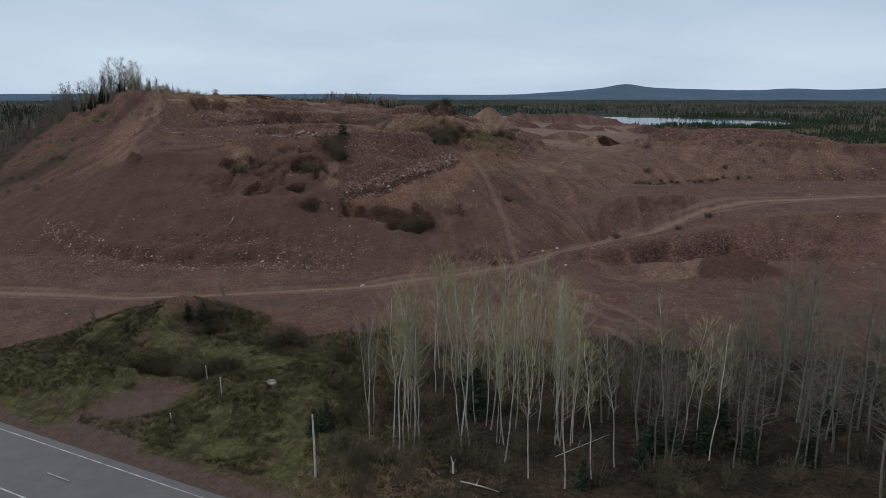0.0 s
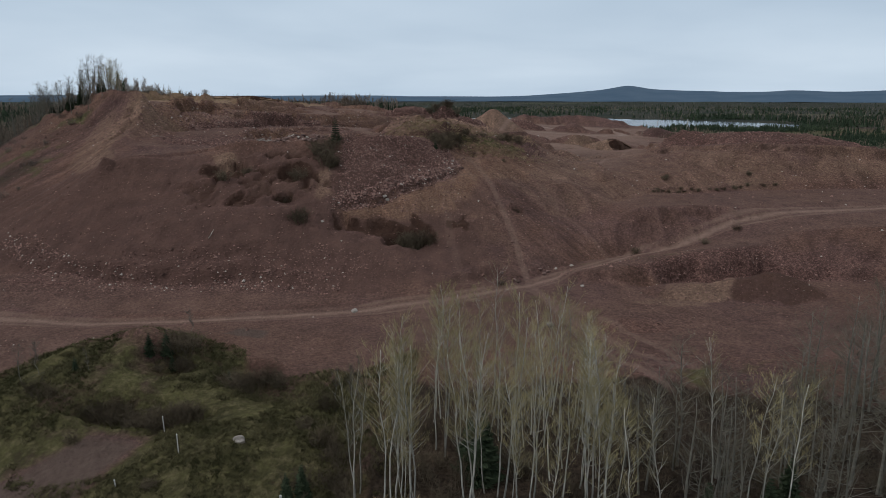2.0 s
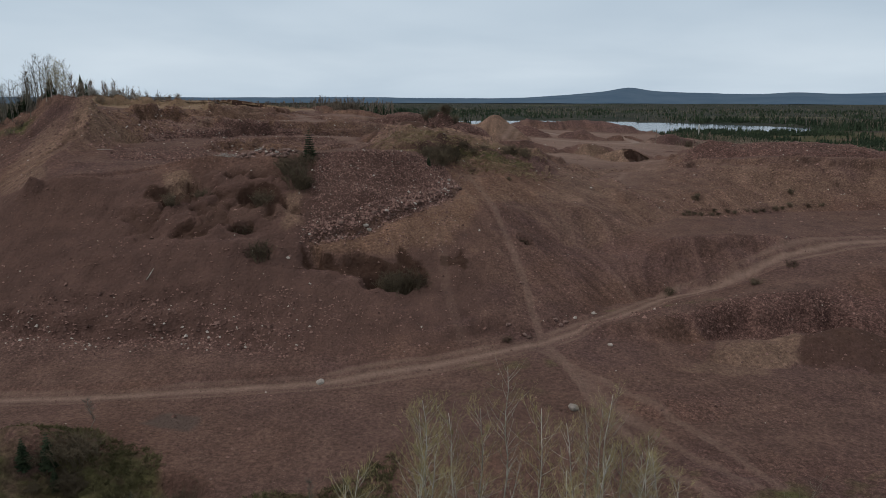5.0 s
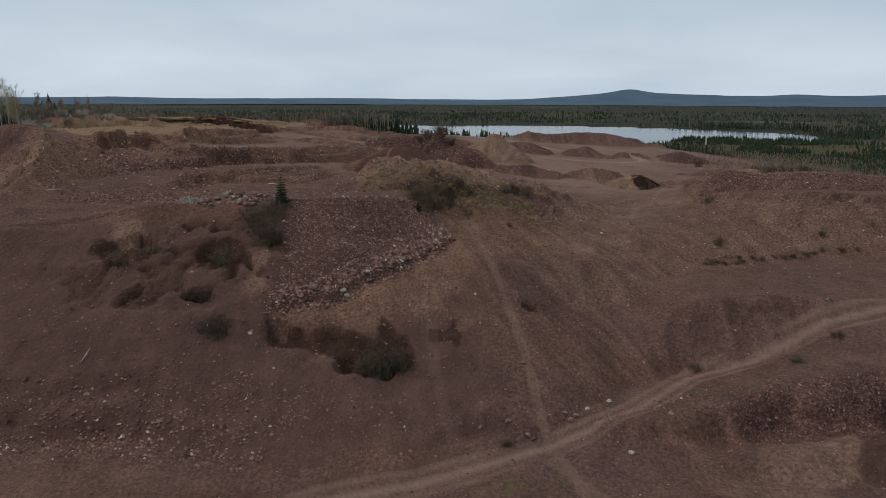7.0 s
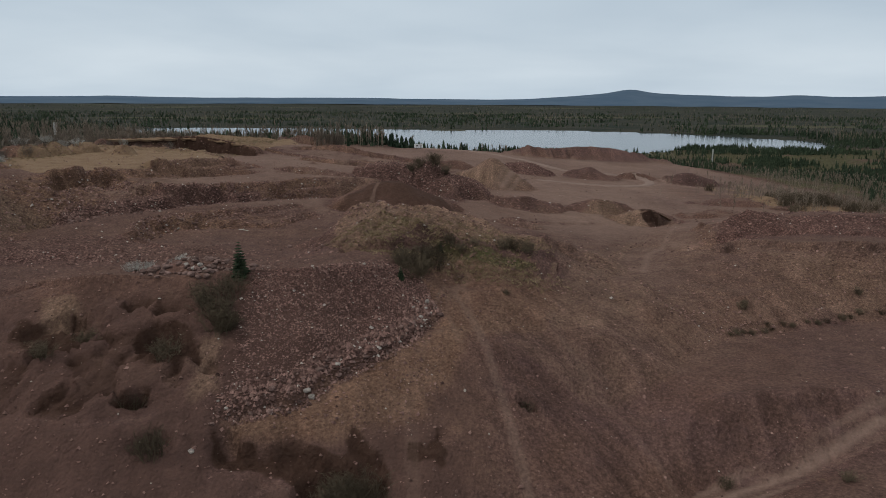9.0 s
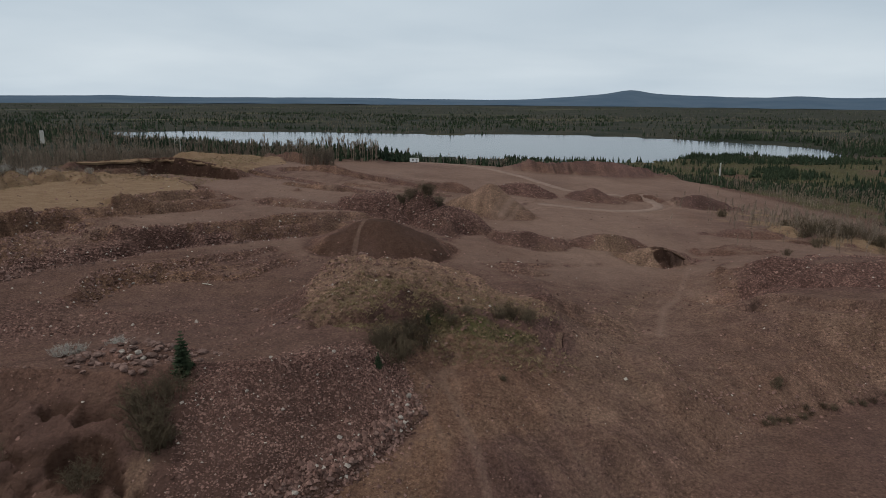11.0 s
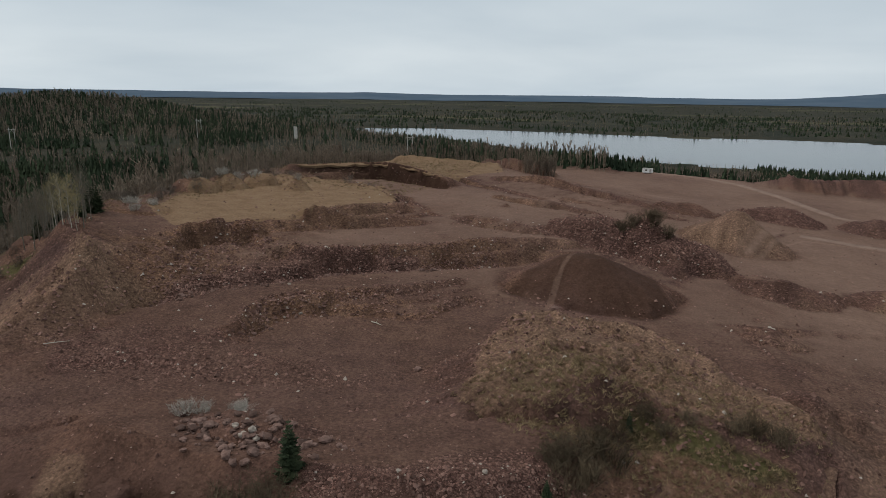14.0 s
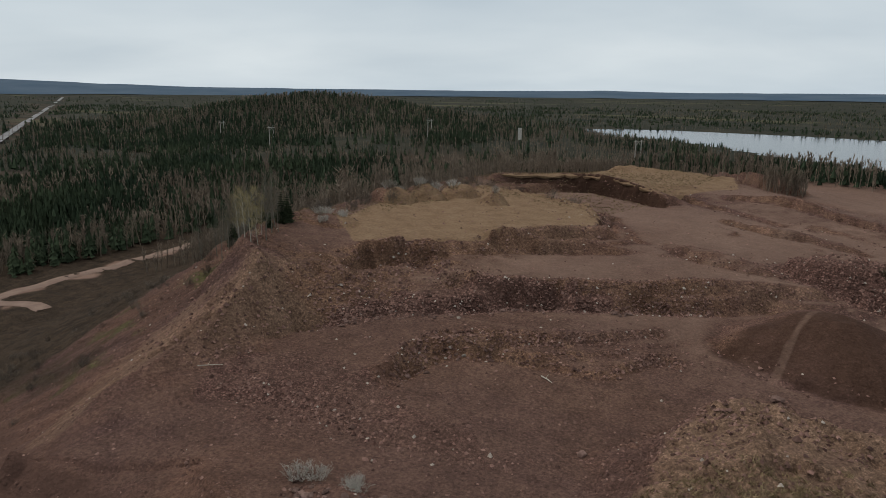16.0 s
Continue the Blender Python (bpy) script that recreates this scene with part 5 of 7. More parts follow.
def bare_tree(name, seed, tall, bark, twigs, label, category, spread=1.0, first=0.42, limbs=24, thick=0.012, lean=0.05, group=""):
    """A leafless tree: wavering trunk, rising limbs, and a crown of fine twigs."""
    r = random.Random(seed)
    root = new(name)
    tagged(root, label, category, group)
    trunk, branch, crown = Shape(), Shape(), Shape()
    n = 9
    sway = [Vector((r.gauss(0, lean), r.gauss(0, lean), 0)) for _ in range(4)]
    line = []
    for i in range(n + 1):
        t = i / n
        off = sway[0] * t * tall * 0.5 + sway[1] * math.sin(t * 4) * 1.8 + sway[2] * math.sin(t * 9 + 1) * 1.3 + sway[3] * math.sin(t * 17 + 2) * 0.6
        line.append(Vector((off.x, off.y, t * tall)))
    line[0].z = -0.5
    base_r = tall * thick
    trunk.tube(line, [base_r * (1.25 if i == 0 else 1 - 0.9 * i / n) + 0.012 for i in range(n + 1)], 6)

    def along(t):
        u = t * n
        i = min(int(u), n - 1)
        return line[i].lerp(line[i + 1], u - i)

    for k in range(limbs):
        t = first + (0.97 - first) * ((k + r.random()) / limbs)
        start, turn = along(t), r.random() * 2 * math.pi
        size = tall * (0.06 + 0.15 * math.sin(math.pi * (0.22 + 0.72 * (t - first) / (1 - first)))) * r.uniform(0.5, 1.3) * spread
        rise = r.uniform(0.35, 0.95) / max(spread, 0.6) ** 1.8
        d = Vector((math.cos(turn), math.sin(turn), rise)).normalized()
        pts = [start]
        for s in range(3):
            d = (d + Vector((r.gauss(0, 0.16), r.gauss(0, 0.16), 0.14 + r.gauss(0, 0.1)))).normalized()
            pts.append(pts[-1] + d * size / 3)
        w = base_r * 0.34 * (1.25 - t)
        branch.tube(pts, [w * 0.8 + 0.008, w * 0.5 + 0.006, w * 0.25 + 0.005, 0.004], 4)
        for _ in range(6):
            u = r.uniform(0.15, 1.0) * 3
            i = min(int(u), 2)
            a = pts[i].lerp(pts[i + 1], u - i)
            e = (d * 0.7 + Vector((r.gauss(0, 0.5), r.gauss(0, 0.5), r.uniform(0.2, 1.1)))).normalized()
            b = a + e * size * r.uniform(0.2, 0.48)
            crown.blade(a, b, 0.019)
            for _ in range(5):
                c = a.lerp(b, r.uniform(0.25, 1))
                g = (e + Vector((r.gauss(0, 0.55), r.gauss(0, 0.55), r.gauss(0.25, 0.45)))).normalized()
                crown.blade(c, c + g * r.uniform(0.25, 0.8), 0.014)
    link(trunk.mesh("trunk", bark, True), "trunk", root)
    link(branch.mesh("branch_mass", bark if spread < 1.2 else GREYBARK), "branch_mass", root, kind="stuff")
    link(crown.mesh("crown", twigs), "crown", root)
    return root


def shrub(name, seed, tall, wide, twigs, label, stems=20, category="shrub", group=""):
    """A leafless shrub: many thin stems from one stool, forking into twigs."""
    r = random.Random(seed)
    root = new(name)
    tagged(root, label, category, group)
    stem, fine = Shape(), Shape()
    for _ in range(stems):
        turn, out = r.random() * 2 * math.pi, math.sqrt(r.random())
        foot = Vector((math.cos(turn), math.sin(turn), 0)) * out * wide * 0.28
        foot.z = -0.3
        tip = Vector((math.cos(turn), math.sin(turn), 0)) * out * wide * 0.5 + Vector((r.gauss(0, 0.12) * wide, r.gauss(0, 0.12) * wide, tall * r.uniform(0.6, 1.05) * (1 - 0.3 * out)))
        mid = foot.lerp(tip, 0.5) + Vector((r.gauss(0, 0.06), r.gauss(0, 0.06), 0.1 * tall))
        stem.tube([foot, mid, tip], [0.03, 0.02, 0.007], 3)
        for _ in range(10):
            t = r.uniform(0.15, 1)
            a = foot.lerp(mid, t * 2) if t < 0.5 else mid.lerp(tip, t * 2 - 1)
            e = Vector((r.gauss(0, 0.6), r.gauss(0, 0.6), r.uniform(0.15, 1))).normalized()
            b = a + e * tall * r.uniform(0.18, 0.36)
            fine.blade(a, b, 0.03)
            for _ in range(4):
                c = a.lerp(b, r.uniform(0.2, 1))
                g = (e + Vector((r.gauss(0, 0.7), r.gauss(0, 0.7), r.gauss(0.1, 0.5)))).normalized()
                fine.blade(c, c + g * tall * r.uniform(0.08, 0.2), 0.024)
    link(stem.mesh("stem_clump", twigs), "stem_clump", root, kind="stuff")
    link(fine.mesh("crown", twigs), "crown", root)
    return root


def spruce(name, seed, tall, label, category="spruce", group="", wide=0.27):
    """A young spruce: whorls of drooping boughs fringed with needles round a straight trunk."""
    r = random.Random(seed)
    root = new(name)
    tagged(root, label, category, group)
    trunk, green = Shape(), Shape()
    trunk.tube([(0, 0, -0.3), (0.02, 0, tall * 0.5), (0, 0.02, tall * 0.97)], [tall * 0.022, tall * 0.013, 0.01], 6)
    rows = int(9 + tall * 1.4)
    for k in range(rows):
        t = 0.05 + 0.93 * k / rows
        reach = tall * wide * (1 - t) ** 0.85 * r.uniform(0.85, 1.12) + 0.05
        for s in range(12):
            turn = 2 * math.pi * (s + r.random() * 0.8) / 12
            size = reach * r.uniform(0.7, 1.15)
            d = Vector((math.cos(turn), math.sin(turn), 0))
            side = Vector((-d.y, d.x, 0))
            a = Vector((0, 0, t * tall))
            b = a + d * size * 0.55 + Vector((0, 0, -size * 0.20))
            c = a + d * size + Vector((0, 0, -size * 0.16))
            w = size * 0.27
            green.sheet(a, b - side * w + Vector((0, 0, -w * 0.5)), c)
            green.sheet(a, c, b + side * w + Vector((0, 0, -w * 0.5)))
            for _ in range(3):
                q = a.lerp(c, r.uniform(0.3, 0.9))
                green.blade(q, q + side * r.choice((-1, 1)) * w * 1.5 + d * w * 0.9 + Vector((0, 0, r.uniform(-0.5, 0.3) * w)), w * 0.55)
    link(trunk.mesh("trunk", BARK), "trunk", root)
    link(green.mesh("crown", SPRUCE), "crown", root)
    return root


def stone_mesh(name, seed, material, flat=0.7):
    bm = bmesh.new()
    bmesh.ops.create_icosphere(bm, subdivisions=2, radius=0.5)
    off = Vector((seed * 3.7, seed * 1.3, seed * 2.1))
    for v in bm.verts:
        n = noise.noise(v.co * 1.9 + off) * 0.75 + noise.noise(v.co * 4.0 + off) * 0.22
        v.co *= 1 + n
        v.co.z *= flat
    me = bpy.data.meshes.new(name)
    bm.to_mesh(me)
    bm.free()
    me.materials.append(material)
    return me


def batch(name, shapes, place, size, turn, kind, material, label, category, smooth_faces=False):
    """One object of kind stuff: many copies of a few small shapes, placed by arrays."""
    vs, fs, at = [], [], 0
    for k, (v, f) in enumerate(shapes):
        m = kind == k
        if not m.any():
            continue
        p, s, t = place[m], size[m], turn[m]
        c, d = np.cos(t)[:, None], np.sin(t)[:, None]
        x = (v[None, :, 0] * c - v[None, :, 1] * d) * s[:, :1] + p[:, :1]
        y = (v[None, :, 0] * d + v[None, :, 1] * c) * s[:, :1] + p[:, 1:2]
        z = v[None, :, 2] * s[:, 1:2] + p[:, 2:3]
        vs.append(np.stack([x, y, z], 2).reshape(-1, 3))
        fs.append((f[None] + (at + np.arange(len(p)) * len(v))[:, None, None]).reshape(-1, 3))
        at += len(p) * len(v)
    v, f = np.concatenate(vs).astype(np.float32), np.concatenate(fs).astype(np.int32)
    me = bpy.data.meshes.new(name)
    me.vertices.add(len(v))
    me.vertices.foreach_set("co", v.ravel())
    me.loops.add(f.size)
    me.loops.foreach_set("vertex_index", f.ravel())
    me.polygons.add(len(f))
    me.polygons.foreach_set("loop_start", np.arange(0, f.size, 3, dtype=np.int32))
    me.polygons.foreach_set("use_smooth", np.full(len(f), smooth_faces))
    me.update(calc_edges=True)
    me.materials.append(material)
    return tagged(new(name, me), label, category, kind="stuff")


def triangles(shape):
    v = np.array([tuple(p) for p in shape.v])
    f = [t for face in shape.f for t in ((face[0], face[i], face[i + 1]) for i in range(1, len(face) - 1))]
    return v, np.array(f)


def small_conifer(seed, levels=5, boughs=5):
    """A spruce of unit height for the distant woods: ragged whorls of drooping boughs."""
    r, s = random.Random(seed), Shape()
    for k in range(levels):
        t = k / levels
        z0 = 0.05 + 0.86 * t + r.uniform(-0.02, 0.02)
        z1 = min(1.0, z0 + 1.6 / levels)
        w = 0.18 * (1 - t) ** 0.8 + 0.015
        for i in range(boughs):
            a = 2 * math.pi * (i + r.uniform(-0.35, 0.35)) / boughs
            b, q = a + 2 * math.pi / boughs * r.uniform(0.7, 1.1), r.uniform(0.6, 1.3)
            s.sheet((math.cos(a) * w * q, math.sin(a) * w * q, z0 + r.uniform(-0.04, 0.02)), (math.cos(b) * w * q * 0.8, math.sin(b) * w * q * 0.8, z0 + r.uniform(0.0, 0.06)), (0, 0, z1))
    return triangles(s)


def small_bare_tree(seed, wide=0.14, twigs=17, blade=0.034):
    """A leafless tree of unit height for the distant woods: a thin bent trunk and a narrow crown of rising twigs."""
    r, s = random.Random(seed), Shape()
    bend = (r.gauss(0, 0.025), r.gauss(0, 0.025))
    s.tube([(0, 0, -0.05), (bend[0], bend[1], 0.5), (bend[0] * 1.8, bend[1] * 1.8, 0.97)], [0.013, 0.008, 0.003], 3)
    for _ in range(twigs):
        z, t = r.uniform(0.22, 0.9), r.random() * 2 * math.pi
        reach = wide * r.uniform(0.4, 1.0) * (1.15 - z * 0.7)
        a = Vector((bend[0] * 1.9 * z, bend[1] * 1.9 * z, z))
        b = a + Vector((math.cos(t) * reach, math.sin(t) * reach, r.uniform(0.08, 0.26)))
        s.blade(a, b, blade)
        c = a.lerp(b, 0.5)
        s.blade(c, c + Vector((r.gauss(0, 0.06), r.gauss(0, 0.06), r.uniform(0.05, 0.16))), blade * 1.1)
    return triangles(s)


def pebble(seed):
    r = random.Random(seed)
    v = []
    for i in range(6):
        t = i * math.pi / 3 + r.uniform(-0.3, 0.3)
        v.append((math.cos(t) * r.uniform(0.35, 0.62), math.sin(t) * r.uniform(0.3, 0.5), r.uniform(-0.22, 0.12)))
    v += [(r.uniform(-0.15, 0.15), r.uniform(-0.15, 0.15), r.uniform(0.28, 0.5)), (0.2, 0.1, 0.30)]
    f = [(i, (i + 1) % 6, 6) for i in range(6)]
    return np.array(v[:7]), np.array(f)


# ---- far woods ----
def wooded(x, y):
    """How dense the trees stand, from 0 to 1."""
    road, _ = away(x, y, ROAD_LINE)
    dirt, _ = away(x, y, ((-180, 120), (-190, 160), (-192, 182), (-197, 212), (-203, 245), (-212, 300)))
    w = step01(0.4, 0.1, pit(x, y)) * (road > np.where(np.hypot(x, y) > 300, 17, 15)) * (dirt > 16) * ~in_lake(x, y) * ~in_lake(x * 0.99, y - 7)
    w = w * ~((x > -82) & (x < 75) & (y > 40) & (y < 120)) * (np.hypot(x, y) > 60) * (y > 30)
    w = w * ~((x < -60) & (x > -195 + 0.25 * (y - 150)) & (y > 100) & (y < 222))
    w = w * ~inside(x, y, ((-68, 190), (-50, 240), (-60, 262), (-60, 300), (-46, 350), (-92, 350), (-112, 300), (-100, 262), (-96, 225), (-88, 200)))
    w = w * ~((x > 128) & (x < 150) & (y < 320))
    bog = fractal(x / 130.0, y / 60.0, 3, 91)
    return w * np.where(np.hypot(x, y) > 450, step01(0.27, 0.2, bog), 1.0)


def scatter(count, near, far, seed):
    r = np.random.RandomState(seed)
    a = np.radians(r.uniform(-76, 40, count))
    d = np.sqrt(r.uniform(near ** 2, far ** 2, count))
    x, y = np.sin(a) * d, 100 + np.cos(a) * d
    keep = r.rand(count) < wooded(x, y)
    return x[keep], y[keep], r


def far_woods():
    conifers, bares = [], []
    shield = np.random.RandomState(17)
    sx, sy = shield.uniform(-125, -12, 2600), shield.uniform(405, 600, 2600)
    conifers.append(np.stack([sx, sy, floors(sx, sy), shield.uniform(3.5, 8.5, 2600), shield.uniform(0.8, 1.2, 2600)], 1)[~in_lake(sx, sy + 10)])
    for count, near, far, grow, seed in ((30000, 60, 420, 0.92, 1), (22000, 420, 900, 0.8, 2), (15000, 900, 1900, 0.62, 3), (4000, 1900, 3300, 0.6, 4)):
        x, y, r = scatter(count, near, far, seed)
        n = fractal(x / 60.0, y / 60.0, 3, 95) + 0.25 * fractal(x / 14.0, y / 14.0, 2, 96)
        shore = in_lake(x, y + 45) | in_lake(x + 30, y) | in_lake(x - 30, y)
        share = 0.34 + 1.5 * n + 0.34 * ((x < -150) & (y < 0.62 * -x + 260)) - 0.55 * (away(x, y, ((-180, 120), (-190, 160), (-192, 182), (-197, 212), (-203, 245), (-212, 300)))[0] < 42) - 0.25 * np.exp(-((x + 675) / 175.0) ** 2 - ((y - 711) / 175.0) ** 2) - 0.40 * ((x > -190) & (x < -20) & (y > 215) & (y < 520)) + 0.35 * shore + 0.18 * (np.hypot(x, y) > 900) - 0.12 * ((x > 120) & (y < 560))
        spruces = r.rand(len(x)) < share
        tall = r.uniform(5.0, 10.5, len(x)) * (1 + 0.3 * n) * grow
        scrub = (x > 120) & (y < 640)
        tall = np.where(scrub, tall * np.where(spruces, 0.62, 0.48), tall)
        tall = np.where(shore, tall * 0.62, tall)
        tall = np.where((x > 100) & (y < 520), tall * 0.85, tall)
        rim = (x > -10) & (x < 125) & (y > 385) & (y < 660)
        tall = np.where(rim, tall * 0.72, tall)
        tall = np.where((x > 0.34 * y) & (x < 0.5 * y) & (y > 250) & (y < 760), tall * 0.6, tall)
        z = floors(x, y)
        for keep, out in ((spruces, conifers), (~spruces, bares)):
            out.append(np.stack([x[keep], y[keep], z[keep], tall[keep], r.uniform(0.8, 1.25, keep.sum()) * (1.0 if far < 1000 else 1.7) * (1.1 if out is conifers else 1.4)], 1))
    gx2, gy2 = shield.uniform(50, 340, 11000), shield.uniform(405, 720, 11000)
    wood_here = (pit(gx2, gy2) < 0.3) & ~in_lake(gx2, gy2 + 4) & (fractal(gx2 / 40.0, gy2 / 40.0, 3, 98) > np.where((gx2 > 125) & (gy2 < 600), 0.14, -0.16))
    conifers.append(np.stack([gx2, gy2, floors(gx2, gy2), shield.uniform(2.2, 5.0, 11000), shield.uniform(1.0, 1.5, 11000)], 1)[wood_here])
    tx, ty = shield.uniform(116, 235, 4200), shield.uniform(185, 430, 4200)
    thick = (fractal(tx / 20.0, ty / 20.0, 3, 97) > -0.12) & (pit(tx, ty) < 0.5)
    bares.append(np.stack([tx, ty, floors(tx, ty), shield.uniform(1.8, 4.2, 4200), shield.uniform(1.0, 1.8, 4200)], 1)[thick])
    # taller trees on the hill in the west
    hx, hy = shield.normal(-640, 130, 5000), shield.normal(670, 130, 5000)
    stand = np.stack([hx, hy, floors(hx, hy), shield.uniform(7, 12.5, 5000), shield.uniform(1.0, 1.5, 5000)], 1)
    thin = shield.rand(5000) < 0.62 + 0.8 * fractal(hx / 70.0, hy / 70.0, 2, 99)
    bares.append(stand[thin])
    conifers.append(stand[~thin])
    # bare trees along the rim of the pit and scrub behind the straw fields
    rx, ry = shield.uniform(-128, -26, 420), shield.uniform(392, 420, 420)
    thin = shield.rand(420) < 0.68
    rim_trees = np.stack([rx, ry, floors(rx, ry), shield.uniform(5.5, 10.5, 420), shield.uniform(0.9, 1.3, 420)], 1)
    bares.append(rim_trees[thin])
    conifers.append(rim_trees[~thin] * (1, 1, 1, 0.8, 1))
    for count, points, reach, low, high in ((520, ((-112, 292), (-104, 318), (-96, 342), (-60, 356), (-40, 350)), 7.0, 2.2, 5.2), (60, ((-48, 344), (-38, 348)), 2.0, 4.5, 7.5), (70, ((-98, 258), (-106, 284)), 5.0, 1.4, 3.0)):
        q = line_points(points)[shield.randint(0, len(line_points(points)), count)]
        bx, by = q[:, 0] - np.abs(shield.normal(0, reach, count)) * (0.8 if reach > 3 else 0.2), q[:, 1] + shield.normal(0, reach * 0.5, count)
        bares.append(np.stack([bx, by, floors(bx, by), shield.uniform(low, high, count), shield.uniform(1.2, 1.8, count)], 1))
    bx, by = 116 + shield.normal(0, 13, 800), 278 + shield.normal(0, 20, 800)
    bares.append(np.stack([bx, by, floors(bx, by), shield.uniform(1.4, 3.6, 800), shield.uniform(1.4, 2.0, 800)], 1))
    r = np.random.RandomState(9)
    for name, parts, shapes, material, label in (("conifer_wood", conifers, [small_conifer(k, 8, 5) for k in range(3)] + [small_conifer(k + 3, 4, 4) for k in range(3)], FAR_SPRUCE, "dark green spruces of the surrounding forest"), ("leafless_wood", bares, [small_bare_tree(k, 0.15, 24, 0.014) for k in range(3)] + [small_bare_tree(k + 3, 0.16, 6, 0.036) for k in range(3)], FAR_BARE, "leafless grey and reddish birch woods of the surrounding forest")):
        p = np.concatenate(parts)
        batch(name, shapes, p[:, :3], np.stack([p[:, 3] * p[:, 4], p[:, 3]], 1), r.uniform(0, 6.28, len(p)), np.where(np.hypot(p[:, 0], p[:, 1] - 100) < 270, r.randint(0, 3, len(p)), r.randint(len(shapes) - 3, len(shapes), len(p))), material, label, "forest")


far_woods()

# ---- dry grass on the verge, the knoll and the upper bank ----
def tuft(seed, n=9):
    r, s = random.Random(seed), Shape()
    for _ in range(n):
        t, out = r.random() * 6.28, r.uniform(0.1, 0.55)
        a = Vector((r.gauss(0, 0.15), r.gauss(0, 0.15), -0.05))
        s.blade(a, a + Vector((math.cos(t) * out, math.sin(t) * out, r.uniform(0.25, 0.6))), 0.09)
    return triangles(s)


def tufts():
    r = np.random.RandomState(31)
    x, y = r.uniform(-75, -3, 26000), r.uniform(56, 97, 26000)
    road, _ = away(x, y, ROAD_LINE)
    keep = (road > 8) & (pit(x, y) < 0.6) & (spot(x, y, -33, 69.5, 6, 3.6) < 0.5) & (fractal(x / 5.0, y / 5.0, 3, 35) > -0.12)
    x, y = x[keep], y[keep]
    x2, y2 = r.uniform(-16, 24, 8000), r.uniform(158, 180, 8000)
    keep = r.rand(8000) < 0.8 * spot(x2, y2, 8, 163.5, 12, 4) + 0.75 * spot(x2, y2, -4, 167, 8, 6) + 0.3 * spot(x2, y2, 8, 172, 12, 5)
    x4, y4 = r.uniform(-13, 3, 2600), r.uniform(46, 63, 2600)
    keep4 = r.rand(2600) < 0.9 * spot(x4, y4, -7, 54, 7, 8, 0.6)
    x3, y3 = r.uniform(-115, -60, 9000), r.uniform(190, 345, 9000)
    keep3 = (r.rand(9000) < 0.8) & ((x3 < -88) | (y3 > 250)) & (pit(x3, y3) > 0.0)
    for name, x, y, material, label in (("grass_tufts", x, y, STRAW, "tufts of mossy grass and straw on the verge"), ("dry_grass", np.concatenate([x2[keep], x3[keep3], x4[keep4]]), np.concatenate([y2[keep], y3[keep3], y4[keep4]]), DRY, "bleached dry grass on the knoll and the upper banks")):
        s = r.uniform(0.5, 1.15, len(x))
        batch(name, [tuft(k) for k in range(5)], np.stack([x, y, floors(x, y)], 1), np.stack([s, s * 0.8], 1), r.uniform(0, 6.28, len(x)), r.randint(0, 5, len(x)), material, label, "grass")


tufts()

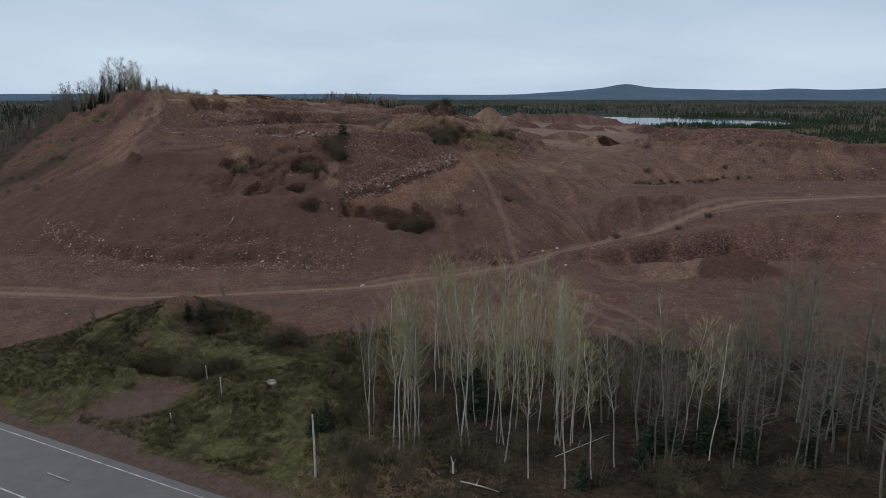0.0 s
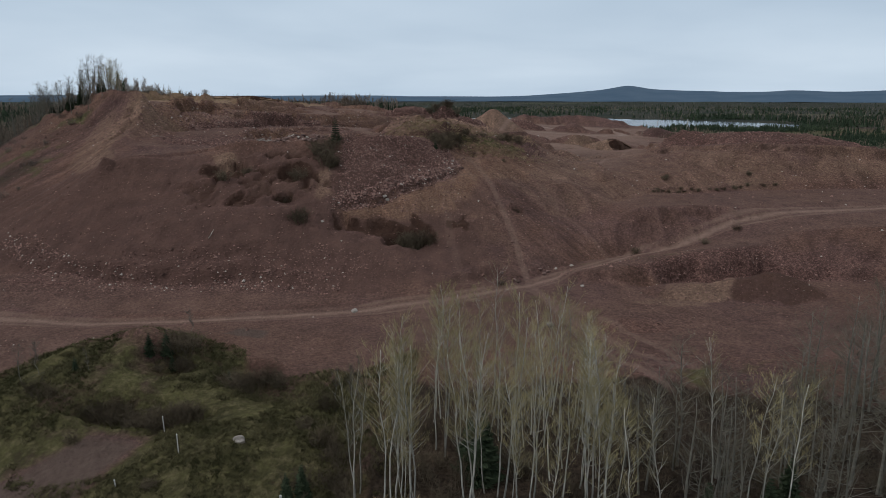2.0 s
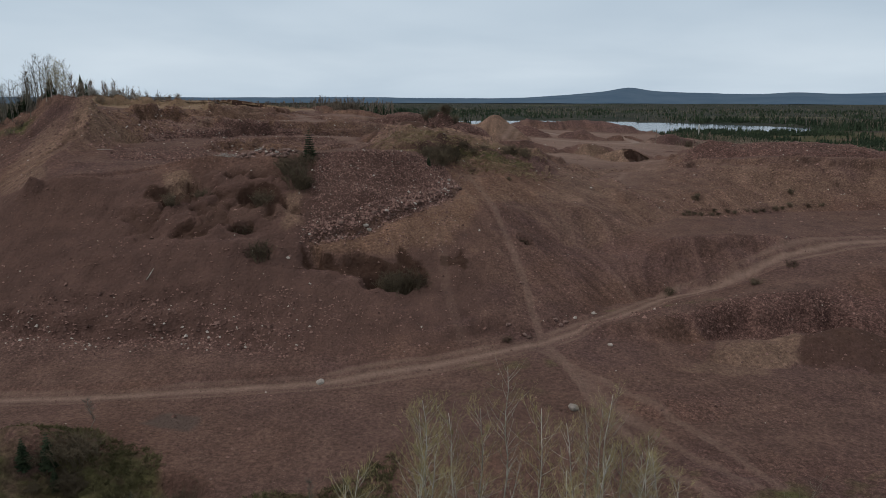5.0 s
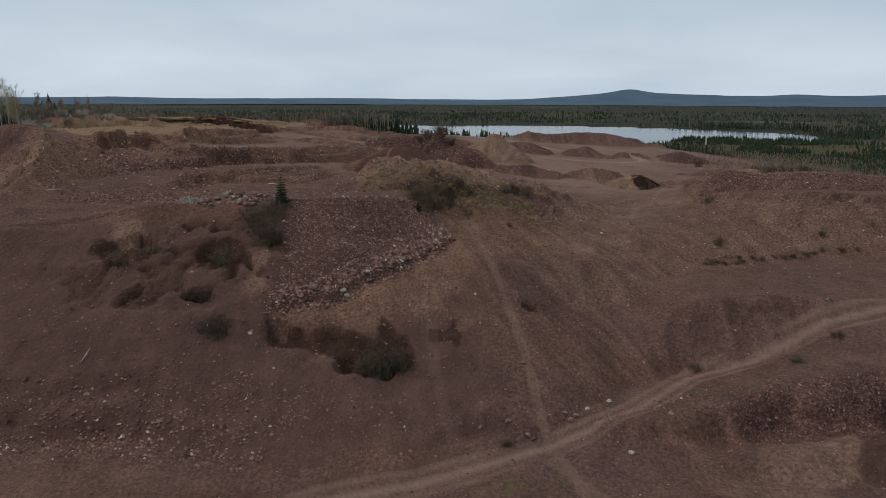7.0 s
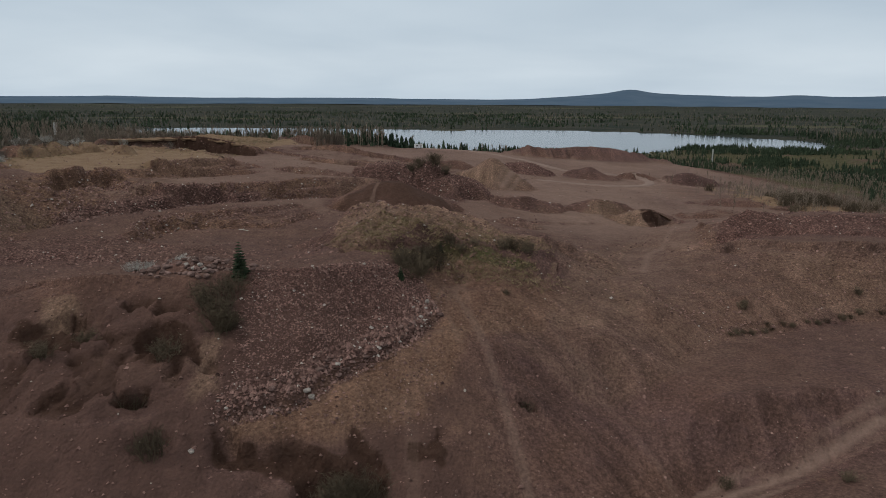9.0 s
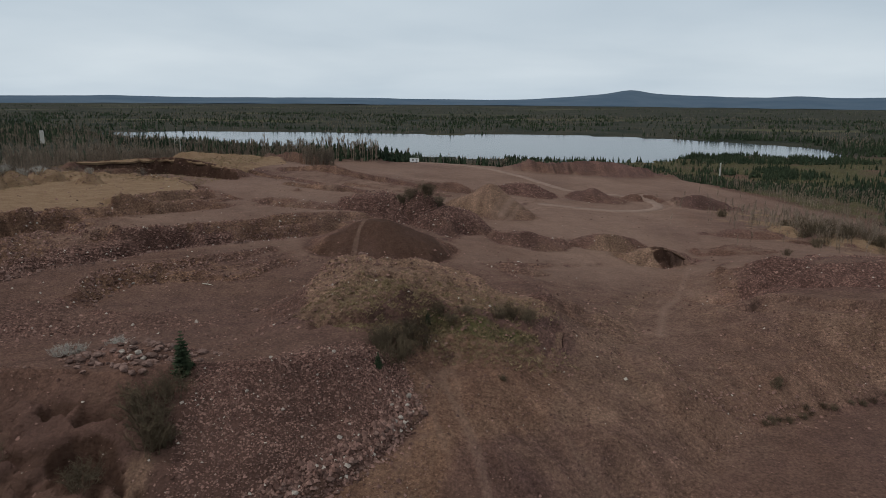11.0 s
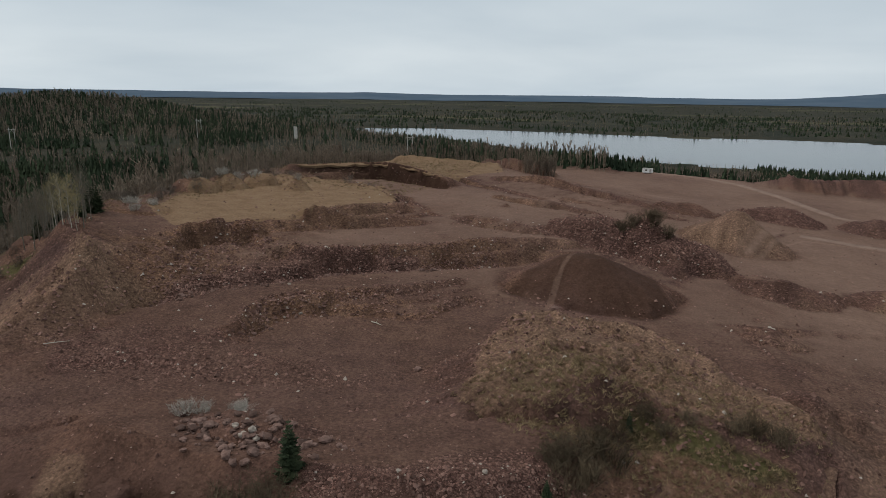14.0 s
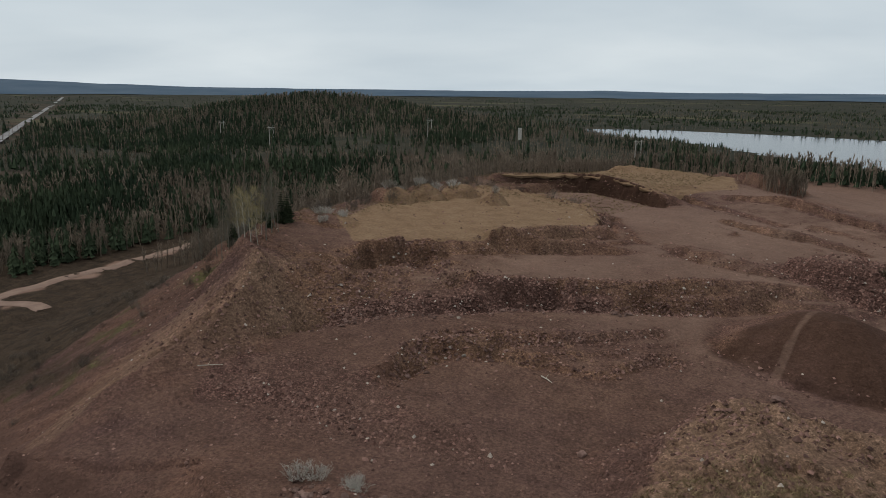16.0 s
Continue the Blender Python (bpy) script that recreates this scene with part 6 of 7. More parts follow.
# ---- stones ----
def stones():
    r = np.random.RandomState(21)
    n = 640000
    x, y = r.uniform(-100, 128, n), r.uniform(88, 330, n)
    x[:30000], y[:30000] = r.uniform(-21, 4, 30000), r.uniform(130, 159, 30000)
    x[30000:130000], y[30000:130000] = r.uniform(-75, 22, 100000), r.uniform(150, 262, 100000)
    d = 0.05 + 0.75 * inside(x, y, RUBBLE_SLOPE) + 1.2 * step01(2.2, 0.8, away(x, y, ((-18, 131.5), (-12, 133.6), (-6, 139), (-1, 144.6), (1.6, 150)))[0]) + 0.30 * spot(x, y, -45, 117, 38, 4.5) + 0.30 * spot(x, y, -4, 244, 20, 8) + 0.30 * spot(x, y, 46, 121, 26, 3.5) + 0.25 * spot(x, y, 88, 206, 26, 9)
    d = d + 0.22 * spot(x, y, -40, 201, 30, 4.5) + 0.2 * spot(x, y, -28, 152, 9, 4) + 0.25 * spot(x, y, 33, 318, 12, 7) + 0.10 * spot(x, y, -30, 186, 25, 14) + 0.12 * spot(x, y, 45, 162, 9, 4) + 0.06 * spot(x, y, 12, 118, 14, 5) + 0.2 * spot(x, y, -62, 190, 6, 10) + 0.25 * spot(x, y, -55, 93, 22, 2.5) + 0.16 * spot(x, y, -50, 163, 13, 6, 0.5)
    for line, amount, reach in (((((-61, 178), (-59, 185), (-52, 193), (-46, 201), (-39.5, 206), (-33, 211), (-25, 220))), 0.6, 3.0), (((-67, 200), (-56, 201), (-45, 207.5), (-35, 216.5), (-26, 226)), 0.25, 3.0), (((-47, 177), (-49, 184), (-45, 190), (-36, 194)), 0.3, 2.5), (((-56, 162), (-51, 164), (-44, 165), (-35, 166), (-27, 168)), 0.30, 3.5), (((-48, 298), (-30, 291), (-8, 288), (8, 291)), 0.2, 4.0), (((-60, 150), (-50, 152), (-40, 149)), 0.25, 3.0), (((-75, 128), (-60, 118.5), (-45, 115.5), (-30, 114.5), (-18, 111.5)), 1.5, 2.8), (((20, 118.5), (30, 120), (44, 122), (56, 125)), 0.5, 2.5), (((36, 153), (45, 160.5), (54, 164)), 0.3, 2.0)):
        d = d + amount * step01(reach, reach * 0.3, away(x, y, line)[0])
    gi, gj = np.clip(np.searchsorted(gx, x), 1, len(gx) - 2), np.clip(np.searchsorted(gy, y), 1, len(gy) - 2)
    slope = np.hypot((GZZ[gj, gi + 1] - GZZ[gj, gi - 1]) / (gx[gi + 1] - gx[gi - 1]), (GZZ[gj + 1, gi] - GZZ[gj - 1, gi]) / (gy[gj + 1] - gy[gj - 1]))
    d = d * (0.35 + 0.9 * step01(0.15, 0.45, slope)) + 0.035 * step01(0.25, 0.5, slope) * (y > 165) + 0.05 * step01(0.3, 0.6, slope) * (fractal(x / 9.0, y / 9.0, 2, 77) + 0.5)
    d = d * (1 - spot(x, y, 18.4, 273, 13, 13)) * (1 - spot(x, y, -7.5, 216, 15, 13)) * (1 - 0.8 * step01(0.22, 0.08, slope) * (y > 172))
    keep = (r.rand(n) < d * np.where(inside(x, y, RUBBLE_SLOPE), 1.0, np.where(y > 165, 1.25, 1.7))) & (pit(x, y) > 0.5) & ~((y < 180) & (r.rand(n) < 0.35))
    x, y = x[keep], y[keep]
    edge_stones = step01(2.4, 0.9, away(x, y, ((-18, 131.5), (-12, 133.6), (-6, 139), (-1, 144.6), (1.6, 150)))[0])
    size = 0.15 + 0.26 * r.rand(len(x)) ** 3 + 0.32 * (r.rand(len(x)) < 0.03) + (0.02 + 0.13 * r.rand(len(x)) ** 2) * inside(x, y, RUBBLE_SLOPE) + (0.08 + 0.26 * r.rand(len(x)) ** 2) * (y > 160) + 0.22 * r.rand(len(x)) * edge_stones + 0.14 * r.rand(len(x)) * ((y > 108) & (y < 130) & (x < -12))
    size = size * np.where(inside(x, y, RUBBLE_SLOPE), 0.78 + 0.3 * edge_stones, 1.0)
    p = np.stack([x, y, floors(x, y) + 0.05 * size], 1)
    band = step01(3.4, 1.2, away(x, y, ((-75, 128), (-60, 119), (-45, 116.5), (-30, 115.5), (-18, 112.5)))[0])
    size = size + 0.12 * r.rand(len(x)) * band
    pale = r.rand(len(x)) < 0.022 + 0.045 * band
    for m, material, name, label in ((~pale, STONE, "rubble", "loose dark red stones scattered over the slopes"), (pale, PALE_STONE, "pale_rubble", "loose pale stones scattered over the slopes")):
        s = size[m]
        batch(name, [pebble(k) for k in range(7)], p[m], np.stack([s, s * r.uniform(0.7, 1.2, len(s))], 1), r.uniform(0, 6.28, len(s)), r.randint(0, 7, len(s)), material, label, "rubble")


stones()
PALE = [stone_mesh("boulder", k, PALE_STONE) for k in range(4)]
RED = [stone_mesh("boulder", k + 9, ROCK, 0.6) for k in range(4)]


def boulder(x, y, size, pale, k, label, group):
    ob = new("boulder", (PALE if pale else RED)[k % 4])
    ob.matrix_basis = pose(x, y, floor_at(x, y) + 0.15 * size, 0, 0, k * 77) @ Matrix.Diagonal((size, size * 0.85, size, 1))
    return tagged(ob, label, "boulder", group)


for k, (x, y, size) in enumerate(((-20.8, 126.7, 0.8), (1.5, 151.1, 0.9), (0.9, 148.1, 0.8), (1.3, 147.6, 0.6), (0.3, 147.3, 0.7), (-10.8, 133.7, 0.9), (-10.2, 133.4, 1.0), (21.1, 123.3, 0.8), (18.2, 121.4, 0.7), (20.8, 112.5, 0.7), (-12.7, 148.8, 0.5), (-6.6, 151.7, 0.6), (1.4, 149.8, 0.7), (-14.3, 145.3, 0.5), (-10.6, 144.4, 0.5), (-7.9, 148.9, 0.4))):
    boulder(x, y, size * 0.78, True, k, "pale rounded boulder lying on the gravel slope", "pale boulders on the slope")
boulder(19.7, 210.4, 1.3, True, 3, "large pale boulder on a low gravel heap", "boulders on the upper floor")
boulder(-12.8, 104.7, 0.9, True, 1, "pale flat stone beside the dirt track", "stones by the track")
boulder(13.7, 97.2, 1.1, True, 2, "pale flat stone on the quarry floor", "stones by the track")
boulder(-18.4, 68.4, 1.1, True, 0, "grey lichened boulder in the mossy bank", "boulders on the verge")
boulder(-21.6, 175, 1.0, False, 1, "dark boulder alone on the red terrace", "boulders on the upper floor")
boulder(-7.6, 186, 1.1, False, 2, "dark boulder on the rim of the knoll", "boulders on the upper floor")
for k, (x, y) in enumerate(((-29.4, 151.2), (-28.3, 150.6), (-27.6, 151.2), (-28.7, 152.0), (-26.9, 150.7))):
    boulder(x, y, 0.62 + 0.1 * (k % 3), True, k, "pale boulder in the heap at the crest", "boulder heap at the crest")
r = random.Random(77)
for k in range(150):
    x, y = -28.0 + r.gauss(0, 4.0), 151.0 + r.gauss(0, 1.7)
    boulder(x, y, 0.3 + 0.85 * r.random() ** 1.6, False, k, "reddish boulder in the heap at the crest", "boulder heap at the crest")
for k, (x, y) in enumerate(((15.4, 119.7), (15.9, 119.1), (16.7, 119.9), (9.0, 117.7), (11.0, 116.1), (11.4, 115.7))):
    boulder(x, y, 0.7, False, k, "reddish boulder by the foot of the slope", "boulders by the track")

for k in range(90):
    t = r.random() * 4
    a, b = ((-19, 130.6), (-12, 133.0), (-6, 138.4), (-1, 144.0), (2.2, 150.4))[int(t):int(t) + 2]
    x, y = a[0] + (b[0] - a[0]) * (t % 1) + r.gauss(0, 0.7), a[1] + (b[1] - a[1]) * (t % 1) + r.gauss(0, 0.7)
    boulder(x, y, 0.3 + 0.6 * r.random() ** 2, k % 11 == 0, k, "reddish rock on the lower edge of the rubble", "rocks along the rubble edge")
for k in range(60):
    t = r.random() * 5
    a, b = ((-61, 176), (-59, 184), (-51.6, 192), (-46, 200), (-39.5, 205), (-33, 210))[int(t):int(t) + 2]
    x, y = a[0] + (b[0] - a[0]) * (t % 1) + r.gauss(0, 1.0), a[1] + (b[1] - a[1]) * (t % 1) + r.gauss(0, 1.0)
    boulder(x, y, 0.35 + 0.6 * r.random() ** 2, k % 14 == 0, k, "reddish boulder at the foot of the bank", "boulders at the foot of the bank")
for k in range(40):
    t = r.random() * 3
    a, b = ((-45.5, 175), (-47.5, 181), (-46, 187), (-40, 190))[int(t):int(t) + 2]
    x, y = a[0] + (b[0] - a[0]) * (t % 1) + abs(r.gauss(0, 1.6)), a[1] + (b[1] - a[1]) * (t % 1) - abs(r.gauss(0, 0.8))
    boulder(x, y, 0.3 + 0.4 * r.random() ** 2, k % 12 == 0, k, "pinkish stone on the floor of the bowl", "stones in the bowl")

# ---- wood beside the highway ----
ASPENS = [bare_tree("aspen", k, 15.5, BIRCH, TWIG, "tall leafless aspen with pale bark and budding twigs", "tree", 0.85, 0.42, 32, 0.0046, 0.10, "roadside wood") for k in range(6)]
GREYS = [bare_tree("grey_tree", 20 + k, 13.5, GREYBARK, GREYTWIG, "leafless grey tree with spreading crooked branches", "tree", 1.35, 0.30, 28, 0.010, 0.05, "roadside wood") for k in range(4)]


def plant(kinds, k, x, y, size, turn, sink=0.1):
    src = kinds[k % len(kinds)]
    m = set_down(x, y, turn, size, sink)
    if not src.get("used"):
        src["used"] = 1
        src.matrix_basis = m
        return src
    k = 1 / src.scale.x
    return copy_thing(src, m @ Matrix.Diagonal((k, k, k, 1)))


def finish(kinds):
    for ob in list(bpy.data.objects):
        if "used" in ob:
            del ob["used"]


def roadside_wood():
    r = random.Random(5)
    for k, (x, y, s) in enumerate(((-7.3, 62.4, .75), (-7.0, 63.4, .72), (-4.6, 59.8, .98), (-3.7, 59.4, 1.0), (-2.8, 59.9, .96), (-1.9, 59.5, 1.0), (1.8, 58.2, 1.08), (2.4, 59.6, 1.05), (4.7, 62.7, 1.05), (5.6, 56.2, .95), (7.3, 53.6, .8), (10.8, 59.2, 1.05), (10.3, 52.5, .92), (13.0, 54.2, .8), (15.5, 55.3, .82))):
        plant(ASPENS, k, x, y, s, r.uniform(0, 360))
    placed = 0
    while placed < 62:
        x, y = r.uniform(-7, 14), r.uniform(59, 77)
        if y > 66 + 0.35 * (x + 8) + 6 or (x < -4 and y > 68):
            continue
        plant(ASPENS, placed, x, y, r.uniform(0.6, 0.95) - 0.008 * max(0, x - 10), r.uniform(0, 360))
        placed += 1
    for k, (x, y, s) in enumerate(((22.5, 64.6, .85), (22.6, 58.9, .82), (23.1, 57.6, .75), (24.2, 56.5, .85), (34.5, 65.0, 1.05), (39.7, 58.6, .9), (36.5, 51.0, .9))):
        plant(GREYS if k > 3 else ASPENS, k, x, y, s, r.uniform(0, 360))
    for k in range(96):
        x = r.uniform(15, 70)
        y = r.uniform(55, 70 + 0.32 * (x - 15))
        plant(GREYS, k, x, y, r.uniform(0.55, 0.9) + 0.009 * max(0, x - 30), r.uniform(0, 360))


roadside_wood()
finish(ASPENS)
UNDER = [shrub("undergrowth_shrub", 40 + k, 2.6, 3.2, BUSHTWIG, "dark leafless undergrowth between the trunks", 16, group="undergrowth") for k in range(3)]
r = random.Random(8)
for k in range(190):
    x = r.uniform(-9, 66)
    y = r.uniform(50, 72 + 0.2 * max(0, x))
    plant(UNDER, k, x, y, r.uniform(0.6, 1.2), r.uniform(0, 360))
finish(UNDER)
WOOD_SPRUCE = [spruce("spruce", 60 + k, 6.5, "dark green spruce among bare trees", group="spruces in the roadside wood") for k in range(2)]
for k, (x, y, s) in enumerate(((3.4, 66, 1.05), (2.2, 67.5, .9), (19.5, 58, .8), (21, 57, .7), (17.5, 55, .6), (12, 53, .5), (-11.6, 62.6, .55), (-12.8, 62.2, .5), (44, 66, .9), (58, 72, 1.0), (24, 58, .8), (26.5, 60, .9), (28, 57, .7), (45, 60, 1.1), (49, 64, 1.2), (54, 66, 1.1), (38, 62, .9), (60, 68, 1.2), (33, 56, .7))):
    plant(WOOD_SPRUCE, k, x, y, s, k * 50)
finish(WOOD_SPRUCE)

# ---- shrubs and small spruces in the pit ----
SHRUBS = [shrub("willow_shrub", 80 + k, 1.9, 2.6, BUSHTWIG, "bare dark willow shrub rooted in the gravel", 34, group="shrubs in the pit") for k in range(4)]
for k, (x, y, s) in enumerate(((-6.6, 124.4, 1.6), (-4.6, 125.2, 1.9), (-5.4, 123.4, 1.9), (-3.4, 123.6, 1.7), (-21.7, 139.1, 1.1), (-23.7, 142.7, 1.1), (-22.4, 141.2, 1.2), (-21.5, 144.7, 1.0), (-20.6, 140.2, .8), (-28.6, 131.2, 1.0), (-24.3, 126.1, 1.05), (-26.5, 136.0, .9), (-40.2, 136.5, .8), (-36.8, 139.5, .8), (13.1, 136.8, .75), (-0.3, 155.8, 1.3), (-2.0, 157.3, 1.3), (-1.0, 159.5, 1.3), (0.6, 158.2, 1.1), (2.6, 160.8, 1.1), (14.0, 170.2, 1.1), (16.8, 169.6, 1.0), (12.6, 169.6, .9), (6.3, 166.3, .7), (0.8, 161.2, 1.2), (1.9, 163.6, 1.1), (4.6, 167.2, .8), (8.4, 168.0, .6), (12.4, 157.1, .4), (52.5, 164.6, .4), (55.5, 165.6, .4),
                                 (49.7, 167.0, .6), (72.2, 175.0, .6), (70, 170.5, .5), (66.5, 169, .5), (63.5, 168, .45), (48.8, 161.3, .45), (46.4, 160.4, .5), (51.5, 162.9, .45), (45.2, 159.8, .35), (47.6, 161.2, .35), (53, 164, .35), (57, 165.6, .4), (60, 167, .35), (61.8, 167.2, .45), (68, 169.6, .4), (74, 171, .45), (77, 171.6, .4), (50.4, 167.8, .4), (45.6, 129.8, .6), (34.0, 132.0, .6), (52.9, 134.3, .6), (0.7, 242.7, 1.4), (-2.5, 243.4, 1.3), (3.5, 243.5, 1.3), (1, 245, 1.4), (-5, 243, 1.1), (8.5, 114.3, .5), (92.3, 293.8, 1.2), (106, 260, 1.7), (110, 257, 1.7), (102, 262, 1.5), (114, 262, 1.6), (108, 270, 1.6), (118, 280, 1.6), (112, 284, 1.7), (104, 276, 1.3), (121, 268, 1.7), (82.7, 233, .8), (98, 248, 1.2), (125, 258, 1.6), (116, 250, 1.4))):
    plant(SHRUBS, k, x, y, s * (1.45 if 3 < k < 14 else 1.15 if k > 3 else 1), k * 67)
finish(SHRUBS)
PIT_SPRUCE = [spruce("small_spruce", 70 + k, 3.4, "small dark green spruce at the edge of the slope", group="small spruces") for k in range(2)]
for k, (x, y, s) in enumerate(((-21.3, 147.2, 1.45), (-2.0, 153.4, .6), (3.2, 166.0, .6), (-33.0, 84.6, .85), (-31.2, 85.0, .9), (-23.7, 82.8, .45), (-39.2, 80.5, .5), (-30.4, 84.2, .6))):
    plant(PIT_SPRUCE, k, x, y, s, k * 80)
finish(PIT_SPRUCE)
DEAD = [shrub("dead_brush", 90 + k, 1.5, 2.8, DEADWOOD, "silvery dead brush on the terrace edge", 30, "brush", "dead brush") for k in range(2)]
for k, (x, y, s) in enumerate(((-37.8, 154.2, 1.0), (-31.2, 154.9, .9), (-36.3, 155.3, .8), (-32.6, 155.6, .9), (-97, 229, 1.3), (-95, 237, 1.3), (-92, 245, 1.2), (-98, 233, 1.1), (-93, 240, 1.2), (-79, 243, 1.0), (-90, 203, 1.1), (-87, 206, 1.0), (-93, 207, 1.1), (-86, 200, 0.9))):
    plant(DEAD, k, x, y, s, k * 70)
finish(DEAD)

# ---- verge: shrubs, saplings, posts, logs ----
VERGE = [shrub("verge_shrub", 100 + k, 1.5, 2.6, BUSHTWIG, "low bare shrub on the mossy bank", 34, group="shrubs on the verge") for k in range(3)]
for k, (x, y, s) in enumerate(((-30.2, 85.6, 1.1), (-28.7, 85.7, 1.1), (-29.4, 84.8, 1.0), (-20.0, 79.4, 1.1), (-18.9, 80.6, 1.0), (-21.8, 79.9, 1.1), (-20.8, 81.2, 1.1), (-17.6, 80.2, .8), (-35.4, 76.4, 1.0), (-33.6, 75.6, 1.1), (-31.6, 75.4, 1.1), (-29.8, 74.6, 1.1), (-28.2, 74.4, 1.1), (-26.4, 74.0, 1.1), (-24.6, 73.6, 1.0), (-35.0, 71.2, .5), (-24.9, 64.7, .5), (-12.0, 64.0, .9), (-11.5, 74.9, .9), (-11.1, 68.9, 1.0), (-9.5, 67.5, 1.1), (-13, 71, .6), (-47.2, 77.0, .6), (-40.1, 76.5, .8), (-42, 77.5, .8), (-9, 64, 1.1), (-10, 60, 1.0), (-7, 58, 1.0))):
    plant(VERGE, k, x, y, s * 1.3, k * 71)
for k in range(34):
    t = r.random()
    if k < 20:
        x, y = -36 + 12 * t, 76.3 - 2.6 * t + r.gauss(0, 0.8)
    else:
        x, y = -30 + r.gauss(0, 1.6) + (8.5 if k % 2 else 0), 83.5 + r.gauss(0, 1.0) - (2.5 if k % 2 else 0)
    plant(VERGE, k, x, y, r.uniform(0.55, 0.95), r.uniform(0, 360))
finish(VERGE)
SAPLING = [bare_tree("sapling", 120 + k, 4.2, GREYBARK, DARKTWIG, "thin leafless sapling on the bank", "sapling", 0.9, 0.3, 14, 0.009, 0.06, "saplings on the bank") for k in range(2)]
for k, (x, y, s) in enumerate(((-30.4, 90.5, .75), (-44.5, 79.7, 1.0), (-43.1, 80.2, .9), (-37.6, 80, .6), (-9, 80, .8), (-11, 77, .8), (-8, 72, 1.2), (-9, 75, 1.1))):
    plant(SAPLING, k, x, y, s, k * 70)
finish(SAPLING)


def part(name, bm, material, parent, label=""):
    me = bpy.data.meshes.new(name)
    bm.to_mesh(me)
    bm.free()
    me.materials.append(material)
    return link(me, name, parent, label)


def rod(points, radii, sides=8):
    s = Shape()
    s.tube(points, radii, sides)
    s.f.append(tuple(range(sides))[::-1])
    bm = bmesh.new()
    vs = [bm.verts.new(v) for v in s.v]
    for f in s.f:
        bm.faces.new([vs[i] for i in f])
    return bm


def box(sx, sy, sz, x=0, y=0, z=0, bevel=0.0):
    bm = bmesh.new()
    bmesh.ops.create_cube(bm, size=1.0, matrix=Matrix.LocRotScale((x, y, z + sz / 2), None, (sx, sy, sz)))
    if bevel:
        bmesh.ops.bevel(bm, geom=bm.edges[:], offset=bevel, segments=1, affect="EDGES")
    return bm


def marker_post(x, y, tall, tilt):
    root = anchor("marker_post", x, y, "short pale weathered post standing in the grass", "post", "posts on the verge")
    root.rotation_euler = (radians(tilt), radians(-tilt * 0.6), 0)
    part("shaft", rod([(0, 0, -0.4), (0, 0, tall * 0.55), (0.01, 0, tall)], [0.055, 0.052, 0.05]), POST, root)
    part("cap", rod([(0.01, 0, tall), (0.01, 0, tall + 0.06)], [0.06, 0.04]), WHITE, root, "pale worn cap")
    return root


marker_post(-26.7, 72.3, 1.55, 2)
marker_post(-23.7, 68.0, 1.9, 1)
marker_post(-28.0, 64.9, 0.6, 6)
pole = anchor("utility_pole", -11.5, 55.6, "old grey wooden pole standing at the edge of the wood", "pole")
part("shaft", rod([(0, 0, -0.8), (0.03, 0, 3), (-0.02, 0, 6.1)], [0.11, 0.10, 0.085], 9), POST, pole)
part("band", rod([(-0.02, 0, 5.72), (-0.02, 0, 5.80)], [0.10, 0.10], 9), RUST, pole, "dark metal band")


def log(a, b, radius, lift_a, lift_b, label):
    root = anchor("fallen_trunk", a[0], a[1], label, "log", "fallen trunks")
    d = Vector((b[0] - a[0], b[1] - a[1], floor_at(*b) - floor_at(*a) + lift_b))
    part("stem", rod([(0, 0, lift_a), Vector((0, 0, lift_a)).lerp(d, 0.5) + Vector((0.1, 0, 0.05)), d], [radius, radius * 0.8, radius * 0.45], 7), BIRCH, root)
    part("snag", rod([Vector((0, 0, lift_a)).lerp(d, 0.4), Vector((0, 0, lift_a)).lerp(d, 0.4) + Vector((0.3, 0.2, 0.6))], [radius * 0.4, 0.01], 5), BIRCH, root)


log((9.6, 53.2), (14.6, 54.9), 0.042, 2.6, 3.7, "broken pale aspen trunk leaning across its neighbours")
log((0.9, 54.6), (0.7, 55.6), 0.11, 0.1, 1.2, "short broken pale stump leaning in the wood")
log((1.5, 53.3), (4.8, 51.7), 0.08, 0.15, 0.2, "pale fallen trunk on the litter")
log((-38.9, 122.6), (-38.4, 124.0), 0.07, 0.1, 0.3, "bleached stick lying on the gravel slope")
log((-62.8, 160.4), (-61.2, 162.6), 0.055, 0.12, 0.15, "bleached driftwood log on the terrace")
log((-33.5, 187.5), (-31.5, 186.6), 0.08, 0.1, 0.12, "bleached stick in the hollow")


# ---- ridge trees ----
RIDGE = [bare_tree("ridge_birch", 140 + k, 9.5, GREYBARK, GREYTWIG, "slender leafless birch on the crest of the ridge", "tree", 1.0, 0.25, 20, 0.009, 0.05, "birches on the ridge") for k in range(4)]
CREST = [bare_tree("ridge_birch", 150 + k, 9.5, BIRCH, TWIG, "yellowish leafless birch in a clump on the crest", "tree", 1.0, 0.22, 58, 0.008, 0.05, "birches on the ridge") for k in range(3)]
r = random.Random(12)
for k, (x, y) in enumerate(((-76.8, 178.4), (-78.9, 178.8), (-78.0, 180.4), (-80.3, 178.9), (-80.0, 181.0), (-82.0, 180.0), (-81.0, 183.4))):
    plant(CREST, k, x, y, r.uniform(0.6, 0.85), r.uniform(0, 360))
for k in range(72):
    t = r.random()
    x, y = -80 - 38 * t + r.gauss(0, 2.5), 181 + 25 * t + r.gauss(0, 4)
    plant(RIDGE, k, x, y, r.uniform(0.55, 1.05), r.uniform(0, 360))
finish(RIDGE)
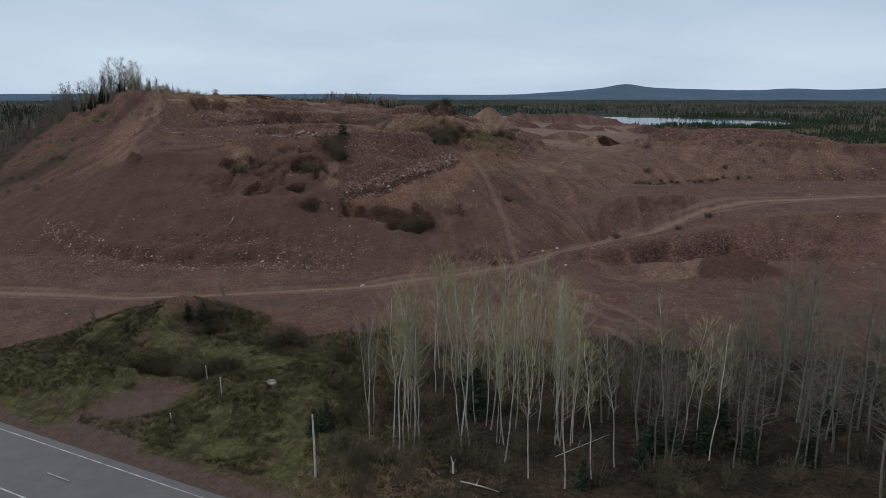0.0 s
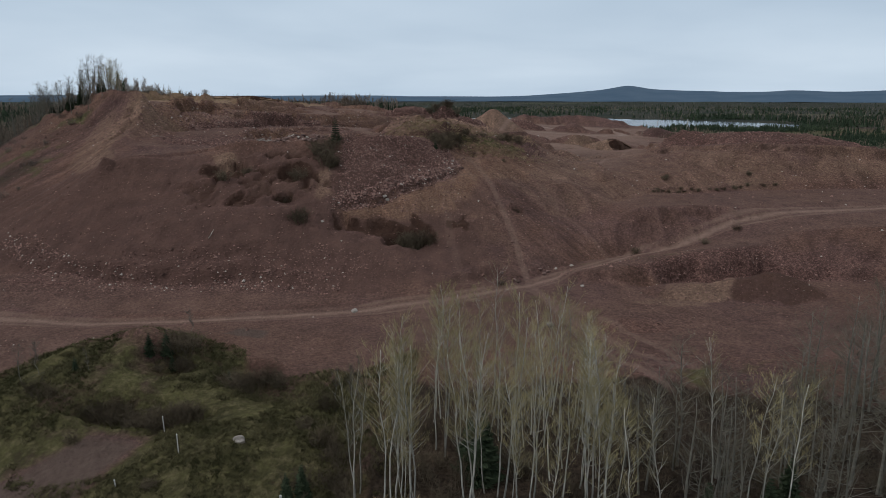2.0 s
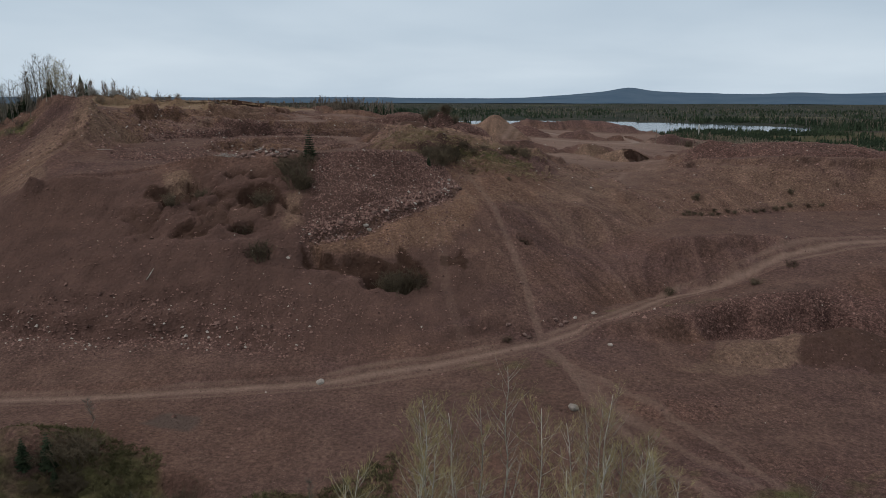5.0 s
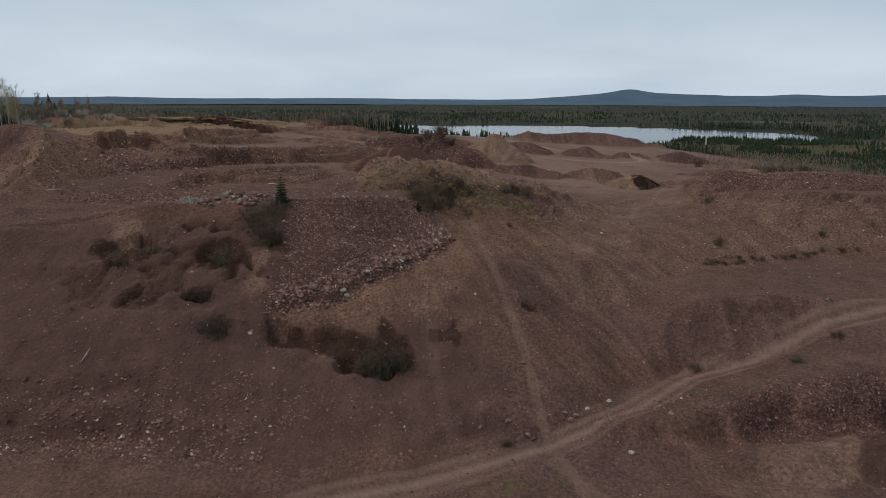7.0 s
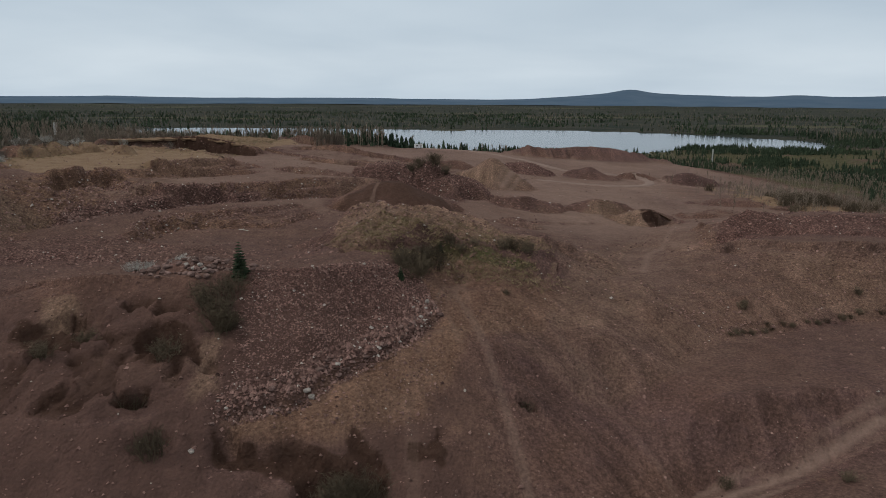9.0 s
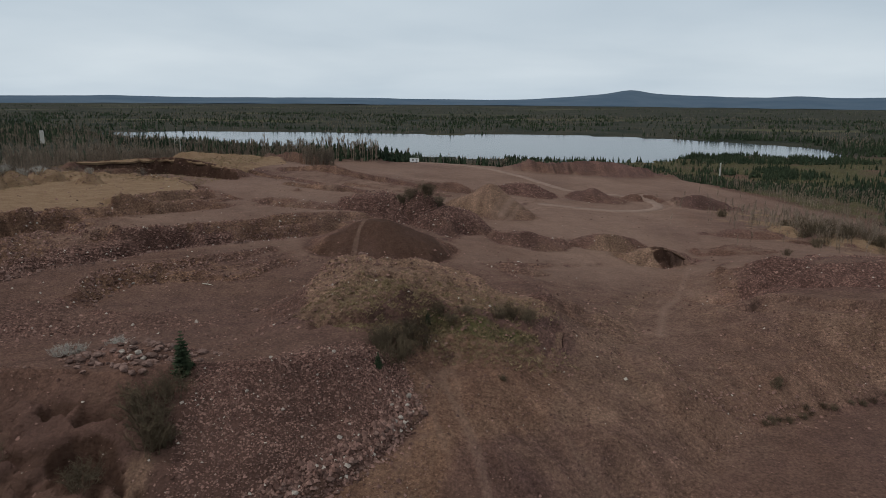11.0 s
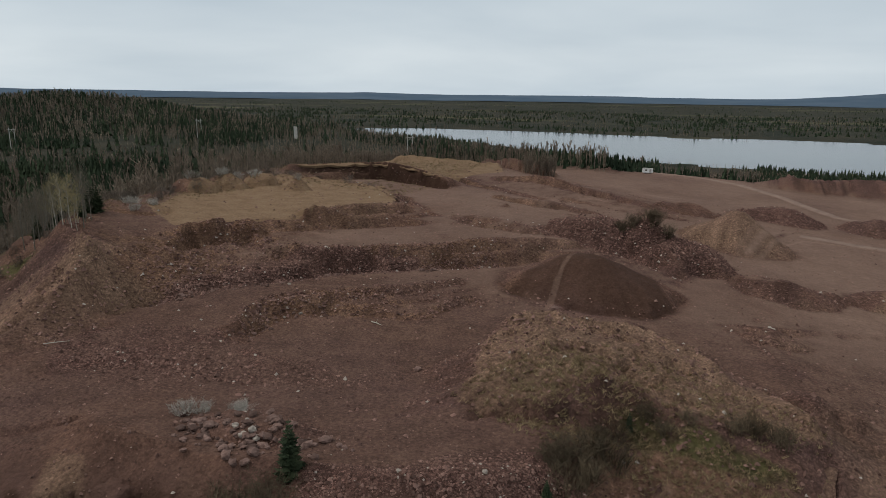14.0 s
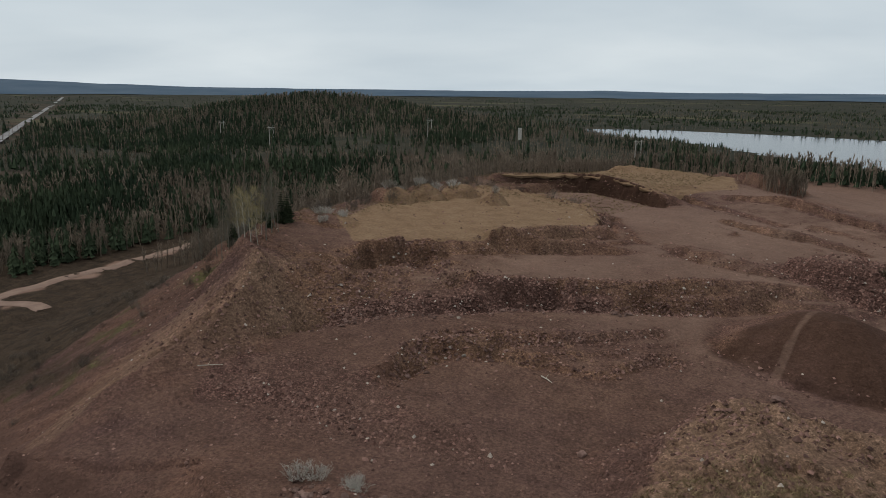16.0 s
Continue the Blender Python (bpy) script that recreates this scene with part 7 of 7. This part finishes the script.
RIDGE_SPRUCE = [spruce("ridge_spruce", 160 + k, 6.0, "dark spruce on the crest of the ridge", group="spruces on the ridge") for k in range(2)]
for k in range(16):
    t = r.random()
    plant(RIDGE_SPRUCE, k, -87 - 20 * t + r.gauss(0, 3), 186 + 20 * t + r.gauss(0, 3), r.uniform(0.35, 0.95), r.uniform(0, 360))
finish(RIDGE_SPRUCE)
SCRUB = [shrub("ridge_shrub", 170 + k, 2.6, 3.4, DARKTWIG, "bare thicket shrub at the edge of the straw field", 15, group="shrubs round the straw field") for k in range(3)]
for k in range(104):
    if k < 34:
        x, y = -92 - 6 * r.random() - 0.16 * k, 204 + 1.9 * k + r.gauss(0, 2)
    elif k < 50:
        x, y = r.uniform(-96, -70), r.uniform(256, 268) + 0.0
    else:
        x, y = -82 - 50 * r.random(), 186 - 42 * r.random()
    plant(SCRUB, k, x, y, r.uniform(0.5, 1.1) * (0.7 if k >= 50 else 1), r.uniform(0, 360))
finish(SCRUB)


thicket = [shrub("thicket_shrub", 190 + k, 3.0, 4.2, BUSHTWIG, "brown leafless thicket shrub by the pit rim", 18, group="thicket at the pit rim") for k in range(2)]
for k in range(44):
    plant(thicket, k, 112 + r.gauss(0, 8), 262 + r.gauss(0, 11), r.uniform(0.5, 1.0), r.uniform(0, 360))
finish(thicket)


# ---- power line, trailer and board in the distance ----
def power_pole(x, y, tall, turn, label, wide=3.4):
    root = anchor("power_pole", x, y, label, "power pole", "power line")
    root.rotation_euler = (0, 0, radians(turn))
    for side in (-1, 1):
        post = part("post", rod([(side * wide / 2, 0, -1), (side * wide / 2, 0, tall)], [0.30, 0.22], 8), POST, root)
        for up in (0.0,):
            part("insulator", rod([(side * wide / 2, 0, tall + 0.02), (side * wide / 2, 0, tall + 0.5)], [0.10, 0.07], 6), WHITE, post)
    part("crossarm", box(wide + 2.6, 0.26, 0.34, 0, 0, tall - 0.9), POST, root)
    for side in (-1, 1):
        part("brace", rod([(side * wide / 2, 0.05, tall - 3.2), (-side * wide * 0.12, 0.05, tall - 0.9)], [0.10, 0.10], 6), POST, root)


power_pole(150.5, 444, 11.5, 62, "tall pale twin-post power pole at the forest edge", 2.4)
for x, y, tall in ((-175, 545, 16), (-545, 485, 15), (-453, 469, 15), (-380, 581, 15)):
    power_pole(x, y, tall, 30, "distant twin-post wooden power pole over the forest")

trailer = anchor("site_trailer", -9.5, 408, "small white site trailer parked at the rim of the pit", "trailer")
trailer.rotation_euler = (0, 0, radians(8))
part("body", box(4.2, 1.9, 1.7, 0, 0, 0.55, 0.06), WHITE, trailer)
part("roof", box(4.3, 2.0, 0.10, 0, 0, 2.25, 0.03), POST, trailer)
part("window", box(0.9, 0.05, 0.6, -0.8, -0.97, 1.3), RUST, trailer, "dark window")
part("door", box(0.75, 0.05, 1.45, 1.0, -0.97, 0.65), POST, trailer, "grey door")
for side in (-1, 1):
    part("wheel", rod([(side * 0.9, -0.98, 0.3), (side * 0.9, 0.98, 0.3)], [0.32, 0.32], 12), RUST, trailer)

board = anchor("signboard", -274, 559, "tall bleached board standing above the bare wood", "signboard")
part("panel", box(3.0, 0.3, 9.0, 0, 0, 5.0, 0.05), POST, board)
for side in (-1, 1):
    part("leg", rod([(side * 1.1, 0.3, -1), (side * 1.1, 0.3, 9)], [0.18, 0.16], 7), BARK, board)
